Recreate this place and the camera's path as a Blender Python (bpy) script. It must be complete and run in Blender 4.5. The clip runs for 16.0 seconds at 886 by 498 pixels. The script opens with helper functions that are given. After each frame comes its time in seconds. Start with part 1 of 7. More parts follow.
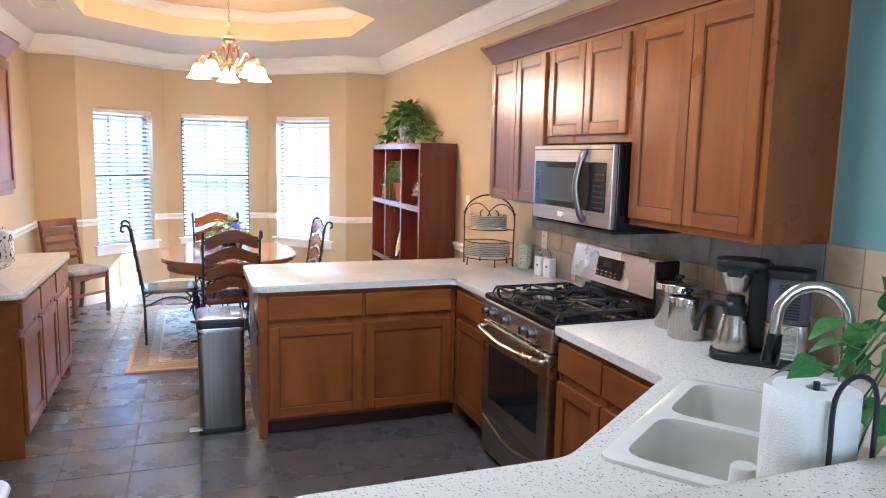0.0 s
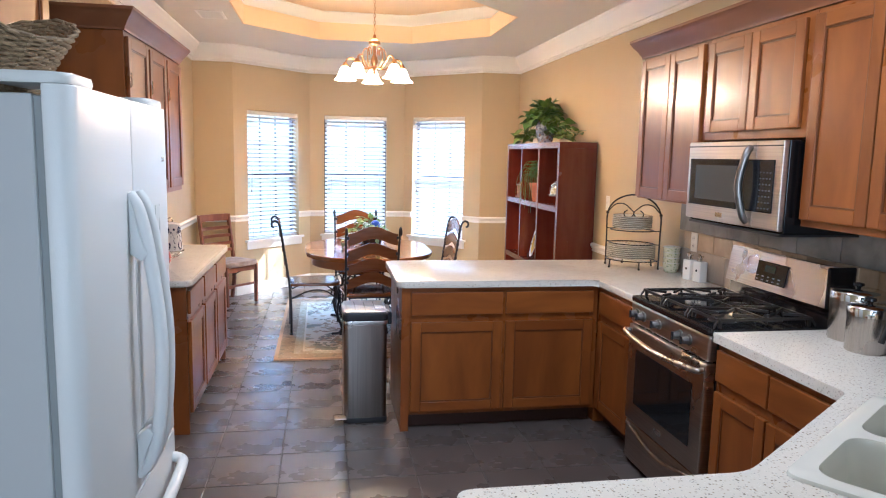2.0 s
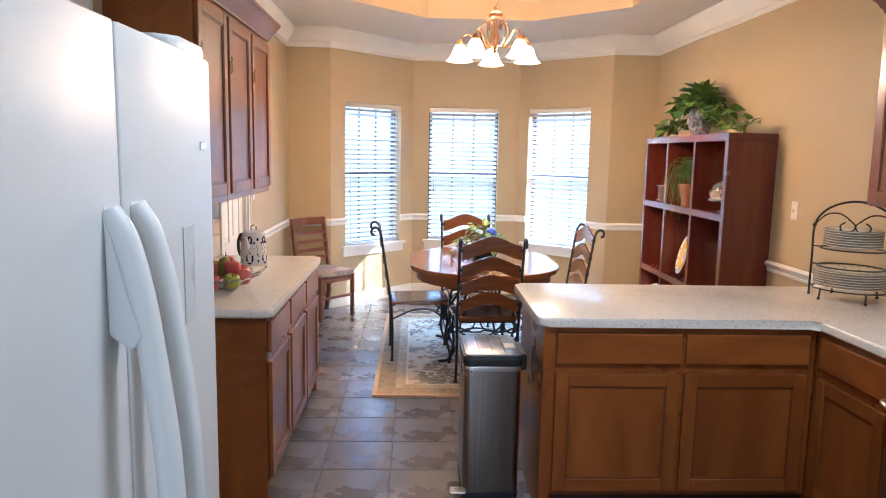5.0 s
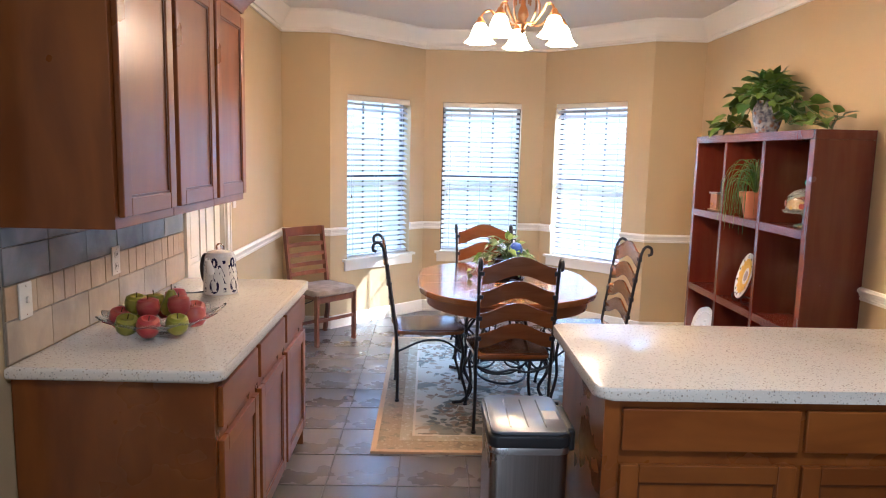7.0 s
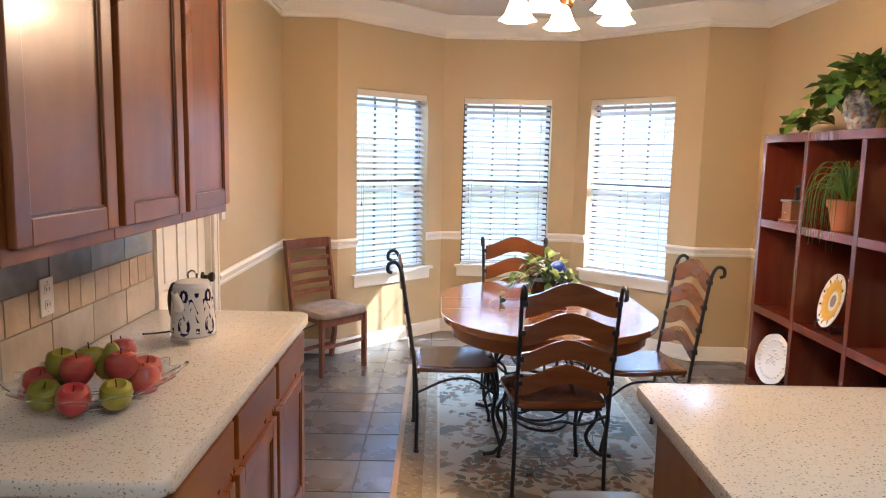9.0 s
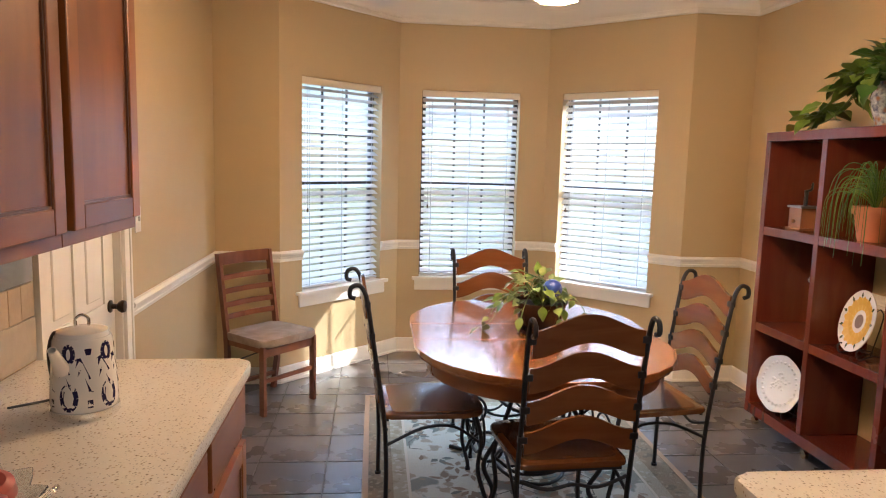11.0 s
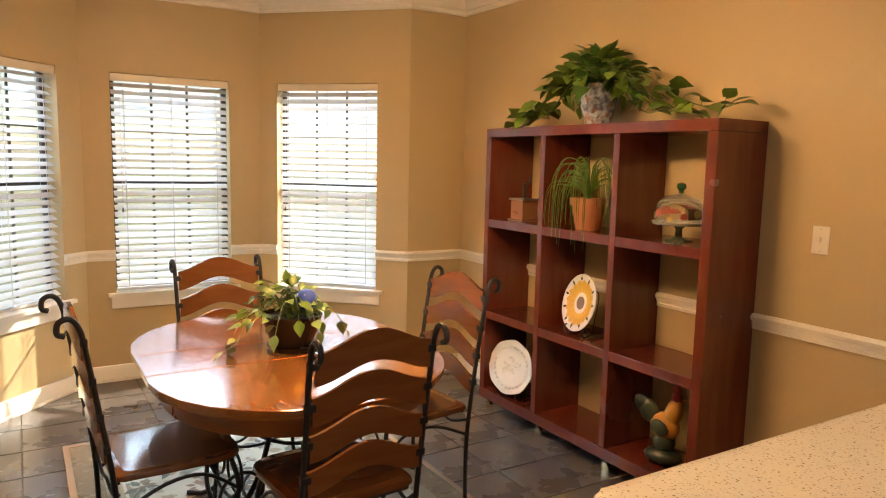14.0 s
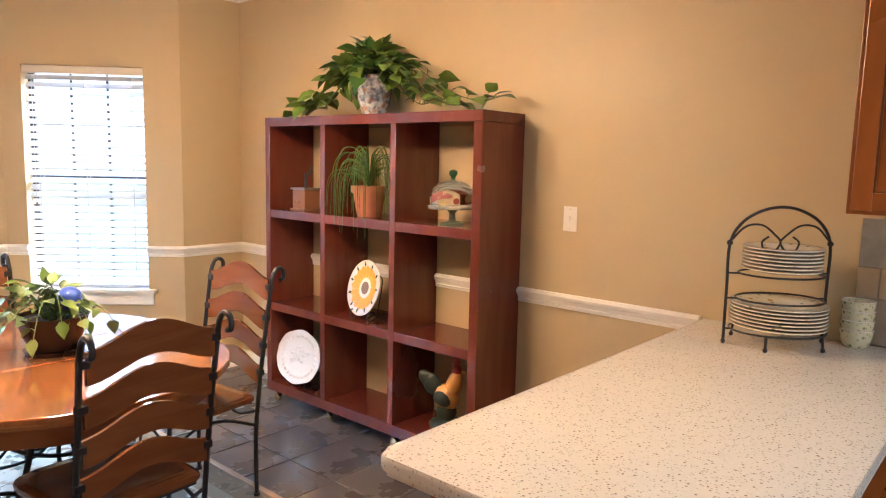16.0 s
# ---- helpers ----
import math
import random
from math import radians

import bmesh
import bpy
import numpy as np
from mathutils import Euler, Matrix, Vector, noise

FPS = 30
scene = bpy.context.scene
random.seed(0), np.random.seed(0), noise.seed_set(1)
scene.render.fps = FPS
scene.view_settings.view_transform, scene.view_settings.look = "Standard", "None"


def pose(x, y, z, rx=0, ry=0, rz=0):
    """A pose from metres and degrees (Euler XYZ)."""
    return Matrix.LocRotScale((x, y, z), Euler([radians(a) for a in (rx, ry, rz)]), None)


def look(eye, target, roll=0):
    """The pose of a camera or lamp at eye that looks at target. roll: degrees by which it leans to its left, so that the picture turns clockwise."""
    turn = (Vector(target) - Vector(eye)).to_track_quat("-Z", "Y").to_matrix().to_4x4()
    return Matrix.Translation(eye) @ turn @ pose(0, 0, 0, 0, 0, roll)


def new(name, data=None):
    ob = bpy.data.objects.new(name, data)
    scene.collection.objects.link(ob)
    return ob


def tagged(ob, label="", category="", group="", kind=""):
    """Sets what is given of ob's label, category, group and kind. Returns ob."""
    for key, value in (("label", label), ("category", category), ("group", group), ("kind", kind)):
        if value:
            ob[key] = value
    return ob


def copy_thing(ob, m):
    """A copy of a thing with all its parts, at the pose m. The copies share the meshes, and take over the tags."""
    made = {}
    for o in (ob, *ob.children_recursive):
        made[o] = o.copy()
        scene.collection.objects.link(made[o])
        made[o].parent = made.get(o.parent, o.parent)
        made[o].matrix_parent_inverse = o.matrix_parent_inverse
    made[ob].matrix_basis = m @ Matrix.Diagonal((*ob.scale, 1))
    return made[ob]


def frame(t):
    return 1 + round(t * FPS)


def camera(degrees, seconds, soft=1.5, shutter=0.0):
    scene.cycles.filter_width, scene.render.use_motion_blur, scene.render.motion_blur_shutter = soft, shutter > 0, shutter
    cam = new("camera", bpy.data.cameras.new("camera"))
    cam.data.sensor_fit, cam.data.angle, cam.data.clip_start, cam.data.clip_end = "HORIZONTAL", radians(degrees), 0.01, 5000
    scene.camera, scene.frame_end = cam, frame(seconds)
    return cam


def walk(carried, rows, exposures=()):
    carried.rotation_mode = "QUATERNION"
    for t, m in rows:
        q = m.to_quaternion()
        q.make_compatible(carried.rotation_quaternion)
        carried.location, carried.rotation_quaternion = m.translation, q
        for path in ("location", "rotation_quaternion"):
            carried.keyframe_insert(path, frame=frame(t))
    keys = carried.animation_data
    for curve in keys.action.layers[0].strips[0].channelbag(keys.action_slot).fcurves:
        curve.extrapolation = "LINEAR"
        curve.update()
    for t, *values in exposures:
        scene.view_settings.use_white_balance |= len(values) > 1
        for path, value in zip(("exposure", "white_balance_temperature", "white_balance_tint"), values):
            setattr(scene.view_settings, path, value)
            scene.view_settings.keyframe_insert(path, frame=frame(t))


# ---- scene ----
import itertools

cam = camera(65.0, 16.0, 1.1)
PATH = [
    (0, (0.437, 0.407, 1.66), (1.118, 2.269, 1.398), 1.2),
    (0.5, (0.418, 0.405, 1.66), (1.001, 2.3, 1.397), 1.2),
    (1, (0.402, 0.4, 1.657), (0.891, 2.321, 1.392), 1.2),
    (1.5, (0.372, 0.412, 1.648), (0.774, 2.353, 1.381), 1.2),
    (2, (0.332, 0.463, 1.635), (0.674, 2.415, 1.371), 1.2),
    (2.5, (0.303, 0.548, 1.61), (0.602, 2.508, 1.344), 1.1),
    (3, (0.306, 0.692, 1.6), (0.568, 2.656, 1.329), 1.1),
    (3.5, (0.317, 0.886, 1.613), (0.516, 2.858, 1.344), 1.0),
    (4, (0.27, 1.084, 1.61), (0.401, 3.061, 1.338), 1.1),
    (6.5, (0.213, 2.174, 1.596), (0.27, 4.155, 1.326), 1.2),
    (7, (0.239, 2.389, 1.599), (0.282, 4.37, 1.329), 1.3),
    (7.5, (0.244, 2.598, 1.604), (0.279, 4.579, 1.333), 1.2),
    (8, (0.201, 2.805, 1.596), (0.223, 4.787, 1.327), 1.2),
    (8.5, (0.179, 2.975, 1.591), (0.189, 4.958, 1.326), 1.2),
    (11, (-0.011, 3.839, 1.568), (0.189, 5.813, 1.314), 1.5),
    (11.5, (-0.006, 3.98, 1.587), (0.281, 5.941, 1.32), 1.4),
    (12, (-0.048, 4.104, 1.577), (0.349, 6.046, 1.315), 1.5),
    (12.5, (-0.104, 4.181, 1.575), (0.45, 6.085, 1.317), 1.5),
    (13, (-0.158, 4.21, 1.573), (0.56, 6.059, 1.319), 1.5),
    (13.5, (-0.177, 4.223, 1.567), (0.713, 5.996, 1.319), 1.4),
    (14, (-0.187, 4.223, 1.569), (0.848, 5.916, 1.321), 1.3),
    (14.5, (-0.208, 4.22, 1.562), (0.958, 5.826, 1.314), 1.2),
    (15, (-0.208, 4.204, 1.553), (1.064, 5.727, 1.301), 1.2),
    (15.5, (-0.205, 4.189, 1.543), (1.178, 5.612, 1.293), 1.2),
    (16, (-0.23, 4.163, 1.536), (1.272, 5.46, 1.288), 1.3),
]
EXPOSURES = [(0.0, 2.12, 4600, 10), (3.5, 1.92, 4850, 10), (6.5, 1.78, 4800, 10), (8.5, 1.63, 5150, 10), (11.0, 1.28, 5750, 10), (12.5, 1.15, 6350, 10), (14.0, 1.25, 7400, 10), (15.0, 1.38, 7900, 10), (16.0, 1.90, 5350, 10)]
walk(cam, [(t, look(eye, target, roll)) for t, eye, target, roll in PATH], EXPOSURES)

# ---- light ----
SUN_DIR = Vector((1.63, 0.23, 1.25)).normalized()
world = bpy.data.worlds.new("world")
scene.world = world
world.use_nodes = True
wn = world.node_tree.nodes
sky = wn.new("ShaderNodeTexSky")
sky.sky_type, sky.sun_disc = "NISHITA", False
sky.sun_elevation = math.asin(SUN_DIR.z)
sky.sun_rotation = math.atan2(SUN_DIR.x, SUN_DIR.y)
world.node_tree.links.new(sky.outputs[0], wn["Background"].inputs[0])
wn["Background"].inputs[1].default_value = 0.10


def lamp(name, kind, m, power, color, size=0.1, size_y=None, angle=None):
    data = bpy.data.lights.new(name, kind)
    data.energy, data.color = power, color
    if kind == "AREA":
        data.shape, data.size, data.size_y = "RECTANGLE", size, size_y or size
    elif kind == "SUN":
        data.angle = radians(angle)
    else:
        data.shadow_soft_size = size
    ob = new(name, data)
    ob.matrix_world = m
    return ob


lamp("sun", "SUN", look((0, 0, 0), -SUN_DIR), 5.0, (1.0, 0.95, 0.86), angle=0.6)
CHAND, TRAY_FILL, SKYL = 6.8, 2.4, (190, 125, 270)
# unseen fill lamp added under the ceiling to brighten the kitchen, no fixture
lamp("kitchen_ceiling_light", "AREA", look((1.0, 2.9, 2.78), (1.0, 2.9, 0)), 12, (1.0, 0.90, 0.78), 1.2, 0.5)
# unseen fill lamp added before the solid south wall, behind the walker
lamp("living_room_window", "AREA", look((0.3, -2.15, 1.6), (0.4, 3.0, 1.3)), 23, (1.0, 0.96, 0.90), 2.6, 1.8)

# ---- materials ----
MATS = {}


def mat(name, color, rough=0.5, metal=0.0, spots=None, grain=None, bump=0.0, bump_scale=40.0, coat=0.0, vary=0.0, trans=0.0, emit=None, ior=1.45, coords="Object"):
    """spots: list of (scale, low, high, color). grain: (scale xyz, color, amount)."""
    if name in MATS:
        return MATS[name]
    m = bpy.data.materials.new(name)
    m.use_nodes = True
    t = m.node_tree
    n, l = t.nodes, t.links
    b = n["Principled BSDF"]
    b.inputs["Roughness"].default_value, b.inputs["Metallic"].default_value = rough, metal
    b.inputs["Coat Weight"].default_value = coat
    b.inputs["Coat Roughness"].default_value = 0.12
    b.inputs["Transmission Weight"].default_value = trans
    b.inputs["IOR"].default_value = ior
    tc = n.new("ShaderNodeTexCoord")
    src = tc.outputs[coords]
    col = n.new("ShaderNodeRGB")
    col.outputs[0].default_value = (*color, 1)
    out = col.outputs[0]

    def mixed(fac, a, c):
        mx = n.new("ShaderNodeMix")
        mx.data_type = "RGBA"
        l.new(fac, mx.inputs[0])
        l.new(a, mx.inputs[6])
        if isinstance(c, tuple):
            mx.inputs[7].default_value = (*c, 1)
        else:
            l.new(c, mx.inputs[7])
        return mx.outputs[2]

    def ramp(fac, lo, hi, top=1.0):
        r = n.new("ShaderNodeMapRange")
        l.new(fac, r.inputs[0])
        r.inputs[1].default_value, r.inputs[2].default_value, r.inputs[4].default_value = lo, hi, top
        return r.outputs[0]

    if grain:
        (sx, sy, sz), gcol, amount = grain
        mp = n.new("ShaderNodeMapping")
        mp.inputs[3].default_value = (sx, sy, sz)
        l.new(src, mp.inputs[0])
        oi = n.new("ShaderNodeObjectInfo")
        va = n.new("ShaderNodeVectorMath")
        va.operation = "ADD"
        l.new(mp.outputs[0], va.inputs[0])
        sc = n.new("ShaderNodeVectorMath")
        sc.operation = "SCALE"
        sc.inputs[0].default_value = (13, 7, 19)
        l.new(oi.outputs["Random"], sc.inputs["Scale"])
        l.new(sc.outputs[0], va.inputs[1])
        nz = n.new("ShaderNodeTexNoise")
        nz.inputs["Scale"].default_value, nz.inputs["Detail"].default_value = 1.0, 6
        nz.inputs["Distortion"].default_value = 0.6
        l.new(va.outputs[0], nz.inputs["Vector"])
        out = mixed(ramp(nz.outputs[0], 0.38, 0.66, amount), out, gcol)
    big = n.new("ShaderNodeTexNoise")
    big.inputs["Scale"].default_value, big.inputs["Detail"].default_value = 2.3, 4
    l.new(src, big.inputs["Vector"])
    for scale, lo, hi, scol in spots or ():
        vz = n.new("ShaderNodeTexVoronoi")
        vz.inputs["Scale"].default_value = scale
        l.new(src, vz.inputs["Vector"])
        sep = n.new("ShaderNodeSeparateColor")
        l.new(vz.outputs["Color"], sep.inputs[0])
        a = ramp(vz.outputs["Distance"], hi, lo)
        bsel = ramp(sep.outputs[0], 0.55, 0.6)
        mu = n.new("ShaderNodeMath")
        mu.operation = "MULTIPLY"
        l.new(a, mu.inputs[0])
        l.new(bsel, mu.inputs[1])
        out = mixed(mu.outputs[0], out, scol)
    if vary:
        oi2 = n.new("ShaderNodeObjectInfo")
        ad = n.new("ShaderNodeMath")
        ad.operation = "ADD"
        l.new(big.outputs[0], ad.inputs[0])
        l.new(oi2.outputs["Random"], ad.inputs[1])
        hs = n.new("ShaderNodeHueSaturation")
        l.new(ramp(ad.outputs[0], 0.3, 1.7, 1.0), hs.inputs["Value"])
        r = hs.inputs["Value"].links[0].from_node
        r.inputs[3].default_value, r.inputs[4].default_value = 1 - vary, 1 + vary
        l.new(out, hs.inputs["Color"])
        out = hs.outputs[0]
    l.new(out, b.inputs["Base Color"])
    rr = n.new("ShaderNodeMapRange")
    l.new(big.outputs[0], rr.inputs[0])
    rr.inputs[1].default_value, rr.inputs[2].default_value = 0.3, 0.7
    rr.inputs[3].default_value, rr.inputs[4].default_value = rough * 0.85, min(1, rough * 1.15)
    l.new(rr.outputs[0], b.inputs["Roughness"])
    if bump:
        nb = n.new("ShaderNodeTexNoise")
        nb.inputs["Scale"].default_value, nb.inputs["Detail"].default_value = bump_scale, 5
        l.new(src, nb.inputs["Vector"])
        bp = n.new("ShaderNodeBump")
        bp.inputs["Strength"].default_value, bp.inputs["Distance"].default_value = bump, 0.004
        l.new(nb.outputs[0], bp.inputs["Height"])
        l.new(bp.outputs[0], b.inputs["Normal"])
    if emit:
        b.inputs["Emission Color"].default_value = (*emit[0], 1)
        b.inputs["Emission Strength"].default_value = emit[1]
    MATS[name] = m
    return m


WALL = mat("tan wall paint", (0.50, 0.385, 0.215), 0.5, bump=0.25, bump_scale=140, vary=0.04)
TEAL = mat("teal wall paint", (0.22, 0.36, 0.34), 0.6, bump=0.25, bump_scale=140, vary=0.04)
WHITE = mat("white trim paint", (0.80, 0.77, 0.70), 0.35)
CEIL = mat("ceiling paint", (0.70, 0.66, 0.58), 0.8, bump=0.5, bump_scale=90)
# Warm lamp glow inside the tray is put into this peach colour.
TRAY = mat("glow-tinted tray paint", (0.80, 0.60, 0.36), 0.7, bump=0.3, bump_scale=90)
WOOD = mat("maple cabinet wood", (0.175, 0.050, 0.008), 0.30, grain=((6, 6, 1.6), (0.30, 0.097, 0.015), 0.7), vary=0.12, coat=0.1)
WOODH = mat("maple cabinet wood across", (0.175, 0.050, 0.008), 0.30, grain=((1.6, 1.6, 8), (0.31, 0.102, 0.016), 0.7), vary=0.12, coat=0.1)
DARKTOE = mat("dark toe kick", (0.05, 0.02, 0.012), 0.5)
STONE = mat("speckled solid counter", (0.72, 0.675, 0.595), 0.22, spots=[(78, 0.10, 0.29, (0.17, 0.125, 0.08)), (100, 0.12, 0.36, (0.42, 0.34, 0.24)), (140, 0.12, 0.30, (0.26, 0.27, 0.25)), (150, 0.12, 0.34, (0.80, 0.77, 0.71))], vary=0.02)
STEEL = mat("brushed steel", (0.52, 0.47, 0.42), 0.30, 1.0, grain=((1.5, 1.5, 160), (0.36, 0.34, 0.31), 0.6))
CHROME = mat("chrome", (0.75, 0.74, 0.72), 0.10, 1.0)
BLACK = mat("black enamel", (0.008, 0.008, 0.009), 0.14)
BLACKM = mat("matt black plastic", (0.016, 0.016, 0.018), 0.42)
IRON = mat("cast iron", (0.013, 0.012, 0.012), 0.42, bump=0.2, bump_scale=200)
DGLASS = mat("dark oven glass", (0.01, 0.011, 0.013), 0.05)
FRIDGE = mat("white textured fridge enamel", (0.68, 0.69, 0.68), 0.36, bump=0.10, bump_scale=260)
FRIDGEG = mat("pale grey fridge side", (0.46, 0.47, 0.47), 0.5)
SINK = mat("bone sink", (0.72, 0.70, 0.62), 0.14)
TILE = mat("slate floor tile", (0.095, 0.078, 0.070), 0.29, grain=((3.5, 3.5, 3.5), (0.130, 0.110, 0.101), 0.45), bump=0.11, bump_scale=9, ior=1.65, vary=0.14)
GROUT = mat("grey grout", (0.12, 0.105, 0.095), 0.85)
SHELFW = mat("mahogany veneer", (0.115, 0.018, 0.009), 0.24, grain=((14, 14, 1.6), (0.15, 0.034, 0.015), 0.5), vary=0.05, coat=0.5)
TABLEW = mat("oak table top", (0.31, 0.118, 0.034), 0.2, grain=((40, 2.2, 40), (0.23, 0.080, 0.021), 0.45), coat=1.0)
CHAIRW = mat("walnut chair wood", (0.15, 0.053, 0.018), 0.2, grain=((3, 22, 22), (0.20, 0.078, 0.028), 0.7), coat=0.8)
GLOW = mat("lit bulb glass", (1.0, 0.85, 0.6), 0.3, emit=((1.0, 0.72, 0.38), 9.0))
BRASS = mat("antique brass", (0.50, 0.27, 0.12), 0.28, 1.0)
GLASS = mat("clear glass", (1, 1, 1), 0.02, trans=1.0)
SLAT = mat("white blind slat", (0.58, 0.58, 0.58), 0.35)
BRONZE = mat("dark bronze window metal", (0.045, 0.038, 0.033), 0.45)
LEAF = mat("green leaf", (0.085, 0.155, 0.022), 0.33, grain=((20, 20, 20), (0.15, 0.21, 0.035), 0.6), vary=0.35)
mat("vertical brushed steel", (0.50, 0.46, 0.42), 0.27, 1.0, grain=((160, 160, 1.2), (0.38, 0.35, 0.32), 0.6))
LEAFD = mat("dark green leaf", (0.04, 0.11, 0.02), 0.32, grain=((20, 20, 20), (0.06, 0.14, 0.03), 0.6), vary=0.3)
STEM = mat("green stem", (0.10, 0.16, 0.05), 0.5)
TERRA = mat("terracotta", (0.42, 0.155, 0.075), 0.75, bump=0.2, vary=0.06)
SOIL = mat("potting soil", (0.03, 0.02, 0.013), 0.95, bump=0.8)
PLASTICW = mat("ivory plastic", (0.74, 0.71, 0.64), 0.35)
PORC = mat("white porcelain", (0.76, 0.73, 0.68), 0.15)

# ---- building blocks ----


def bm_box(bm, x0, x1, y0, y1, z0, z1):
    v = [bm.verts.new(p) for p in itertools.product((x0, x1), (y0, y1), (z0, z1))]
    for f in ((0, 1, 3, 2), (4, 6, 7, 5), (0, 4, 5, 1), (2, 3, 7, 6), (0, 2, 6, 4), (1, 5, 7, 3)):
        bm.faces.new([v[i] for i in f])
    return bm


def box(x0, x1, y0, y1, z0, z1, bevel=0.0, seg=2):
    bm = bm_box(bmesh.new(), min(x0, x1), max(x0, x1), min(y0, y1), max(y0, y1), min(z0, z1), max(z0, z1))
    if bevel:
        bmesh.ops.bevel(bm, geom=bm.edges[:], offset=bevel, segments=seg, profile=0.5, affect="EDGES")
    return bm


def boxes(*rows):
    bm = bmesh.new()
    for r in rows:
        bm_box(bm, *r)
    return bm


def prism(poly, z0, z1, bevel=0.0, seg=2, only=None):
    """A straight prism on a flat outline (anticlockwise); bevels the top and bottom rims."""
    bm = bmesh.new()
    lo = [bm.verts.new((x, y, z0)) for x, y in poly]
    hi = [bm.verts.new((x, y, z1)) for x, y in poly]
    n = len(poly)
    bm.faces.new(lo[::-1])
    bm.faces.new(hi)
    for i in range(n):
        bm.faces.new((lo[i], lo[(i + 1) % n], hi[(i + 1) % n], hi[i]))
    if bevel:
        rim = [e for e in bm.edges if abs(e.verts[0].co.z - e.verts[1].co.z) < 1e-6]
        bmesh.ops.bevel(bm, geom=rim, offset=bevel, segments=seg, profile=0.5, affect="EDGES")
    return bm


def rounded(poly, r, seg=5):
    """Rounds the corners of an outline. r: one radius or one a corner."""
    out, n = [], len(poly)
    rs = r if isinstance(r, (list, tuple)) else [r] * n
    for i in range(n):
        p, a, b = Vector(poly[i]), Vector(poly[i - 1]), Vector(poly[(i + 1) % n])
        if rs[i] <= 0:
            out.append(tuple(p))
            continue
        u, w = (a - p).normalized(), (b - p).normalized()
        for k in range(seg + 1):
            s = k / seg
            q = p + u * rs[i] * (1 - s) ** 2 + w * rs[i] * s ** 2
            out.append((q.x, q.y))
    return out


def lathe(profile, n=24, cx=0.0, cy=0.0):
    bm = bmesh.new()
    rings = []
    for r, z in profile:
        if r < 1e-5:
            rings.append([bm.verts.new((cx, cy, z))])
        else:
            rings.append([bm.verts.new((cx + r * math.cos(2 * math.pi * k / n), cy + r * math.sin(2 * math.pi * k / n), z)) for k in range(n)])
    for a, b in zip(rings, rings[1:]):
        for k in range(n):
            j = (k + 1) % n
            if len(a) == 1 and len(b) > 1:
                bm.faces.new((a[0], b[k], b[j]))
            elif len(b) == 1 and len(a) > 1:
                bm.faces.new((a[k], b[0], a[j]))
            elif len(a) > 1:
                bm.faces.new((a[k], b[k], b[j], a[j]))
    bmesh.ops.recalc_face_normals(bm, faces=bm.faces[:])
    return bm


def smooth_path(pts, per=6):
    pts = [Vector(p) for p in pts]
    if len(pts) < 3:
        return pts
    out = []
    ext = [2 * pts[0] - pts[1], *pts, 2 * pts[-1] - pts[-2]]
    for i in range(1, len(ext) - 2):
        p0, p1, p2, p3 = ext[i - 1:i + 3]
        for k in range(per):
            t = k / per
            out.append(0.5 * ((2 * p1) + (p2 - p0) * t + (2 * p0 - 5 * p1 + 4 * p2 - p3) * t * t + (3 * p1 - p0 - 3 * p2 + p3) * t ** 3))
    out.append(pts[-1])
    return out


def tube(pts, r, n=8, per=6, bm=None, closed=False):
    """A round rod along a smooth line. r: one radius, or the first and the last."""
    bm = bm or bmesh.new()
    line = smooth_path(pts, per) if per > 1 else [Vector(p) for p in pts]
    r0, r1 = r if isinstance(r, (tuple, list)) else (r, r)
    rings, side = [], None
    for i, p in enumerate(line):
        d = (line[min(i + 1, len(line) - 1)] - line[max(i - 1, 0)]).normalized()
        if side is None:
            side = d.cross(Vector((0, 0, 1)) if abs(d.z) < 0.9 else Vector((1, 0, 0))).normalized()
        side = (side - d * side.dot(d)).normalized()
        up = d.cross(side)
        rr = r0 + (r1 - r0) * i / max(1, len(line) - 1)
        rings.append([bm.verts.new(p + rr * (math.cos(2 * math.pi * k / n) * side + math.sin(2 * math.pi * k / n) * up)) for k in range(n)])
    for a, b in zip(rings, rings[1:]):
        for k in range(n):
            bm.faces.new((a[k], a[(k + 1) % n], b[(k + 1) % n], b[k]))
    bm.faces.new(rings[0][::-1])
    bm.faces.new(rings[-1])
    return bm


def bar_along(pts, w, h, per=1, bm=None):
    """A rectangular bar along a line that lies in a plane; w across, h up."""
    bm = bm or bmesh.new()
    line = smooth_path(pts, per) if per > 1 else [Vector(p) for p in pts]
    rings = []
    for i, p in enumerate(line):
        d = (line[min(i + 1, len(line) - 1)] - line[max(i - 1, 0)]).normalized()
        s = d.cross(Vector((0, 0, 1))).normalized() * w / 2
        u = Vector((0, 0, h / 2))
        rings.append([bm.verts.new(p + q) for q in (-s - u, s - u, s + u, -s + u)])
    for a, b in zip(rings, rings[1:]):
        for k in range(4):
            bm.faces.new((a[k], a[(k + 1) % 4], b[(k + 1) % 4], b[k]))
    bm.faces.new(rings[0][::-1])
    bm.faces.new(rings[-1])
    return bm


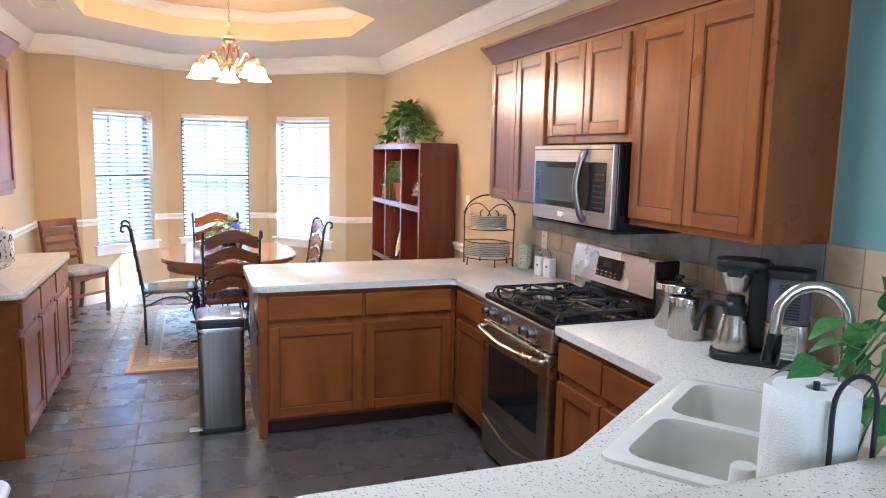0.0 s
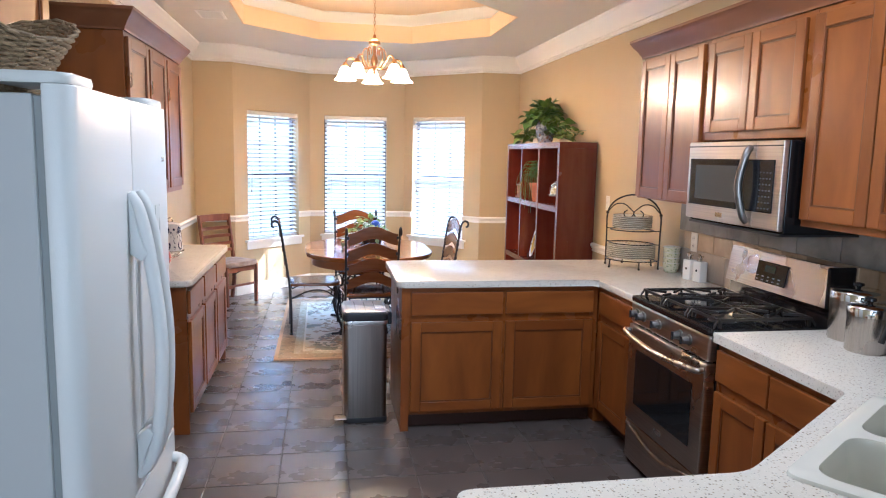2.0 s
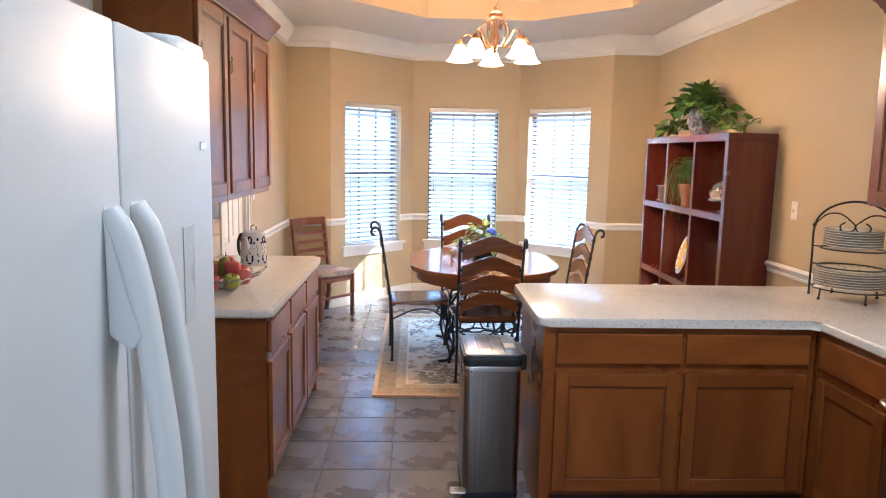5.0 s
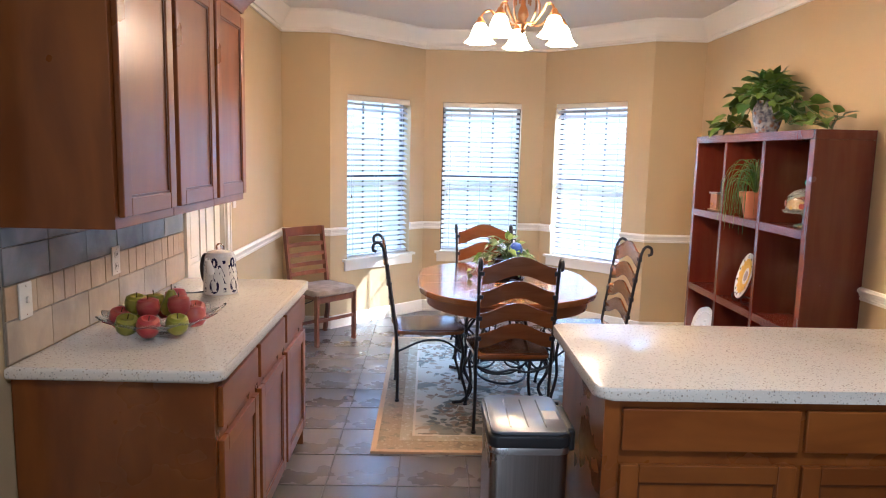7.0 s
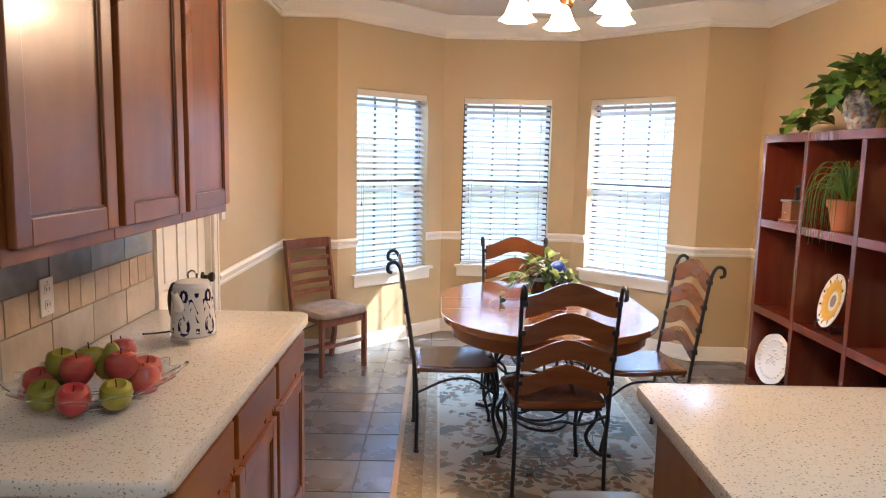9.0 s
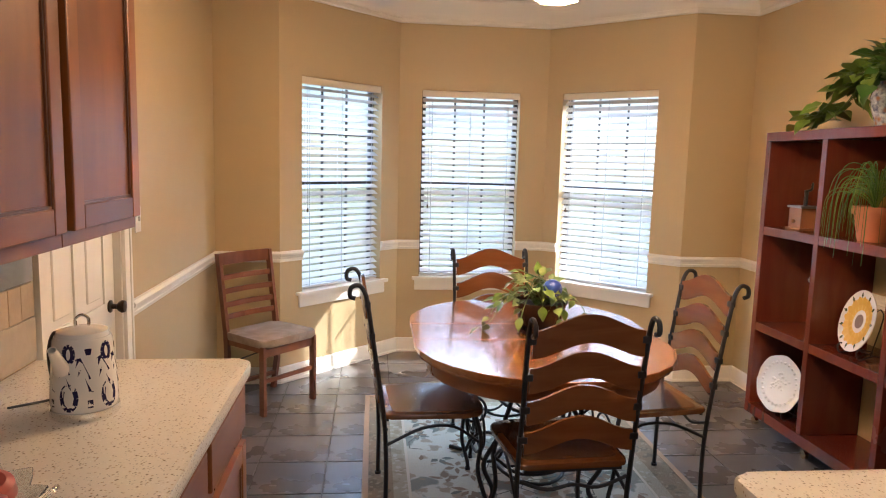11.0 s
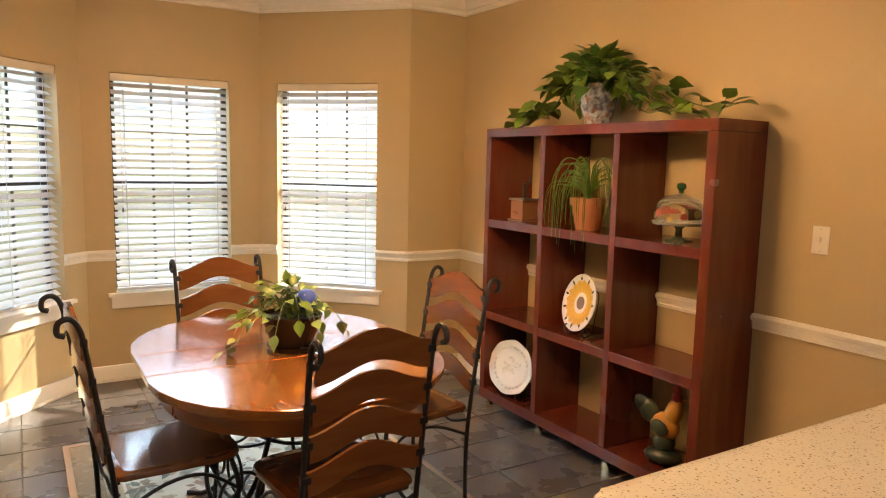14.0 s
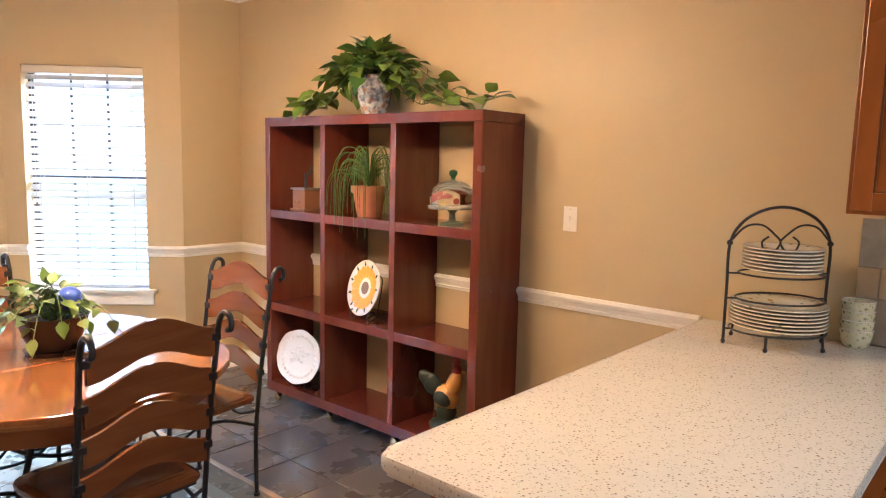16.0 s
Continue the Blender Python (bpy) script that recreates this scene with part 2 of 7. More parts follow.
def moulding(line, profile, closed=False):
    """A strip with a profile of (out, z), run along a line of (x, y) with mitred corners; out is to the left of the line."""
    bm = bmesh.new()
    pts = [Vector(p) for p in line]
    rings, n = [], len(pts)
    for i, p in enumerate(pts):
        d0 = (p - pts[i - 1]).normalized() if (i or closed) else None
        d1 = (pts[(i + 1) % n] - p).normalized() if (i < n - 1 or closed) else None
        d0, d1 = d0 or d1, d1 or d0
        n0, n1 = Vector((-d0.y, d0.x)), Vector((-d1.y, d1.x))
        m = (n0 + n1).normalized()
        m = m / max(0.2, m.dot(n0))
        rings.append([bm.verts.new((p.x + m.x * o, p.y + m.y * o, z)) for o, z in profile])
    k = len(profile)
    pairs = list(zip(rings, rings[1:])) + ([(rings[-1], rings[0])] if closed else [])
    for a, b in pairs:
        for j in range(k):
            bm.faces.new((a[j], b[j], b[(j + 1) % k], a[(j + 1) % k]))
    if not closed:
        bm.faces.new(rings[0])
        bm.faces.new(rings[-1][::-1])
    bmesh.ops.recalc_face_normals(bm, faces=bm.faces[:])
    return bm


def part(name, bm, material, parent=None, label="", smooth=False, m=None, angle=40):
    me = bpy.data.meshes.new(name)
    bm.to_mesh(me)
    bm.free()
    me.materials.append(material)
    ob = new(name, me)
    ob.parent = parent
    if m is not None:
        ob.matrix_basis = m
    if label:
        ob["label"] = label
    if smooth:
        me.polygons.foreach_set("use_smooth", [True] * len(me.polygons))
        me.set_sharp_from_angle(angle=radians(angle))
    return ob


def thing(name, label, category, m=None, group=""):
    ob = new(name)
    ob.empty_display_size = 0.1
    if m is not None:
        ob.matrix_basis = m
    return tagged(ob, label, category, group)


def structure(name, bm, material, smooth=False):
    return tagged(part(name, bm, material, smooth=smooth), kind="structure")

# ---- shell of the rooms ----
XL, XR, YB, CZ = -1.065, 2.645, 8.60, 2.80
Y0 = -2.2
BAY = [(-0.64, 8.60), (0.18, 9.42), (1.37, 9.42), (2.19, 8.60)]
WT = 0.16
ZW0, ZW1 = 0.62, 2.112

DOOR2 = (3.42, 4.30, 2.12)
DOOR1 = (6.15, 6.86, 2.03)


def wall_run(name, a, b, material, holes=(), z0=0.0, z1=3.12, thick=WT):
    """A wall from a to b, its inner face on the line, its thickness to the right; holes as (s0, s1, z0, z1) along it."""
    a, b = Vector(a), Vector(b)
    d = (b - a).normalized()
    length = (b - a).length
    bm = bmesh.new()
    cuts = sorted({0.0, length, *[h[0] for h in holes], *[h[1] for h in holes]})
    for s0, s1 in zip(cuts, cuts[1:]):
        spans = [(z0, z1)]
        for h in holes:
            if h[0] <= s0 + 1e-6 and h[1] >= s1 - 1e-6:
                spans = [q for p0, p1 in spans for q in ((p0, h[2]), (h[3], p1)) if q[1] - q[0] > 1e-3]
        for p0, p1 in spans:
            bm_box(bm, s0, s1, -thick, 0, p0, p1)
    m = Matrix.Translation((a.x, a.y, 0)) @ Matrix.Rotation(math.atan2(d.y, d.x), 4, "Z")
    bm.transform(m)
    return structure(name, bm, material)


TEAL_Y = 2.30
wall_run("wall_west", (XL, YB + WT), (XL, Y0), WALL, [(YB + WT - DOOR1[1], YB + WT - DOOR1[0], 0, DOOR1[2]), (YB + WT - DOOR2[1], YB + WT - DOOR2[0], 0, DOOR2[2])])
wall_run("wall_east", (XR, TEAL_Y), (XR, YB + WT), WALL)
wall_run("wall_east_teal", (XR, Y0), (XR, TEAL_Y), TEAL)
wall_run("wall_south", (XL, Y0), (XR, Y0), TEAL)
wall_run("wall_north_west", (BAY[0][0], YB), (XL, YB), WALL)
wall_run("wall_north_east", (XR, YB), (BAY[3][0], YB), WALL)
SEG = (Vector(BAY[1]) - Vector(BAY[0])).length
WIN = []
for k, (a, b, s0, s1) in enumerate(((BAY[1], BAY[0], SEG - 0.19 - 0.778, SEG - 0.19), (BAY[2], BAY[1], 0.225, 0.225 + 0.785), (BAY[3], BAY[2], 0.240, 0.240 + 0.782))):
    wall_run(("wall_bay_west", "wall_bay_north", "wall_bay_east")[k], a, b, WALL, [(s0, s1, ZW0 - 0.02, ZW1)])
    WIN.append((Vector(a), (Vector(b) - Vector(a)).normalized(), s0, s1))

# floor slab and the tiles' grout bed
ROOM = [(XL, Y0), (XR, Y0), (XR, YB), BAY[3], BAY[2], BAY[1], BAY[0], (XL, YB)]
structure("floor", prism([(XL - 0.3, Y0 - 0.3), (XR + 0.3, Y0 - 0.3), (XR + 0.3, 8.9), (1.45, 9.7), (0.1, 9.7), (XL - 0.3, 8.9)], -0.12, -0.004), GROUT)

# ceiling with its eight-sided tray
TC, TH, TF, TD = (0.785, 6.77), 1.155, 0.48, 0.27
OCT = [(TC[0] + a, TC[1] + b) for a, b in ((TH, -TF), (TH, TF), (TF, TH), (-TF, TH), (-TH, TF), (-TH, -TF), (-TF, -TH), (TF, -TH))]


def ceiling():
    bm = bmesh.new()
    outer = [(XR + 0.15, TC[1] - 0.7), (XR + 0.15, TC[1] + 0.7), (1.52, 9.62), (0.03, 9.62), (XL - 0.15, TC[1] + 0.7), (XL - 0.15, TC[1] - 0.7), (XL - 0.15, Y0 - 0.1), (XR + 0.15, Y0 - 0.1)]
    corner = {1: (XR + 0.15, 8.80), 3: (XL - 0.15, 8.80)}
    for z, flip in ((CZ, True), (CZ + 0.02, False)):
        ov = [bm.verts.new((x, y, z)) for x, y in outer]
        iv = [bm.verts.new((x, y, z)) for x, y in OCT]
        for i in range(8):
            loop = [ov[i], ov[(i + 1) % 8], iv[(i + 1) % 8], iv[i]]
            if i in corner:
                loop.insert(1, bm.verts.new((*corner[i], z)))
            bm.faces.new(loop if not flip else loop[::-1])
    return structure("ceiling", bm, CEIL)


ceiling()
structure("ceiling_tray_side", moulding(OCT, [(0, CZ - 0.001), (0, CZ + TD), (-0.03, CZ + TD), (-0.03, CZ + 0.021), (-0.012, CZ + 0.021), (-0.012, CZ - 0.001)], closed=True), TRAY)
structure("ceiling_tray_top", prism([(TC[0] + (x - TC[0]) * 1.04, TC[1] + (y - TC[1]) * 1.04) for x, y in OCT], CZ + TD + 0.001, CZ + TD + 0.02), TRAY)
structure("tray_crown_trim", moulding(OCT, [(0.0, CZ + TD - 0.10), (0.012, CZ + TD - 0.10), (0.016, CZ + TD - 0.085), (0.05, CZ + TD - 0.04), (0.08, CZ + TD - 0.012), (0.08, CZ + TD - 0.001), (0.0, CZ + TD - 0.001)], closed=True), WHITE, smooth=True)

CROWN = [(0, 2.655), (0.014, 2.655), (0.02, 2.67), (0.03, 2.69), (0.062, 2.725), (0.085, 2.765), (0.10, 2.78), (0.10, 2.798), (0, 2.798)]
BAND = [(0, 2.615), (0.012, 2.615), (0.016, 2.622), (0.012, 2.632), (0.004, 2.634), (0.004, 2.654), (0, 2.654)]
RAIL = [(0, 0.848), (0.010, 0.850), (0.012, 0.866), (0.007, 0.869), (0.007, 0.872), (0.014, 0.875), (0.016, 0.888), (0.024, 0.893), (0.028, 0.908), (0.020, 0.917), (0.017, 0.922), (0, 0.922)]
BASE = [(0, 0), (0.02, 0), (0.02, 0.015), (0.014, 0.02), (0.014, 0.09), (0.008, 0.11), (0, 0.115)]
LINE = [(XR, 2.31), (XR, YB), BAY[3], BAY[2], BAY[1], BAY[0], (XL, YB), (XL, Y0)]
structure("crown_trim", moulding(LINE, CROWN), WHITE, smooth=True)
structure("crown_trim_band", moulding(LINE, BAND), WHITE)


def along(k, s):
    a, d = WIN[k][0], WIN[k][1]
    return (a.x + d.x * s, a.y + d.y * s)


W0, W1, W2 = WIN
runs = [[(XR, 5.21), (XR, YB), BAY[3], along(2, W2[2] - 0.0)],
        [along(2, W2[3]), BAY[2], along(1, W1[2])],
        [along(1, W1[3]), BAY[1], along(0, W0[2])],
        [along(0, W0[3]), BAY[0], (XL, YB), (XL, DOOR1[1] + 0.075)]]
for r in runs:
    structure("chair_rail_trim", moulding(r, RAIL), WHITE, smooth=True)
structure("baseboard", moulding([(XR, 5.0), (XR, YB), BAY[3], BAY[2], BAY[1], BAY[0], (XL, YB), (XL, DOOR1[1] + 0.075)], BASE), WHITE, smooth=True)
structure("baseboard", moulding([(XL, 3.33), (XL, Y0), (XR, Y0), (XR, 0.95)], BASE), WHITE, smooth=True)


# ---- windows with blinds ----
def window(k):
    a, d, s0, s1 = WIN[k]
    m = Matrix.Translation((a.x, a.y, 0)) @ Matrix.Rotation(math.atan2(d.y, d.x), 4, "Z")
    w = thing("window_%d" % (k + 1), "white single-hung window with a deep sill in the tan bay", "window", m)
    w["kind"] = "structure"
    yo, yi = -0.13, -0.095
    fr = boxes((s0, s0 + 0.035, yo, yi, ZW0, ZW1), (s1 - 0.035, s1, yo, yi, ZW0, ZW1), (s0 + 0.035, s1 - 0.035, yo, yi, ZW1 - 0.04, ZW1), (s0 + 0.035, s1 - 0.035, yo, yi, ZW0, ZW0 + 0.05))
    part("window_frame", fr, BRONZE, w)
    zm = (ZW0 + ZW1) / 2 + 0.01
    part("meeting_rail", box(s0 + 0.035, s1 - 0.035, yo + 0.002, yi + 0.004, zm - 0.022, zm + 0.022, 0.003), BRONZE, w)
    for z0, z1 in ((ZW0 + 0.05, zm - 0.022), (zm + 0.022, ZW1 - 0.04)):
        part("pane", box(s0 + 0.035, s1 - 0.035, yo + 0.014, yo + 0.018, z0, z1), GLASS, w).visible_shadow = False
        mun = bmesh.new()
        wd = s1 - s0 - 0.07
        for i in (1, 2):
            xx = s0 + 0.035 + wd * i / 3
            bm_box(mun, xx - 0.008, xx + 0.008, yo + 0.019, yo + 0.027, z0, z1)
        zz = (z0 + z1) / 2
        bm_box(mun, s0 + 0.035, s1 - 0.035, yo + 0.028, yo + 0.034, zz - 0.008, zz + 0.008)
        part("muntin", mun, BRONZE, w)
    sill = rounded([(s0 - 0.055, 0.0), (s0 - 0.055, 0.045), (s1 + 0.055, 0.045), (s1 + 0.055, 0.0), (s1, -0.001), (s1, -0.094), (s0, -0.094), (s0, -0.001)], [0, 0.01, 0.01, 0, 0, 0, 0, 0])
    part("window_sill", prism(sill[::-1], ZW0 - 0.019, ZW0 + 0.004, 0.004), WHITE, w)
    part("window_apron", box(s0 - 0.035, s1 + 0.035, 0.001, 0.018, ZW0 - 0.105, ZW0 - 0.02, 0.004), WHITE, w)
    # blind
    b = thing("window_blind", "white two-inch slatted blind lowered with open slats inside the window opening", "blind", m, "blinds in the bay windows")
    b0, b1 = s0 + 0.012, s1 - 0.010
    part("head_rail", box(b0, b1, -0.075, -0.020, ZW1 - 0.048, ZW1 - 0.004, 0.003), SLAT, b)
    part("valance", box(b0 - 0.008, b1 + 0.006, -0.016, -0.008, ZW1 - 0.052, ZW1 - 0.003, 0.003), mat("ivory valance", (0.72, 0.66, 0.54), 0.4), b)
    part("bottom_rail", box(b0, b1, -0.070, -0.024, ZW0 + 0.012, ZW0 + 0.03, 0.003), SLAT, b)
    n = 29
    tilt = radians((-31, -37, -42)[k])
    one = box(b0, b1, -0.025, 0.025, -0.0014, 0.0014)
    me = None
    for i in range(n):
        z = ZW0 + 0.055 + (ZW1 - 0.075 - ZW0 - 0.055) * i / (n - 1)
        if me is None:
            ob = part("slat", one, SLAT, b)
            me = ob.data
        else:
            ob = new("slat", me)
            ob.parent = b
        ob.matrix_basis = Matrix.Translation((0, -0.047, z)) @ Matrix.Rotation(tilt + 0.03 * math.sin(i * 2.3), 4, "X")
    for fx in (0.10, 0.50, 0.90):
        x = b0 + (b1 - b0) * fx
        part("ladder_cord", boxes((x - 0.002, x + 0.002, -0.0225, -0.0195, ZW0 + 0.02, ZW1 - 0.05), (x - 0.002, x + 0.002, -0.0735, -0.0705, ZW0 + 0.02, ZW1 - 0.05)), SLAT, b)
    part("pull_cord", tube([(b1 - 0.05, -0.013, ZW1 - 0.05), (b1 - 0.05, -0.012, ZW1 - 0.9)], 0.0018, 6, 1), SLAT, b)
    part("cord_tassel", lathe([(0, 0), (0.006, 0.002), (0.005, 0.03), (0, 0.034)], 8), mat("brown tassel", (0.12, 0.07, 0.04), 0.5), b, m=Matrix.Translation((b1 - 0.05, -0.012, ZW1 - 0.934)))


for k in range(3):
    window(k)
    a, d, s0, s1 = WIN[k]
    nrm = Vector((-d.y, d.x, 0))
    mid = Vector((a.x, a.y, 0)) + Vector((d.x, d.y, 0)) * (s0 + s1) / 2
    lamp("window_skylight", "AREA", look(mid - nrm * 1.35 + Vector((0, 0, 3.45)), mid + nrm * 1.6 + Vector((0, 0, 1.2))), SKYL[k], (0.54, 0.75, 1.0), 2.0, 2.8)


# ---- panelled doors in the west wall ----
def interior_door(tag, y0, y1, h, label, knob_at, inset=0.03, hinges=True):
    d = thing(tag, label, "door")
    d["kind"] = "structure"
    x = XL - inset
    w = y1 - y0
    part("door_slab", box(x - 0.040, x - 0.008, y0 + 0.018, y1 - 0.018, 0.008, h - 0.012, 0.002), WHITE, d)
    fr = bmesh.new()
    st, my = 0.10, (y0 + y1) / 2
    for a, b in ((y0 + 0.018, y0 + 0.018 + st), (y1 - 0.018 - st, y1 - 0.018), (my - 0.045, my + 0.045)):
        bm_box(fr, x - 0.008, x, a, b, 0.008, h - 0.012)
    zs = [(0.008, 0.22), (0.82, 0.95), (1.62, 1.72), (h - 0.12, h - 0.012)]
    for a, b in zs:
        for p, q in ((y0 + 0.018 + st, my - 0.045), (my + 0.045, y1 - 0.018 - st)):
            bm_box(fr, x - 0.008, x, p, q, a, b)
    part("stiles_and_rails", fr, WHITE, d)
    for a, b in ((0.22, 0.82), (0.95, 1.62), (1.72, h - 0.12)):
        for p, q in ((y0 + 0.018 + st, my - 0.045), (my + 0.045, y1 - 0.018 - st)):
            part("raised_panel", box(x - 0.012, x - 0.002, p + 0.03, q - 0.03, a + 0.03, b - 0.03, 0.0045, 1), WHITE, d)
    part("door_jamb", boxes((XL - WT, XL, y0, y0 + 0.015, 0, h), (XL - WT, XL, y1 - 0.015, y1, 0, h), (XL - WT, XL, y0 + 0.015, y1 - 0.015, h - 0.01, h)), WHITE, d)
    cw = 0.065
    part("door_casing", boxes((XL + 0.001, XL + 0.016, y0 - cw, y0 + 0.004, 0, h + cw), (XL + 0.001, XL + 0.016, y1 - 0.004, y1 + cw, 0, h + cw), (XL + 0.001, XL + 0.016, y0 + 0.004, y1 - 0.004, h - 0.004, h + cw)), WHITE, d)
    part("casing_bead", boxes((XL + 0.016, XL + 0.022, y0 - cw, y0 - cw + 0.018, 0, h + cw), (XL + 0.016, XL + 0.022, y1 + cw - 0.018, y1 + cw, 0, h + cw), (XL + 0.016, XL + 0.022, y0 - cw + 0.018, y1 + cw - 0.018, h + cw - 0.018, h + cw)), WHITE, d)
    kn = lathe([(0.0, 0.0), (0.026, 0.0), (0.026, 0.006), (0.011, 0.010), (0.011, 0.03), (0.020, 0.036), (0.027, 0.05), (0.024, 0.062), (0.0, 0.068)], 20)
    for z in (0.25, 1.03, 1.82) if hinges else ():
        part("hinge_leaf", box(x - 0.001, x + 0.003, (y0 + 0.02) if knob_at > my else (y1 - 0.05), (y0 + 0.05) if knob_at > my else (y1 - 0.02), z, z + 0.09, 0.001), mat("dark bronze", (0.05, 0.035, 0.025), 0.3, 0.9), d)
    part("door_knob", kn, mat("dark bronze", (0.05, 0.035, 0.025), 0.3, 0.9), d, "dark bronze round knob", True, Matrix.Translation((x, knob_at, 0.93)) @ Matrix.Rotation(radians(90), 4, "Y"))
    for z in (0.25, 1.03, 1.82) if hinges else ():
        hy = y0 + 0.016 if knob_at > my else y1 - 0.016
        part("hinge", tube([(x + 0.004, hy, z), (x + 0.004, hy, z + 0.09)], 0.006, 8, 1), mat("dark bronze", (0.05, 0.035, 0.025), 0.3, 0.9), d)
    return d


interior_door("door_1", DOOR1[0], DOOR1[1], DOOR1[2], "closed white six-panel door with a dark bronze knob beside the worktop", 6.79)
interior_door("door_2", DOOR2[0], DOOR2[1], DOOR2[2], "closed white panelled door in a white casing beyond the fridge", 3.50, hinges=False)


# ---- cabinets ----
def panel_door(parent, name, w, h, m, mats=(WOOD, WOODH), knobless=True):
    """A door or drawer front with a recessed flat panel; local x across, z up, front at -y."""
    d = new(name)
    d.parent, d.matrix_basis = parent, m
    if h < 0.22:
        part("drawer_slab", box(0, w, -0.019, 0, 0, h, 0.004), mats[1], d)
        return d
    s = 0.058
    part("stile", box(0, s, -0.020, 0, 0, h, 0.0035), mats[0], d)
    part("stile", box(w - s, w, -0.020, 0, 0, h, 0.0035), mats[0], d)
    part("rail", box(s + 0.0005, w - s - 0.0005, -0.0195, 0, 0, s, 0.003), mats[1], d)
    part("rail", box(s + 0.0005, w - s - 0.0005, -0.0195, 0, h - s, h, 0.003), mats[1], d)
    # The bead strips are darker than the door wood.
    part("panel_bead", boxes((s, s + 0.007, -0.0145, -0.002, s, h - s), (w - s - 0.007, w - s, -0.0145, -0.002, s, h - s), (s + 0.007, w - s - 0.007, -0.0145, -0.002, s, s + 0.007), (s + 0.007, w - s - 0.007, -0.0145, -0.002, h - s - 0.007, h - s)), mat("darker bead wood", (0.12, 0.040, 0.012), 0.3), d)
    part("recessed_panel", box(s - 0.004, w - s + 0.004, -0.010, -0.002, s - 0.004, h - s + 0.004), mats[0], d)
    return d


FACE = {"E": 90, "W": -90, "S": 0, "N": 180}


def face_pose(side, x, y, z):
    """Puts local -y towards the compass side."""
    return Matrix.Translation((x, y, z)) @ Matrix.Rotation(radians(FACE[side]), 4, "Z")


def base_unit(label, side, x, y, w, depth, fronts, z1=0.873, toe=0.095, group="", toe_in=0.07, ends=(False, False)):
    """A floor cabinet; (x, y) is the front face's start, local x runs along its front. fronts: (x0, x1) of each door, drawer above."""
    c = thing("base_cabinet", label, "cabinet", face_pose(side, x, y, 0), group)
    part("carcass", box(0, w, 0, depth, toe, z1, 0.002), WOOD, c)
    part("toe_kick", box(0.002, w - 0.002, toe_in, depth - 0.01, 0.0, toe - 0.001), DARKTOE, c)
    for e, flag in enumerate(ends):
        if flag:
            x0 = -0.012 if e == 0 else w
            part("end_panel", box(x0, x0 + 0.012, -0.002, depth, 0.0, z1, 0.001), WOOD, c)
    for a, b in fronts:
        panel_door(c, "drawer_front", b - a, 0.135, Matrix.Translation((a, -0.001, z1 - 0.165)))
        panel_door(c, "door", b - a, z1 - 0.20 - toe - 0.035, Matrix.Translation((a, -0.001, toe + 0.025)))
    return c


def upper_unit(label, side, x, y, w, depth, z0, z1, doors, door_z, group="", left_end=False):
    c = thing("wall_cabinet", label, "cabinet", face_pose(side, x, y, 0), group)
    part("carcass", box(0, w, 0, depth, z0, z1, 0.002), WOOD, c)
    for a, b in doors:
        panel_door(c, "door", b - a, door_z[1] - door_z[0], Matrix.Translation((a, -0.001, door_z[0])))
    return c


CABCROWN = [(0, 2.262), (0.010, 2.262), (0.014, 2.28), (0.022, 2.287), (0.03, 2.305), (0.055, 2.335), (0.066, 2.355), (0.072, 2.36), (0.072, 2.375), (0, 2.375)]
# east wall uppers: front faces west
G1 = "wall cabinets over the range"
upper_unit("honey maple two-door wall cabinet beside the plate rack", "W", 2.32, 4.65, 0.76, 0.32, 1.40, 2.262, [(0.015, 0.372), (0.378, 0.735)], (1.412, 2.245), G1)
upper_unit("short honey maple two-door wall cabinet above the microwave", "W", 2.32, 3.888, 0.80, 0.32, 1.745, 2.262, [(0.022, 0.385), (0.391, 0.755)], (1.785, 2.235), G1)
upper_unit("tall honey maple two-door wall cabinet above the canisters", "W", 2.32, 3.086, 0.782, 0.32, 1.375, 2.262, [(0.012, 0.375), (0.381, 0.745)], (1.405, 2.235), G1)
crown = thing("cabinet_crown", "stepped maple crown moulding along the top of the wall cabinets", "moulding")
part("moulding", moulding([(2.644, 2.302), (2.319, 2.302), (2.319, 4.652), (2.644, 4.652)], CABCROWN), mat("crown maple", (0.17, 0.06, 0.02), 0.4, grain=((3, 1, 6), (0.25, 0.10, 0.035), 0.7)), crown, smooth=True)
part("top_board", box(2.32, 2.64, 2.304, 4.65, 2.2625, 2.27), WOOD, crown)

# east wall base units
G2 = "base cabinets round the worktop"
base_unit("honey maple base cabinet, two drawers over two doors, beside the range", "W", 2.005, 3.112, 0.74, 0.63, [(0.015, 0.365), (0.375, 0.725)], group=G2)
base_unit("narrow honey maple base cabinet between range and peninsula", "W", 2.005, 4.43, 0.538, 0.63, [(0.055, 0.50)], group=G2)
pc = base_unit("honey maple peninsula cabinet with two drawers over two doors", "S", 0.80, 4.43, 1.2, 0.62, [(0.045, 0.595), (0.615, 1.165)], group=G2, ends=(True, False))
part("peninsula_back_panel", box(0, 1.84, 0.621, 0.64, 0.0, 0.873), WOOD, pc)
part("corner_box", box(1.21, 1.842, 0.01, 0.62, 0.0, 0.873), WOOD, pc)
part("corner_post", box(-0.012, 0.035, -0.012, -0.003, 0.0, 0.873), WOOD, pc)
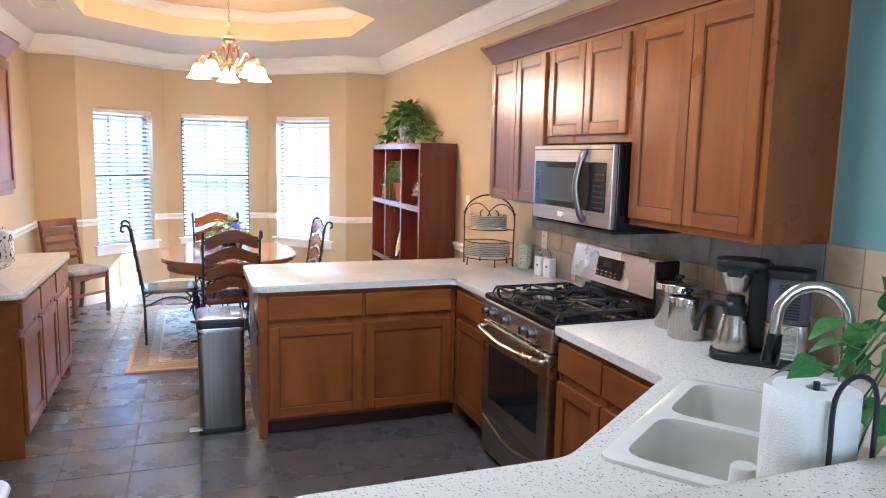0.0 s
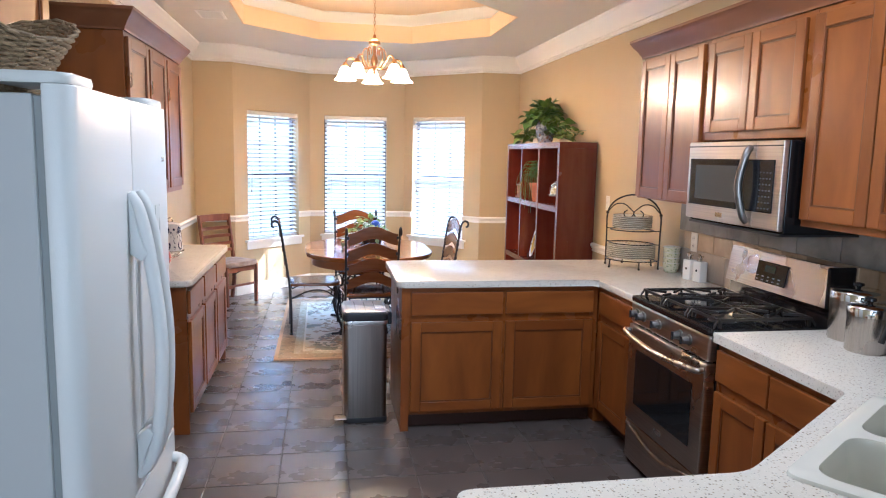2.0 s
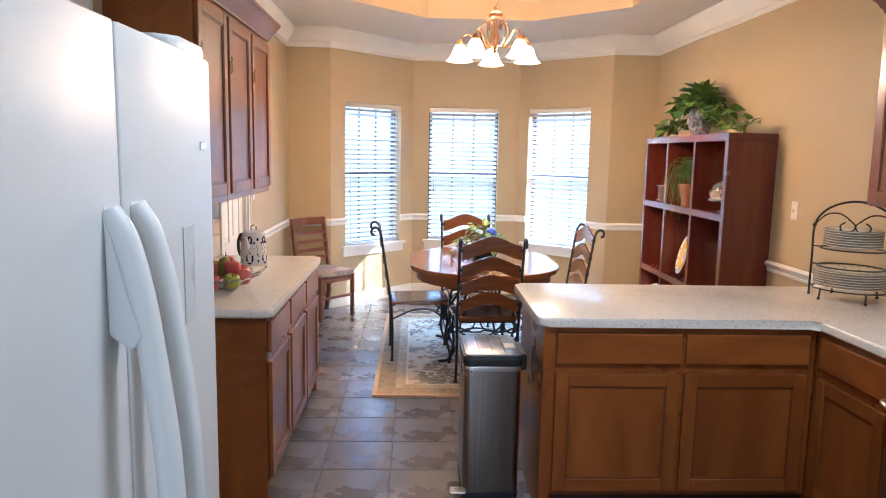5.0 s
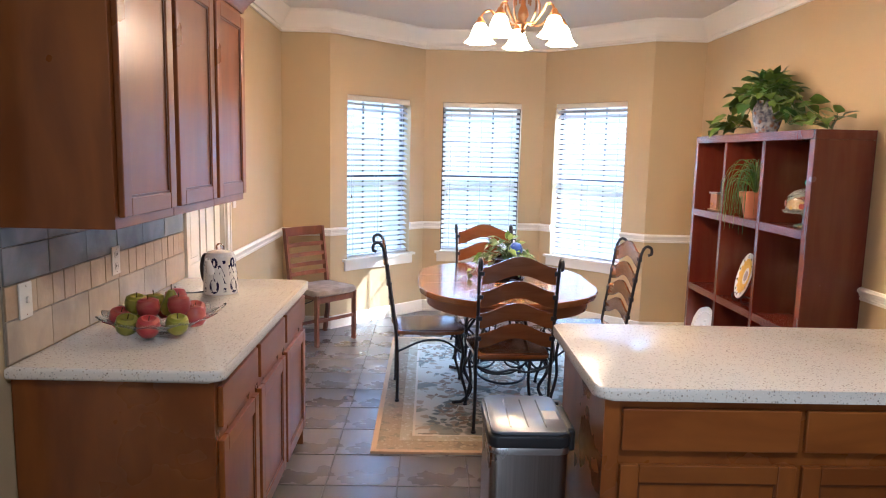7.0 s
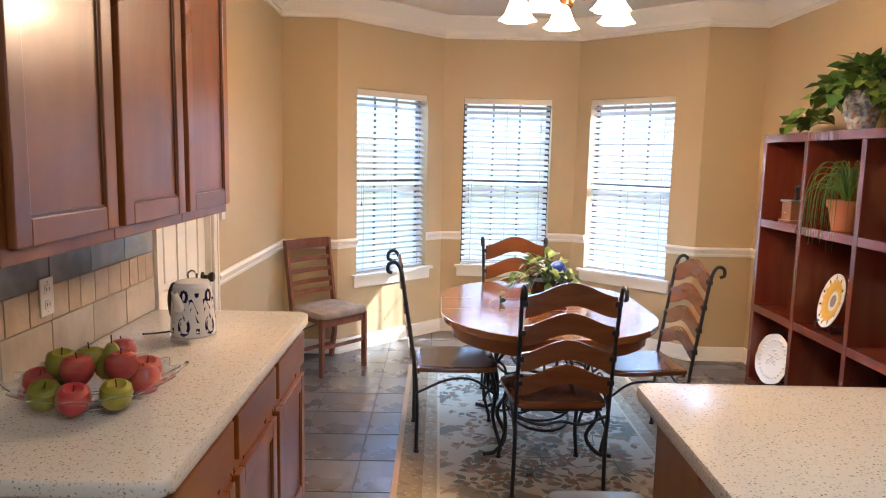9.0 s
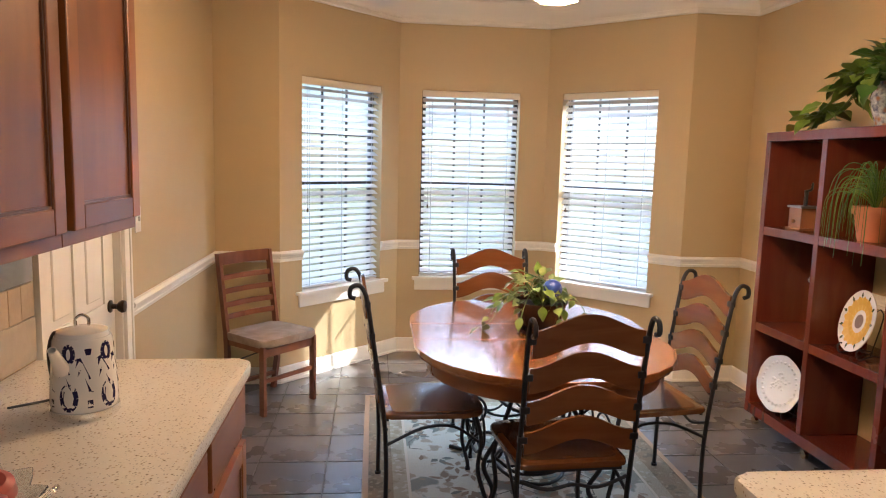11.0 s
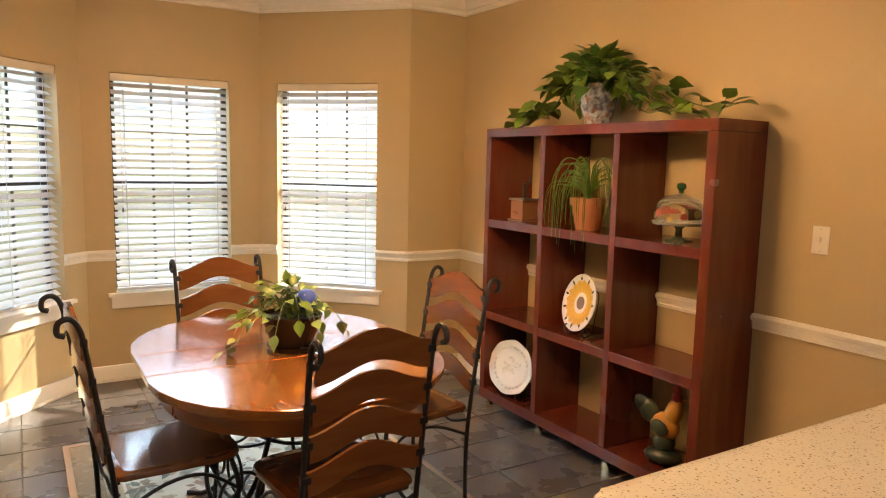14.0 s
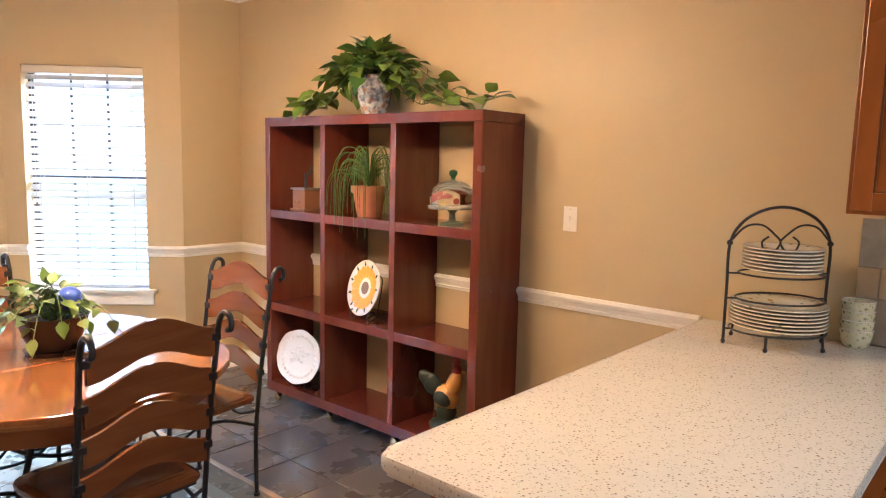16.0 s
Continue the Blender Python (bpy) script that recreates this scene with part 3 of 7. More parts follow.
# diagonal sink unit and the near leg
dv = Vector((1.32, 1.86)) - Vector((1.975, 2.345))
dang = math.atan2(dv.y, dv.x)
sc = thing("sink_base_cabinet", "honey maple diagonal base cabinet under the double sink", "cabinet", Matrix.Translation((1.985, 2.33, 0)) @ Matrix.Rotation(dang, 4, "Z") @ Matrix.Translation((0.0, 0.03, 0)))
part("carcass", box(0.03, dv.length - 0.0, 0, 0.045, 0.095, 0.873), WOOD, sc)
panel_door(sc, "door", 0.36, 0.55, Matrix.Translation((0.05, -0.001, 0.12)))
panel_door(sc, "door", 0.36, 0.55, Matrix.Translation((0.42, -0.001, 0.12)))
panel_door(sc, "false_drawer_front", 0.73, 0.135, Matrix.Translation((0.05, -0.001, 0.708)))
nl = thing("base_cabinet", "honey maple base cabinet under the worktop end past the sink", "cabinet", face_pose("N", 1.30, 1.83, 0), G2)
part("carcass", box(0, 0.66, 0, 0.44, 0.095, 0.873), WOOD, nl)
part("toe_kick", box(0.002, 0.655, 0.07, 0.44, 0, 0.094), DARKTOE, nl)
panel_door(nl, "drawer_front", 0.60, 0.135, Matrix.Translation((0.03, -0.001, 0.708)))
panel_door(nl, "door", 0.60, 0.55, Matrix.Translation((0.03, -0.001, 0.12)))

# west units
G3 = "cabinets on the fruit-bowl side"
for i in range(3):
    base_unit("honey maple base cabinet, drawer over door, under the fruit bowl", "E", -0.43, 4.53 + 0.507 * i, 0.505, 0.63, [(0.02, 0.485)], group=G3, ends=(i == 0, i == 2))
for i in range(3):
    upper_unit("dark honey maple single-door wall cabinet above the fruit bowl", "E", -0.705, 4.495 + 0.485 * i, 0.483, 0.358, 1.350, 2.262, [(0.02, 0.465)], (1.385, 2.235), G3)
crown2 = thing("cabinet_crown", "stepped maple crown moulding on the cabinets above the fruit bowl", "moulding")
part("moulding", moulding([(-1.064, 5.952), (-0.704, 5.952), (-0.704, 4.493), (-1.064, 4.493)], CABCROWN), MATS["crown maple"], crown2, smooth=True)
part("top_board", box(-1.06, -0.706, 4.497, 5.95, 2.2625, 2.27), WOOD, crown2)
upper_unit("honey maple wall cabinet above the fridge", "E", -0.54, 2.0, 0.95, 0.52, 1.86, 2.262, [(0.02, 0.47), (0.48, 0.93)], (1.88, 2.235))

# ---- worktops ----
wt = thing("worktop", "white speckled solid worktop on the maple kitchen base cabinets", "worktop")
pen = rounded([(0.755, 4.39), (1.975, 4.39), (1.975, 3.889), (2.643, 3.889), (2.643, 5.20), (0.76, 5.20)], [0.05, 0.03, 0, 0, 0, 0.04])
part("peninsula_top", prism(pen, 0.875, 0.915, 0.012, 3), STONE, wt, smooth=True)
# the near piece is cut by the sink basins
SU = (Vector((2.03, 2.30)) - Vector((1.381, 1.836))).normalized()
SV = Vector((SU.y, -SU.x))
S0 = Vector((1.381, 1.836))


def sk(u, v):
    p = S0 + SU * u + SV * v
    return (p.x, p.y)


near_outline = rounded([(1.975, 3.113), (1.975, 2.345), (1.32, 1.868), (0.612, 1.868), (0.612, 1.37), (2.643, 1.37), (2.643, 3.113)], [0, 0.03, 0.05, 0.05, 0, 0, 0])
SL, SW = 0.80, 0.54
B1 = [(0.045, 0.05), (0.375, 0.05), (0.375, 0.49), (0.045, 0.49)]
B2 = [(0.415, 0.05), (0.755, 0.05), (0.755, 0.49), (0.415, 0.49)]


def flat_with_hole(outline, hole, z0, z1):
    """A slab on an outline with one hole through it."""
    bm = bmesh.new()
    sides = []
    for z in (z0, z1):
        es = []
        for loop in (outline, hole):
            vs = [bm.verts.new((x, y, z)) for x, y in loop]
            es += [bm.edges.new((vs[i], vs[(i + 1) % len(vs)])) for i in range(len(vs))]
            sides.append(vs)
        bmesh.ops.triangle_fill(bm, use_beauty=True, edges=es)
    for lo, hi in ((sides[0], sides[2]), (sides[1], sides[3])):
        for i in range(len(lo)):
            j = (i + 1) % len(lo)
            bm.faces.new((lo[i], lo[j], hi[j], hi[i]))
    bmesh.ops.recalc_face_normals(bm, faces=bm.faces[:])
    return bm


hole = [sk(0.02, 0.02), sk(SL - 0.02, 0.02), sk(SL - 0.02, SW - 0.02), sk(0.02, SW - 0.02)]
part("sink_side_top", flat_with_hole(near_outline, hole, 0.875, 0.915), STONE, wt)
wt2 = thing("worktop", "white speckled solid worktop under the fruit bowl and kettle", "worktop")
part("slab", prism(rounded([(-1.063, 4.49), (-0.395, 4.49), (-0.395, 6.075), (-1.063, 6.075)], [0, 0.04, 0.04, 0]), 0.875, 0.915, 0.012, 3), STONE, wt2, smooth=True)
bar = thing("breakfast_bar", "raised white speckled breakfast bar ledge beside the double sink", "worktop")
part("ledge", prism(rounded([(0.60, 1.00), (2.643, 1.00), (2.643, 1.37), (0.60, 1.37)], [0.05, 0, 0, 0.05]), 1.035, 1.075, 0.012, 3), STONE, bar, smooth=True)
part("knee_wall", box(0.64, 2.643, 1.14, 1.35, 0.0, 1.034), TEAL, bar)

# ---- sink ----
sink = thing("double_sink", "bone-coloured double-bowl drop-in sink set diagonally in the worktop", "sink")


def bowl(bm, pts, zt, zb):
    o = rounded(pts, 0.07, 6)
    n = len(o)
    cx, cy = sum(p[0] for p in o) / n, sum(p[1] for p in o) / n
    rings = []
    for sc_, z in ((1.0, zt), (0.975, zt - 0.012), (0.955, zt - 0.05), (0.93, zb + 0.05), (0.88, zb + 0.012), (0.75, zb), (0.10, zb - 0.004)):
        rings.append([bm.verts.new((*sk(cx + (x - cx) * sc_, cy + (y - cy) * sc_), z)) for x, y in o])
    for a, b in zip(rings, rings[1:]):
        for i in range(n):
            bm.faces.new((a[i], a[(i + 1) % n], b[(i + 1) % n], b[i]))
    bm.faces.new(rings[-1])
    return rings[0]


def sink_rim():
    bm = bmesh.new()
    outer = rounded([(0, 0), (SL, 0), (SL, SW), (0, SW)], 0.045, 5)
    es = []
    ring = []
    for sc_, z in ((1.0, 0.916), (0.992, 0.924), (0.975, 0.927)):
        ring.append([bm.verts.new((*sk(SL / 2 + (x - SL / 2) * sc_, SW / 2 + (y - SW / 2) * sc_), z)) for x, y in outer])
    for a, b in zip(ring, ring[1:]):
        for i in range(len(a)):
            bm.faces.new((a[i], a[(i + 1) % len(a)], b[(i + 1) % len(a)], b[i]))
    loops = [ring[-1], bowl(bm, B1, 0.927, 0.76), bowl(bm, B2, 0.927, 0.76)]
    for vs in loops:
        for i in range(len(vs)):
            es.append(bm.edges.get((vs[i], vs[(i + 1) % len(vs)])))
    bmesh.ops.triangle_fill(bm, use_beauty=True, edges=es)
    bmesh.ops.recalc_face_normals(bm, faces=bm.faces[:])
    return bm


part("basin", sink_rim(), SINK, sink, smooth=True)
for b in (B1, B2):
    c = sk((b[0][0] + b[1][0]) / 2, 0.27)
    part("drain", lathe([(0, 0.765), (0.03, 0.764), (0.042, 0.768), (0.044, 0.762)], 20, *c), CHROME, sink, smooth=True)

# ---- range, microwave, fridge ----
def arc_handle(parent, name, p0, p1, out, r=0.011, material=None, rise=1.0, label=""):
    """A bowed bar between two points, standing off along out."""
    p0, p1, o = Vector(p0), Vector(p1), Vector(out)
    pts = [p0, p0 + o * 0.55 + (p1 - p0) * 0.03, p0 + o + (p1 - p0) * 0.14, (p0 + p1) / 2 + o * (1 + 0.25 * rise), p1 + o - (p1 - p0) * 0.14, p1 + o * 0.55 - (p1 - p0) * 0.03, p1]
    return part(name, tube(pts, r, 10, 5), material or STEEL, parent, label, True)


rg = thing("gas_range", "stainless and black gas range between two maple base cabinets", "range", face_pose("W", 1.975, 3.882, 0))
RW = 0.764
part("body", box(0, RW, 0.03, 0.655, 0.02, 0.905, 0.004), BLACK, rg)
for x in (0.04, RW - 0.04):
    part("foot", lathe([(0.0, 0), (0.018, 0), (0.018, 0.021), (0, 0.021)], 12, x, 0.12), BLACKM, rg)
drw = part("drawer", box(0.004, RW - 0.004, -0.012, 0.029, 0.03, 0.245, 0.006), STEEL, rg, "brushed steel warming drawer")
part("drawer_lip", tube([(0.03, -0.018, 0.232), (RW * 0.5, -0.034, 0.185), (RW - 0.03, -0.018, 0.232)], 0.010, 8, 8), STEEL, drw, smooth=True)
dr = part("oven_door", box(0.004, RW - 0.004, -0.022, 0.029, 0.255, 0.775, 0.008), STEEL, rg, "brushed steel oven door")
part("oven_window", box(0.10, RW - 0.10, -0.0245, -0.0225, 0.36, 0.655, 0.001), DGLASS, dr, "dark oven glass")
part("badge", box(RW / 2 - 0.035, RW / 2 + 0.035, -0.026, -0.0225, 0.30, 0.325, 0.001), CHROME, dr)
part("door_handle", tube([(0.02, -0.02, 0.742), (0.05, -0.06, 0.738), (RW * 0.5, -0.078, 0.722), (RW - 0.05, -0.06, 0.738), (RW - 0.02, -0.02, 0.742)], 0.0135, 10, 8), STEEL, dr, smooth=True)
vent = bmesh.new()
for i in range(7):
    bm_box(vent, 0.10 + i * 0.085, 0.165 + i * 0.085, -0.0165, -0.0145, 0.781, 0.786)
cp = part("control_panel", box(0.0, RW, -0.014, 0.029, 0.780, 0.895, 0.010), STEEL, rg)
part("vent_slots", vent, BLACK, cp)
for i, kx in enumerate((0.075, 0.145, 0.31, 0.52, 0.60)):
    kn = part("burner_knob", lathe([(0, 0.0), (0.027, 0.0), (0.026, 0.006), (0.020, 0.010), (0.018, 0.034), (0.014, 0.038), (0, 0.038)], 20), mat("dark steel knob", (0.16, 0.15, 0.145), 0.3, 0.9), rg, smooth=True, m=Matrix.Translation((kx, -0.014, 0.838)) @ Matrix.Rotation(radians(90), 4, "X"))
    part("knob_grip", box(-0.005, 0.005, -0.019, 0.019, 0.036, 0.046, 0.002), BLACKM, kn)
part("cooktop", prism(rounded([(-0.002, -0.018), (RW + 0.002, -0.018), (RW + 0.002, 0.549), (-0.002, 0.549)], 0.02), 0.897, 0.922, 0.006, 2), BLACK, rg, smooth=True)
for i, (bx, by, br) in enumerate(((0.16, 0.14, 0.045), (0.16, 0.39, 0.036), (0.60, 0.14, 0.05), (0.60, 0.39, 0.036), (0.38, 0.265, 0.045))):
    bn = part("burner", lathe([(0, 0.923), (br + 0.012, 0.923), (br + 0.008, 0.930), (br, 0.934), (br, 0.942), (0, 0.944)], 20, bx, by), IRON, rg, smooth=True)
for gi, (g0, g1) in enumerate(((0.02, 0.262), (0.266, 0.498), (0.502, 0.744))):
    bm = bmesh.new()
    y0, y1 = 0.02, 0.51
    zt = 0.958
    for pts in ([(g0 + 0.01, y0, zt - 0.03), (g0 + 0.012, y0 + 0.02, zt), (g0 + 0.012, y1 - 0.02, zt), (g0 + 0.01, y1, zt - 0.03)], [(g1 - 0.01, y0, zt - 0.03), (g1 - 0.012, y0 + 0.02, zt), (g1 - 0.012, y1 - 0.02, zt), (g1 - 0.01, y1, zt - 0.03)]):
        bar_along(pts, 0.011, 0.012, 1, bm)
    gc = (g0 + g1) / 2
    for yy in (y0 + 0.02, (y0 + y1) / 2, y1 - 0.02):
        bm_box(bm, g0 + 0.012, g1 - 0.012, yy - 0.005, yy + 0.005, zt - 0.007, zt + 0.005)
    for cy in ((0.14, 0.39) if gi != 1 else (0.265,)):
        for a in range(4):
            th = radians(45 + 90 * a)
            c, s = math.cos(th), math.sin(th)
            q0 = (gc + 0.03 * c, cy + 0.03 * s, zt + 0.002)
            q1 = (gc + min(0.105, 0.13) * c, cy + 0.125 * s, zt + 0.006)
            q2 = (gc + 0.112 * c, cy + 0.140 * s, zt - 0.03)
            bar_along([q0, q1, q2], 0.009, 0.012, 1, bm)
    for fx in (g0 + 0.012, g1 - 0.012):
        for fy in (y0 + 0.03, y1 - 0.03):
            bm_box(bm, fx - 0.006, fx + 0.006, fy - 0.006, fy + 0.006, 0.9225, zt)
    part("burner_grate", bm, IRON, rg)
bg = part("backguard", box(0.0, RW, 0.55, 0.66, 0.90, 1.02, 0.004), BLACK, rg)
bgp = prism([(0, 0), (0.05, 0), (0.085, 0.175), (0.03, 0.18)][::1], 0, 0.76)
bgp.transform(Matrix(((0, 0, 1, 0.002), (1, 0, 0, 0.522), (0, 1, 0, 1.010), (0, 0, 0, 1))))
bmesh.ops.recalc_face_normals(bgp, faces=bgp.faces[:])
con = part("console", bgp, STEEL, rg, "brushed steel console with a dark clock panel")
ctilt = Matrix.Translation((RW / 2 - 0.01, 0.5335, 1.100)) @ Matrix.Rotation(radians(-9.5), 4, "X")
part("clock_panel", box(-0.115, 0.115, -0.004, 0.002, -0.055, 0.05, 0.003), DGLASS, con, m=ctilt)
part("clock_display", box(-0.05, 0.03, -0.0055, -0.0045, 0.0, 0.032), mat("dim display", (0.02, 0.035, 0.03), 0.2), con, m=ctilt)
for i in range(5):
    for j in range(2):
        part("button", box(-0.098 + i * 0.042 - 0.008, -0.098 + i * 0.042 + 0.008, -0.0052, -0.0045, -0.046 + j * 0.018, -0.040 + j * 0.018), mat("grey print", (0.16, 0.17, 0.18), 0.5), con, m=ctilt)
part("console_side", box(0.7635, 0.776, 0.52, 0.66, 1.005, 1.19, 0.008), BLACK, rg)

mw = thing("microwave", "over-the-range stainless microwave with a curved vertical handle", "microwave", face_pose("W", 2.245, 3.866, 1.335))
part("body", box(0, 0.76, 0.012, 0.395, 0, 0.40, 0.004), BLACK, mw)
mf = part("door", box(0.0, 0.5755, -0.018, 0.011, 0.012, 0.398, 0.006), STEEL, mw)
part("window", box(0.03, 0.715, -0.0205, -0.0185, 0.085, 0.315, 0.004), DGLASS, mf)
part("window_screen", box(0.085, 0.455, -0.0222, -0.021, 0.115, 0.285, 0.001), mat("grey screen glass", (0.055, 0.058, 0.055), 0.12), mf)
part("door_trim", box(0.0, 0.76, -0.0195, -0.0185, 0.372, 0.378), BLACKM, mf)
part("badge", box(0.285, 0.345, -0.021, -0.0185, 0.035, 0.058, 0.002), CHROME, mf)
part("door_handle", tube([(0.535, -0.018, 0.035), (0.540, -0.045, 0.07), (0.530, -0.066, 0.20), (0.540, -0.045, 0.335), (0.535, -0.018, 0.368)], (0.017), 12, 7), mat("dark brushed steel", (0.24, 0.23, 0.22), 0.33, 1.0), mf, smooth=True)
ctl = part("control_panel", box(0.577, 0.76, -0.018, 0.011, 0.012, 0.398, 0.005), STEEL, mw)
part("keypad", box(0.605, 0.712, -0.0222, -0.0206, 0.09, 0.31, 0.0005), DGLASS, ctl)
kb = bmesh.new()
for i in range(4):
    for j in range(7):
        bm_box(kb, 0.618 + i * 0.023, 0.629 + i * 0.023, -0.0228, -0.0222, 0.10 + j * 0.026, 0.106 + j * 0.026)
tagged(part("keypad_marks", kb, mat("faint keypad print", (0.05, 0.055, 0.06), 0.5), ctl), kind="stuff")
part("bottom_grille", box(0.01, 0.75, 0.0, 0.39, -0.012, -0.001, 0.002), BLACKM, mw)

fr = thing("refrigerator", "white textured french-door fridge with a bottom freezer and bowed handles", "refrigerator", face_pose("E", -0.17, 2.01, 0))
FW = 0.895
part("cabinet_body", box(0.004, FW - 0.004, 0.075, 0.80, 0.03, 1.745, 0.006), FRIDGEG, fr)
part("door_gasket", box(0.012, FW - 0.012, 0.058, 0.0745, 0.05, 1.74), mat("grey gasket", (0.25, 0.27, 0.27), 0.6), fr)


def fridge_panel(name, x0, x1, z0, z1, l, r):
    o = rounded([(x0, 0.057), (x0, 0.0), (x1, 0.0), (x1, 0.057)], [0.004, 0.045 if l else 0.006, 0.045 if r else 0.006, 0.004], 6)
    return part(name, prism(o, z0, z1, 0.004, 2), FRIDGE, fr, smooth=True)


fl = fridge_panel("left_door", 0.0, 0.445, 0.70, 1.765, True, False)
frr = fridge_panel("right_door", 0.450, FW, 0.70, 1.765, False, True)
ff = fridge_panel("freezer_drawer", 0.0, FW, 0.07, 0.69, True, True)
for dd, hx in ((fl, 0.405), (frr, 0.490)):
    s = -1 if hx < 0.447 else 1
    hd = part("door_handle", tube([(hx, 0.002, 1.52), (hx, -0.022, 1.475), (hx, -0.045, 1.36), (hx, -0.068, 1.14), (hx, -0.060, 0.92), (hx, -0.035, 0.79), (hx, 0.002, 0.74)], 0.018, 12, 6), FRIDGE, dd, smooth=True)
    for za, zb, zc in ((1.53, 1.36, 1.34), (0.73, 0.86, 0.88)):
        bm = bmesh.new()
        side = [(0.0, za), (-0.026, za * 0.35 + zb * 0.65), (-0.046, zb), (-0.030, zc), (0.0, zb)]
        lo = [bm.verts.new((hx - 0.019, y, z)) for y, z in side]
        hi = [bm.verts.new((hx + 0.019, y, z)) for y, z in side]
        bm.faces.new(lo)
        bm.faces.new(hi[::-1])
        for i in range(5):
            bm.faces.new((lo[i], hi[i], hi[(i + 1) % 5], lo[(i + 1) % 5]))
        bmesh.ops.recalc_face_normals(bm, faces=bm.faces[:])
        bmesh.ops.bevel(bm, geom=bm.edges[:], offset=0.005, segments=3, profile=0.5, affect="EDGES")
        part("handle_mount", bm, FRIDGE, hd, smooth=True)
part("freezer_handle", tube([(0.06, 0.002, 0.60), (0.085, -0.03, 0.60), (0.15, -0.042, 0.60), (FW / 2, -0.048, 0.60), (FW - 0.15, -0.042, 0.60), (FW - 0.085, -0.03, 0.60), (FW - 0.06, 0.002, 0.60)], 0.018, 12, 6), FRIDGE, ff, smooth=True)
part("badge", box(0.79, 0.815, -0.003, -0.0002, 1.60, 1.615, 0.001), CHROME, frr)
part("memo_strip", box(0.685, 0.74, -0.0022, -0.0002, 1.30, 1.47, 0.0008), mat("pale grey panel", (0.60, 0.63, 0.62), 0.3), frr)
for x0, x1 in ((0.01, 0.20), (FW - 0.20, FW - 0.01)):
    part("hinge_cover", prism(rounded([(x0, 0.01), (x1, 0.01), (x1, 0.20), (x0, 0.20)], 0.03), 1.7665, 1.790, 0.008, 3), mat("white hinge cover plastic", (0.62, 0.63, 0.61), 0.4), fr, smooth=True)
part("toe_grille", box(0.03, FW - 0.03, 0.05, 0.075, 0.01, 0.065), FRIDGEG, fr)
for x in (0.06, FW - 0.06):
    part("foot", lathe([(0, 0), (0.02, 0), (0.02, 0.031), (0, 0.031)], 10, x, 0.2), BLACKM, fr)

# ---- woven basket on the fridge ----
WICK = mat("sea grass weave", (0.30, 0.215, 0.115), 0.85, grain=((30, 30, 60), (0.17, 0.115, 0.06), 0.9), vary=0.2, bump=0.5, bump_scale=120)
bk = thing("wicker_basket", "long boat-shaped seagrass basket lying on top of the white fridge", "basket", Matrix.Translation((-0.46, 2.13, 1.747)) @ Matrix.Rotation(radians(-12), 4, "Z"))


def basket_point(a, h):
    e = 0.62 + 0.38 * h
    dip = 0.05 * math.cos(2 * a)
    return Vector((0.19 * e * math.cos(a), 0.40 * e * math.sin(a), 0.008 + h * (0.165 - dip)))


for i in range(24):
    h = i / 23
    bm = bmesh.new()
    tube([basket_point(2 * math.pi * k / 56, h) + Vector((0.0055 * (1 if (k + i) % 2 else -1) * math.cos(2 * math.pi * k / 56), 0.0055 * (1 if (k + i) % 2 else -1) * math.sin(2 * math.pi * k / 56), 0.002 * math.sin(k * 1.7 + i))) for k in range(57)], 0.0046, 6, 1, bm)
    part("woven_row", bm, WICK, bk, smooth=True)
for k in range(28):
    a = 2 * math.pi * k / 28
    part("stake", tube([basket_point(a, h) for h in (0, 0.33, 0.66, 1.0)], 0.004, 5, 1), WICK, bk)
part("base", prism([tuple(basket_point(2 * math.pi * k / 40, 0).xy) for k in range(40)], 0.0, 0.008), WICK, bk)

# ---- step bin ----
bn = thing("pedal_bin", "slim brushed steel pedal bin with grey lid beside the peninsula", "bin", Matrix.Translation((0.455, 4.575, 0)))
bo = rounded([(0.0, 0.0), (0.27, 0.0), (0.27, 0.37), (0.0, 0.37)], 0.035, 6)
part("steel_body", prism([(0.135 + (x - 0.135) * 0.97, 0.185 + (y - 0.185) * 0.97) for x, y in bo], 0.03, 0.615, 0.002), mat("dark brushed bin steel", (0.27, 0.24, 0.22), 0.30, 1.0, grain=((120, 120, 1.2), (0.20, 0.18, 0.165), 0.6)), bn, smooth=True)
part("base_ring", prism(bo, 0.0, 0.032, 0.006), BLACKM, bn, smooth=True)
part("collar", prism(bo, 0.617, 0.64, 0.004), mat("pale steel collar", (0.6, 0.6, 0.6), 0.3, 1.0), bn, smooth=True)
lid = part("lid_rim", prism([(0.135 + (x - 0.135) * 1.02, 0.185 + (y - 0.185) * 1.02) for x, y in bo], 0.642, 0.682, 0.008, 3), BLACKM, bn, smooth=True)
part("lid_top", prism([(0.135 + (x - 0.135) * 0.95, 0.185 + (y - 0.185) * 0.95) for x, y in bo], 0.683, 0.694, 0.005, 2), mat("grey satin lid", (0.13, 0.14, 0.16), 0.33, 0.3), lid, smooth=True)
for x in (0.075, 0.135, 0.195):
    part("lid_rib", box(x - 0.002, x + 0.002, 0.05, 0.31, 0.6945, 0.6965), BLACKM, lid)
part("lid_label", box(0.20, 0.25, 0.12, 0.20, 0.6945, 0.696), PORC, lid)
part("hinge_box", box(0.268, 0.30, 0.07, 0.30, 0.60, 0.68, 0.01), BLACKM, bn)
part("pedal", box(-0.055, 0.02, -0.03, 0.03, 0.035, 0.047, 0.006), STEEL, bn)
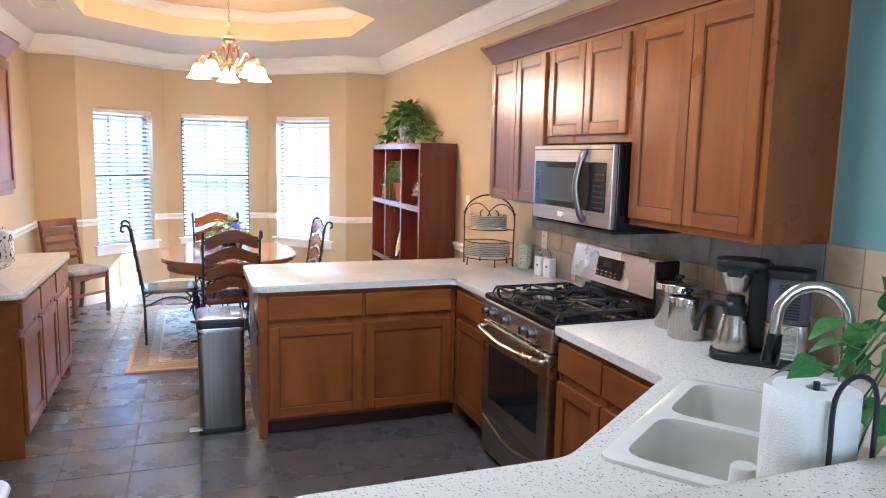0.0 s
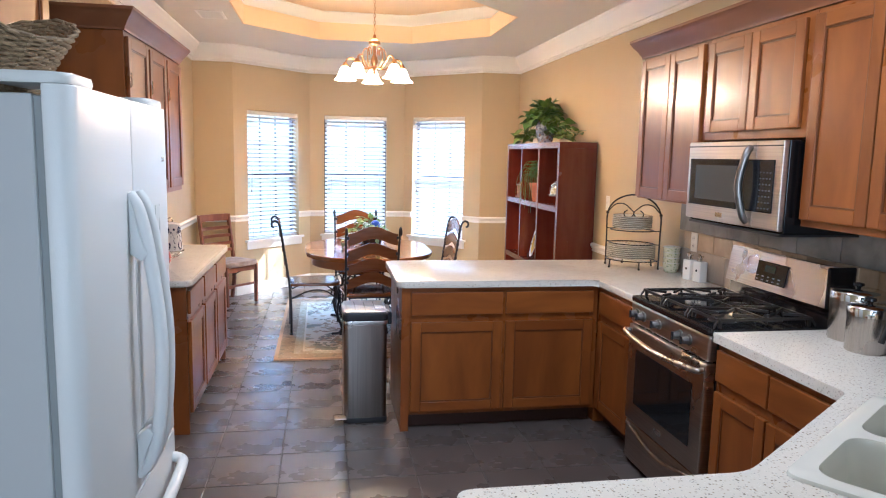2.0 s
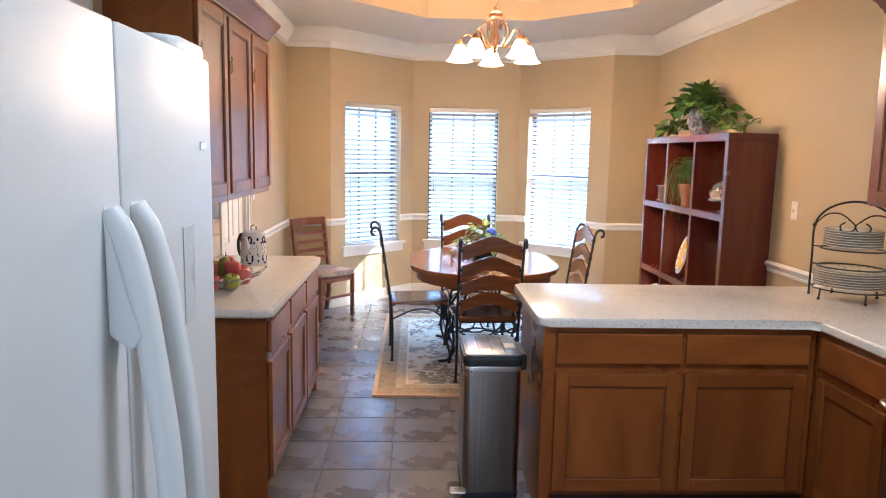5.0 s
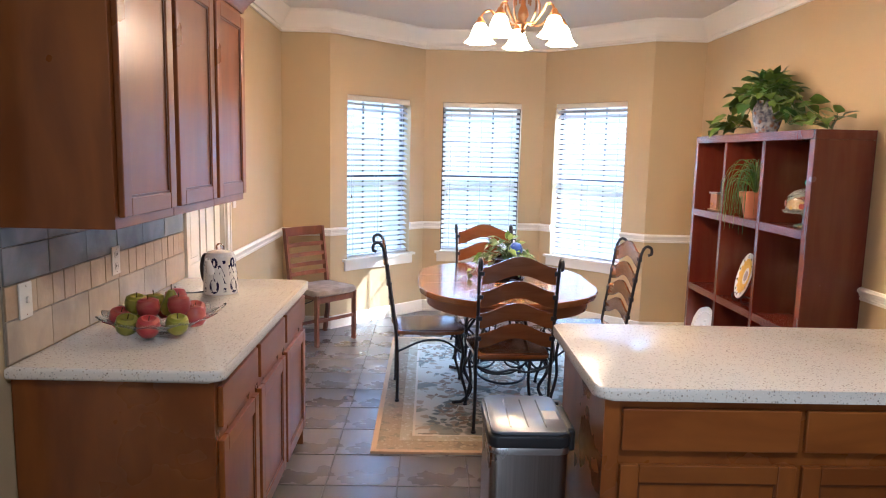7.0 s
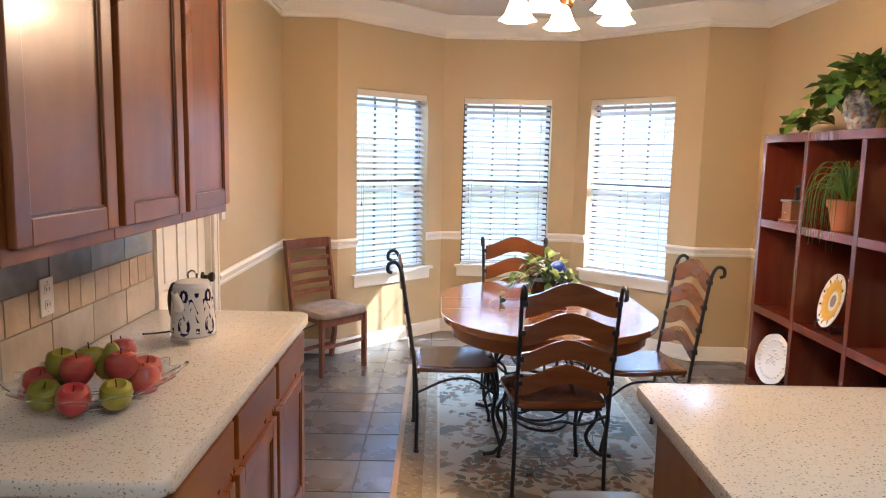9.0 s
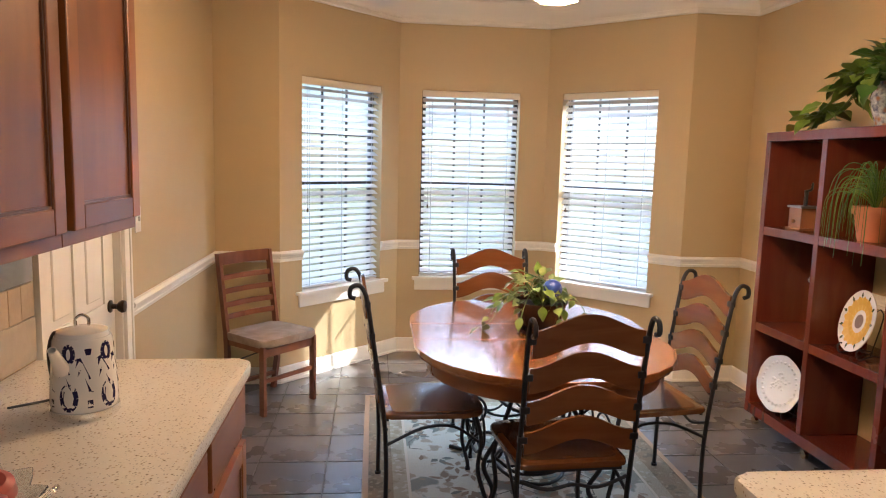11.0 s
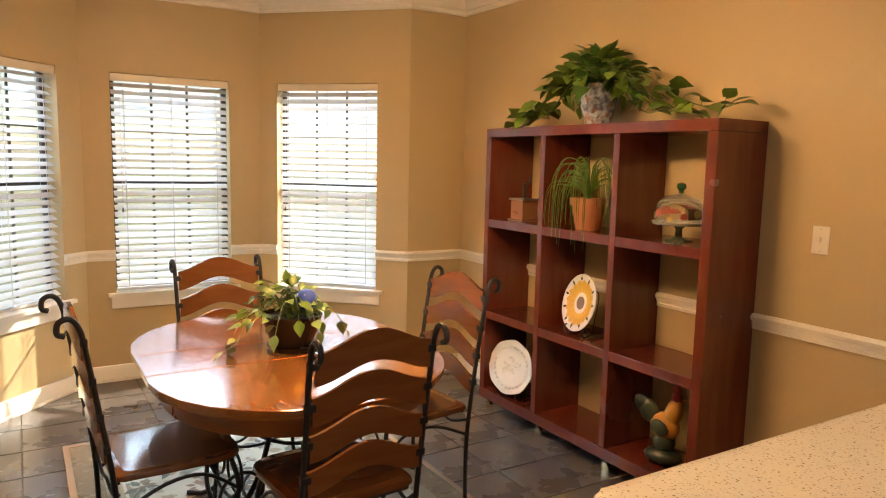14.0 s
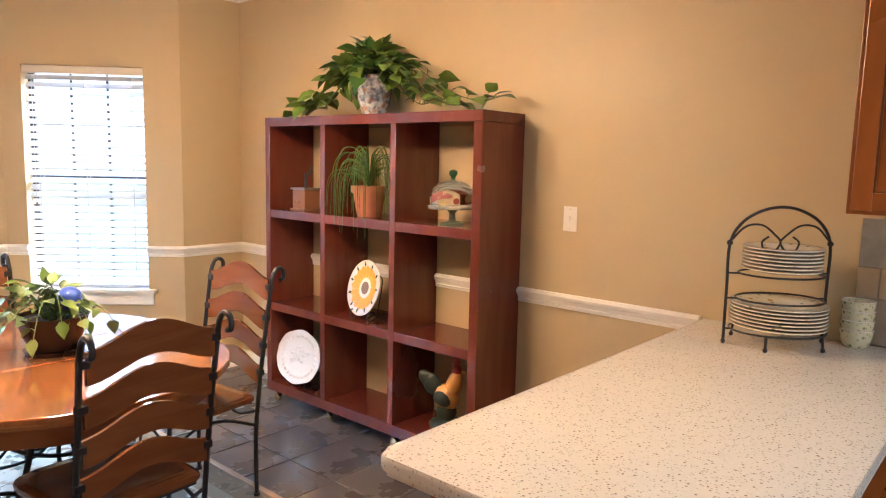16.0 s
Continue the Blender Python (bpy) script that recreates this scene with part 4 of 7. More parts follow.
part("pedal_arm", tube([(-0.03, 0.0, 0.041), (0.03, 0.06, 0.028), (0.08, 0.1, 0.02)], 0.008, 8, 3), BLACKM, bn)

# ---- table and chairs ----
TX, TY = 0.757, 7.05
tb = thing("dining_table", "oak oval pedestal dining table on scrolled black iron legs", "table", Matrix.Translation((TX, TY, 0)))


def stadium(hx, hy, n=14):
    """An oval with short straight sides."""
    out = []
    flat = 0.22
    for s in (1, -1):
        for k in range(n + 1):
            a = -math.pi / 2 + math.pi * k / n if s > 0 else math.pi / 2 + math.pi * k / n
            x, y = hx * abs(math.sin(a + math.pi / 2)) ** 0.85, (hy - flat) * math.sin(a)
            out.append((x * (1 if s > 0 else -1), 0, y))
    pts = []
    for k in range(n + 1):
        a = math.pi * k / n
        pts.append((hx * math.cos(a), flat + (hy - flat) * math.sin(a)))
    for k in range(n + 1):
        a = math.pi + math.pi * k / n
        pts.append((hx * math.cos(a), -flat + (hy - flat) * math.sin(a)))
    return pts


ov = stadium(0.58, 0.78)


def cut(poly, y0, y1):
    """The part of a convex outline between two heights."""
    out = []
    n = len(poly)
    for i in range(n):
        a, b = poly[i], poly[(i + 1) % n]
        ts = [0.0]
        for yy in (y0, y1):
            if (a[1] - yy) * (b[1] - yy) < 0:
                ts.append((yy - a[1]) / (b[1] - a[1]))
        for t in sorted(ts):
            p = (a[0] + (b[0] - a[0]) * t, a[1] + (b[1] - a[1]) * t)
            if y0 - 1e-6 <= p[1] <= y1 + 1e-6:
                out.append(p)
    return out


for i, (a, b) in enumerate(((-0.78, -0.151), (-0.150, 0.150), (0.151, 0.78))):
    part("tabletop_leaf", prism(cut(ov, a, b), 0.737, 0.762, 0.004, 2), TABLEW, tb)
part("table_edge", prism([(x * 0.985, y * 0.985) for x, y in ov], 0.722, 0.7365, 0.003), TABLEW, tb, smooth=True)
part("apron", prism([(x * 0.90, y * 0.92) for x, y in ov], 0.645, 0.7215, 0.003), mat("oak apron", (0.25, 0.085, 0.024), 0.3, grain=((3, 3, 20), (0.15, 0.05, 0.014), 0.6)), tb, smooth=True)
for sx in (-1, 1):
    for sy in (-1, 1):
        base = Vector((0.14 * sx, 0.24 * sy, 0))
        pts = [base + Vector((0.02 * sx, 0.02 * sy, 0.64)), base + Vector((-0.01 * sx, -0.02 * sy, 0.52)), base + Vector((0.06 * sx, 0.05 * sy, 0.36)), base + Vector((0.13 * sx, 0.08 * sy, 0.24)), base + Vector((0.08 * sx, 0.05 * sy, 0.10)), base + Vector((0.13 * sx, 0.10 * sy, 0.028)), base + Vector((0.20 * sx, 0.14 * sy, 0.026))]
        part("iron_leg", tube(pts, 0.011, 8, 6), IRON, tb, smooth=True)
        cc = base + Vector((0.10 * sx, 0.0, 0.27))
        sp = [cc + Vector((math.cos(t) * (0.10 - 0.010 * t) * sx, 0, math.sin(t) * (0.10 - 0.010 * t))) for t in [k * 0.5 for k in range(15)]]
        part("iron_scroll", tube(sp, 0.0075, 7, 2), IRON, tb, smooth=True)
part("iron_hoop", tube([(0.16 * math.cos(t), 0.27 * math.sin(t), 0.44) for t in [2 * math.pi * k / 24 for k in range(25)]], 0.008, 7, 1), IRON, tb, smooth=True)
part("iron_ring", tube([(0.17 * math.cos(t), 0.28 * math.sin(t), 0.12) for t in [2 * math.pi * k / 24 for k in range(25)]], 0.008, 7, 1), IRON, tb, smooth=True)
part("iron_top_frame", boxes((-0.3, 0.3, 0.20, 0.225, 0.625, 0.645), (-0.3, 0.3, -0.225, -0.20, 0.625, 0.645)), IRON, tb)


def dining_chair():
    c = thing("dining_chair", "black iron chair with a wavy wooden ladder back and wooden seat", "chair", group="chairs round the oval table")
    W = 0.2175

    def back(z):
        t = (z - 0.0) / 1.03
        return -0.015 - 0.0 if z < 0.45 else -0.015 - 0.085 * ((z - 0.45) / 0.58) ** 1.1
    for s in (-1, 1):
        pts = [(s * W, 0.0, 0.0), (s * (W - 0.004), 0.0, 0.25), (s * W, -0.012, 0.45), (s * W, back(0.7), 0.7), (s * (W + 0.003), back(0.93), 0.93), (s * (W + 0.003), back(1.0) - 0.005, 1.0), (s * (W + 0.003), back(1.0) - 0.03, 1.03), (s * (W + 0.003), back(1.0) - 0.062, 1.02), (s * (W + 0.003), back(1.0) - 0.066, 0.985), (s * (W + 0.003), back(1.0) - 0.045, 0.975)]
        part("back_post", tube(pts, 0.0098, 8, 5), IRON, c, smooth=True)
        part("foot_pad", lathe([(0, 0), (0.015, 0), (0.015, 0.012), (0, 0.014)], 10, s * W, 0.0), IRON, c)
        fp = [(s * 0.175, 0.40, 0.435), (s * 0.195, 0.425, 0.32), (s * 0.185, 0.415, 0.18), (s * 0.205, 0.45, 0.05), (s * 0.21, 0.455, 0.0)]
        part("front_leg", tube(fp, 0.010, 8, 5), IRON, c, smooth=True)
        part("foot_pad", lathe([(0, 0), (0.014, 0), (0.014, 0.012), (0, 0.014)], 10, s * 0.21, 0.455), IRON, c)
        part("side_stretcher", tube([(s * W, 0.0, 0.33), (s * 0.205, 0.16, 0.395), (s * 0.19, 0.30, 0.39), (s * 0.19, 0.42, 0.31)], 0.007, 7, 4), IRON, c, smooth=True)
        cir = [(s * (0.105 + 0.085 * math.cos(t)), 0.44, 0.335 + 0.085 * math.sin(t)) for t in [2 * math.pi * k / 20 for k in range(21)]]
        part("front_scroll", tube(cir, 0.006, 6, 1), IRON, c, smooth=True)
    part("rear_stretcher", tube([(-W, 0.0, 0.40), (-0.10, 0.0, 0.36), (0, 0.0, 0.375), (0.10, 0.0, 0.36), (W, 0.0, 0.40)], 0.007, 7, 4), IRON, c, smooth=True)
    part("front_stretcher", tube([(-0.19, 0.43, 0.30), (-0.08, 0.43, 0.22), (0.08, 0.43, 0.22), (0.19, 0.43, 0.30)], 0.007, 7, 4), IRON, c, smooth=True)
    bm = bmesh.new()
    o = rounded([(-0.21, -0.01), (0.21, -0.01), (0.235, 0.44), (-0.235, 0.44)], [0.03, 0.03, 0.10, 0.10], 6)
    seat = prism(o, 0.440, 0.462, 0.007, 2)
    bmesh.ops.subdivide_edges(seat, edges=[], cuts=1)
    part("seat", seat, CHAIRW, c, smooth=True)
    part("seat_dish", prism([(x * 0.86, 0.215 + (y - 0.215) * 0.84) for x, y in o], 0.4622, 0.4640, 0.001, 1), CHAIRW, c, smooth=True)
    part("seat_frame", box(-0.19, 0.19, 0.0, 0.012, 0.425, 0.4395), IRON, c)
    part("seat_frame", box(-0.17, 0.17, 0.395, 0.407, 0.425, 0.4395), IRON, c)
    for i, (z, h) in enumerate(((0.950, 0.100), (0.815, 0.094), (0.690, 0.088), (0.572, 0.082))):
        bm = bmesh.new()
        n = 18
        rows = []
        for k in range(n + 1):
            x = -W + 0.012 + (2 * W - 0.024) * k / n
            u = x / W
            wave = 0.030 * math.cos(u * math.pi) + 0.012
            yb = back(z) - 0.012 * (1 - u * u)
            hh = h * (0.94 + 0.08 * math.cos(u * math.pi / 2))
            rows.append([bm.verts.new((x, yb + dy, z + wave + dz)) for dy, dz in ((-0.007, -hh / 2), (0.007, -hh / 2), (0.007, hh / 2), (-0.007, hh / 2))])
        for a, b in zip(rows, rows[1:]):
            for q in range(4):
                bm.faces.new((a[q], b[q], b[(q + 1) % 4], a[(q + 1) % 4]))
        bm.faces.new(rows[0])
        bm.faces.new(rows[-1][::-1])
        bmesh.ops.recalc_face_normals(bm, faces=bm.faces[:])
        sl = part("back_slat", bm, CHAIRW, c)
        for s in (-1, 1):
            part("slat_clip", box(s * W - 0.024 if s > 0 else s * W - 0.0105, s * W + 0.0105 if s > 0 else s * W + 0.024, back(z) - 0.0115, back(z) + 0.0115, z - 0.016, z + 0.010, 0.003), IRON, sl)
    return c


ch = dining_chair()


def chair_at(x, y, turn):
    return Matrix.Translation((x, y, 0.0125)) @ Matrix.Rotation(radians(turn), 4, "Z")


ch.matrix_basis = chair_at(0.737, 6.225, 4)
copy_thing(ch, chair_at(0.042, 6.93, -86))
copy_thing(ch, chair_at(1.487, 6.965, 95))
copy_thing(ch, chair_at(0.69, 7.78, 184))

FOLDW = mat("red-brown folding chair wood", (0.15, 0.05, 0.025), 0.35, grain=((12, 12, 2), (0.24, 0.09, 0.045), 0.7), coat=0.2)
fc = thing("folding_chair", "brown wooden ladder-back folding chair with a taupe padded seat", "chair", Matrix.Translation((-0.68, 8.26, 0)) @ Matrix.Rotation(radians(-131), 4, "Z"))
for s in (-1, 1):
    part("front_leg_post", boxes((s * 0.205 - 0.011, s * 0.205 + 0.011, 0.185, 0.225, 0.0, 0.43)), FOLDW, fc)
    bm = bmesh.new()
    posts = [(s * 0.200, -0.17, 0.0), (s * 0.200, -0.13, 0.22), (s * 0.200, -0.14, 0.45), (s * 0.200, -0.215, 0.95)]
    rings = []
    for x, y, z in posts:
        rings.append([bm.verts.new((x + a, y + b, z)) for a, b in ((-0.011, -0.02), (0.011, -0.02), (0.011, 0.02), (-0.011, 0.02))])
    for a, b in zip(rings, rings[1:]):
        for q in range(4):
            bm.faces.new((a[q], a[(q + 1) % 4], b[(q + 1) % 4], b[q]))
    bm.faces.new(rings[0][::-1])
    bm.faces.new(rings[-1])
    part("back_post", bm, FOLDW, fc)
    part("metal_brace", tube([(s * 0.188, -0.14, 0.26), (s * 0.188, 0.18, 0.40)], 0.005, 6, 1), IRON, fc)
for z, y, h in ((0.915, -0.208, 0.075), (0.80, -0.190, 0.034), (0.715, -0.177, 0.034), (0.63, -0.165, 0.034), (0.555, -0.154, 0.034)):
    part("back_rung", bar_along([(-0.19, y, z), (0, y - 0.02, z), (0.19, y, z)], 0.014, h, 4), FOLDW, fc)
part("seat_rail", boxes((-0.19, 0.19, 0.19, 0.21, 0.36, 0.41), (-0.20, -0.185, -0.13, 0.19, 0.385, 0.42), (0.185, 0.20, -0.13, 0.19, 0.385, 0.42)), FOLDW, fc)
part("stretcher", boxes((-0.19, 0.19, -0.16, -0.14, 0.10, 0.125), (-0.19, 0.19, 0.195, 0.21, 0.20, 0.225)), FOLDW, fc)
FAB = mat("taupe suede", (0.25, 0.19, 0.15), 0.9, grain=((9, 9, 9), (0.38, 0.31, 0.26), 0.8), bump=0.3)
part("seat_cushion", prism(rounded([(-0.21, -0.16), (0.21, -0.16), (0.22, 0.235), (-0.22, 0.235)], 0.045), 0.421, 0.468, 0.018, 3), FAB, fc, smooth=True)

# ---- rug ----
RX0, RX1, RY0, RY1 = -0.05, 1.57, 5.94, 8.30
rug = thing("area_rug", "cream floral rug with a tan border under the dining table", "rug")


def rug_mat(name, base, c1, c2, scale):
    m = bpy.data.materials.new(name)
    m.use_nodes = True
    n, l = m.node_tree.nodes, m.node_tree.links
    b = n["Principled BSDF"]
    b.inputs["Roughness"].default_value = 0.95
    tc = n.new("ShaderNodeTexCoord")
    wp = n.new("ShaderNodeTexNoise")
    wp.inputs["Scale"].default_value = 5.0
    l.new(tc.outputs["Object"], wp.inputs["Vector"])
    mx0 = n.new("ShaderNodeMix")
    mx0.data_type = "VECTOR"
    mx0.inputs[0].default_value = 0.10
    l.new(tc.outputs["Object"], mx0.inputs[4])
    l.new(wp.outputs["Color"], mx0.inputs[5])
    out = None
    prev = None
    for i, (sc, lo, hi, col) in enumerate(((scale, 0.20, 0.26, c1), (scale * 1.9, 0.20, 0.26, c2))):
        v = n.new("ShaderNodeTexVoronoi")
        v.feature = "F1" if i else "SMOOTH_F1"
        v.inputs["Scale"].default_value = sc
        l.new(mx0.outputs[1], v.inputs["Vector"])
        wv = n.new("ShaderNodeTexNoise")
        wv.inputs["Scale"].default_value, wv.inputs["Detail"].default_value = sc * 2.6, 3
        l.new(mx0.outputs[1], wv.inputs["Vector"])
        su = n.new("ShaderNodeMath")
        su.operation = "MULTIPLY"
        l.new(v.outputs["Distance"], su.inputs[0])
        l.new(wv.outputs[0], su.inputs[1])
        mr = n.new("ShaderNodeMapRange")
        l.new(su.outputs[0], mr.inputs[0])
        mr.inputs[1].default_value, mr.inputs[2].default_value, mr.inputs[3].default_value, mr.inputs[4].default_value = lo * 0.62, hi * 0.62, 0.9, 0.0
        mx = n.new("ShaderNodeMix")
        mx.data_type = "RGBA"
        l.new(mr.outputs[0], mx.inputs[0])
        if prev is None:
            mx.inputs[6].default_value = (*base, 1)
        else:
            l.new(prev, mx.inputs[6])
        mx.inputs[7].default_value = (*col, 1)
        prev = mx.outputs[2]
    l.new(prev, b.inputs["Base Color"])
    nb = n.new("ShaderNodeTexNoise")
    nb.inputs["Scale"].default_value = 260
    l.new(tc.outputs["Object"], nb.inputs["Vector"])
    bp = n.new("ShaderNodeBump")
    bp.inputs["Strength"].default_value, bp.inputs["Distance"].default_value = 0.8, 0.004
    l.new(nb.outputs[0], bp.inputs["Height"])
    l.new(bp.outputs[0], b.inputs["Normal"])
    return m


RUGF = rug_mat("cream floral wool", (0.52, 0.47, 0.37), (0.20, 0.20, 0.16), (0.33, 0.25, 0.17), 5.5)
RUGB = rug_mat("tan border wool", (0.27, 0.20, 0.12), (0.18, 0.14, 0.085), (0.36, 0.29, 0.19), 16)
part("field", box(RX0 + 0.235, RX1 - 0.235, RY0 + 0.235, RY1 - 0.235, 0.001, 0.0125), RUGF, rug)


def frame_ring(d0, d1, z):
    x0, x1, y0, y1 = RX0 + d0, RX1 - d0, RY0 + d0, RY1 - d0
    w = d1 - d0
    return boxes((x0, x1, y0, y0 + w, 0.001, z), (x0, x1, y1 - w, y1, 0.001, z), (x0, x0 + w, y0 + w, y1 - w, 0.001, z), (x1 - w, x1, y0 + w, y1 - w, 0.001, z))


part("binding", frame_ring(0.0, 0.03, 0.0135), mat("peach binding", (0.45, 0.30, 0.18), 0.9, bump=0.4), rug)
part("outer_border", frame_ring(0.0302, 0.15, 0.0125), RUGB, rug)
part("inner_band", frame_ring(0.1502, 0.22, 0.0127), rug_mat("pale band wool", (0.38, 0.32, 0.22), (0.30, 0.24, 0.15), (0.48, 0.42, 0.32), 14), rug)
part("thin_line", frame_ring(0.2202, 0.2348, 0.0129), mat("pale line wool", (0.58, 0.50, 0.38), 0.95), rug)
# leaf and flower sprays woven on the field
rr = random.Random(5)
LM = [mat("rug leaf grey", (0.17, 0.17, 0.14), 0.95), mat("rug leaf brown", (0.26, 0.18, 0.12), 0.95), mat("rug vine", (0.13, 0.12, 0.10), 0.95)]
for mi in range(3):
    bm = bmesh.new()
    for i in range(26 if mi == 2 else 95):
        cx, cy = rr.uniform(RX0 + 0.29, RX1 - 0.29), rr.uniform(RY0 + 0.29, RY1 - 0.29)
        a = rr.uniform(0, 6.28)
        if mi == 2:
            pts = [(cx + math.cos(a + 0.8 * math.sin(k)) * 0.045 * k, cy + math.sin(a + 0.8 * math.sin(k)) * 0.045 * k) for k in range(6)]
            pts = [(min(max(x, RX0 + 0.25), RX1 - 0.25), min(max(y, RY0 + 0.25), RY1 - 0.25)) for x, y in pts]
            bar_along([(x, y, 0.0131) for x, y in pts], 0.005, 0.0008, 1, bm)
            continue
        for leaf in range(rr.choice((1, 3, 5))):
            b = a + leaf * 1.15
            L, w = rr.uniform(0.05, 0.09), rr.uniform(0.012, 0.022)
            ux, uy = math.cos(b), math.sin(b)
            q = [(0, 0), (0.35 * L, w), (0.62 * L, w * 0.8), (L, 0), (0.62 * L, -w * 0.8), (0.35 * L, -w)]
            z = 0.0129 + 0.0002 * mi + 0.00003 * (i % 5)
            bm.faces.new([bm.verts.new((cx + ux * (p + 0.012) - uy * t, cy + uy * (p + 0.012) + ux * t, z)) for p, t in q])
    tagged(part("woven_sprays", bm, LM[mi], rug), kind="stuff")

# ---- cube shelf and what stands on it ----
SX0, SX1, SY0, SY1, SZ0, SZ1 = 2.305, 2.642, 6.13, 7.81, 0.075, 1.778
sh = thing("cube_shelf", "open-backed mahogany nine-cube shelf unit on brass casters against the tan wall", "shelf")
part("top_panel", box(SX0, SX1, SY0, SY1, SZ1 - 0.052, SZ1, 0.002), SHELFW, sh)
part("bottom_panel", box(SX0, SX1, SY0, SY1, SZ0, SZ0 + 0.06, 0.002), SHELFW, sh)
part("side_panel", box(SX0 + 0.001, SX1, SY0, SY0 + 0.052, SZ0 + 0.0605, SZ1 - 0.0525, 0.002), SHELFW, sh)
part("side_panel", box(SX0 + 0.001, SX1, SY1 - 0.045, SY1, SZ0 + 0.0605, SZ1 - 0.0525, 0.002), SHELFW, sh)
DY = (6.705, 7.265)
DZ = (0.645, 1.225)
for y in DY:
    part("upright_divider", box(SX0 + 0.001, SX1, y - 0.02, y + 0.02, SZ0 + 0.0605, SZ1 - 0.0525, 0.002), SHELFW, sh)
ys = [SY0 + 0.0525, *[q for y in DY for q in (y - 0.0205, y + 0.0205)], SY1 - 0.0455]
for z in DZ:
    for a, b in ((0, 1), (2, 3), (4, 5)):
        part("cube_shelf_board", box(SX0 + 0.002, SX1, ys[a], ys[b], z - 0.05, z, 0.002), SHELFW, sh)
for y in (SY0 + 0.06, 6.70, 7.25, SY1 - 0.06):
    for x in (SX0 + 0.04, SX1 - 0.05):
        cs = part("caster", tube([(x - 0.01, y, 0.0255), (x + 0.012, y, 0.0255)], 0.0245, 14, 1), mat("polished brass", (0.75, 0.55, 0.30), 0.2, 1.0), sh, smooth=True)
        part("caster_fork", box(x - 0.013, x + 0.013, y - 0.012, y + 0.012, 0.052, 0.074, 0.003), IRON, cs)

BOT = SZ0 + 0.06
# coffee grinder
gd = thing("coffee_grinder", "wooden box coffee grinder with a crank handle on the shelf", "grinder", Matrix.Translation((2.43, 7.57, 1.2255)))
part("foot_board", box(-0.07, 0.07, -0.07, 0.07, 0, 0.012, 0.003), mat("pale box wood", (0.26, 0.12, 0.055), 0.5), gd)
part("box_body", box(-0.058, 0.058, -0.058, 0.058, 0.0125, 0.125, 0.003), MATS["pale box wood"], gd)
part("top_plate", box(-0.068, 0.068, -0.068, 0.068, 0.1255, 0.137, 0.003), mat("tarnished steel", (0.35, 0.33, 0.30), 0.4, 1.0), gd)
part("drawer_knob", lathe([(0, 0), (0.006, 0.0), (0.012, 0.012), (0, 0.02)], 12), BRASS, gd, m=Matrix.Translation((-0.058, 0, 0.05)) @ Matrix.Rotation(radians(-90), 4, "Y"))
part("crank_shaft", tube([(0, 0, 0.137), (0, 0, 0.225)], 0.011, 8, 1), IRON, gd)
part("crank_handle", tube([(0, 0, 0.222), (0.0, -0.045, 0.232), (0.0, -0.05, 0.27)], 0.006, 7, 3), IRON, gd)


def leaf_mesh(L, W, fold=0.25, droop=0.2, n=5):
    """A heart-shaped leaf along +y with a folded midrib and a drooping tip."""
    bm = bmesh.new()
    mid, lf, rt = [], [], []
    for k in range(n + 1):
        t = k / n
        y = L * t
        w = W * (math.sin(math.pi * min(1, t ** 0.62)) * (1.08 - 0.35 * t) + (0.25 if k == 0 else 0)) / 1.0
        z = -droop * L * t * t
        mid.append(bm.verts.new((0, y - (0.0 if k else -0.0), z)))
        if k < n:
            lf.append(bm.verts.new((-w, y - (0.12 * L if k == 0 else 0), z + fold * w)))
            rt.append(bm.verts.new((w, y - (0.12 * L if k == 0 else 0), z + fold * w)))
    for k in range(n - 1):
        bm.faces.new((mid[k], mid[k + 1], lf[k + 1], lf[k]))
        bm.faces.new((mid[k], rt[k], rt[k + 1], mid[k + 1]))
    bm.faces.new((mid[n - 1], mid[n], lf[n - 1]))
    bm.faces.new((mid[n - 1], rt[n - 1], mid[n]))
    return bm


def leaf_set(owner, places, sizes, material, name="leaf"):
    """Leaves that share one mesh; places: (position, direction, size, roll)."""
    me = None
    for pos, dirn, s, roll in places:
        if me is None:
            ob = part(name, leaf_mesh(1.0, sizes[1] / sizes[0]), material, owner, smooth=True)
            me = ob.data
        else:
            ob = new(name, me)
            ob.parent = owner
        d = Vector(dirn).normalized()
        q = d.to_track_quat("Y", "Z")
        ob.matrix_basis = Matrix.Translation(pos) @ q.to_matrix().to_4x4() @ Matrix.Rotation(roll, 4, "Y") @ Matrix.Scale(s * sizes[0], 4)


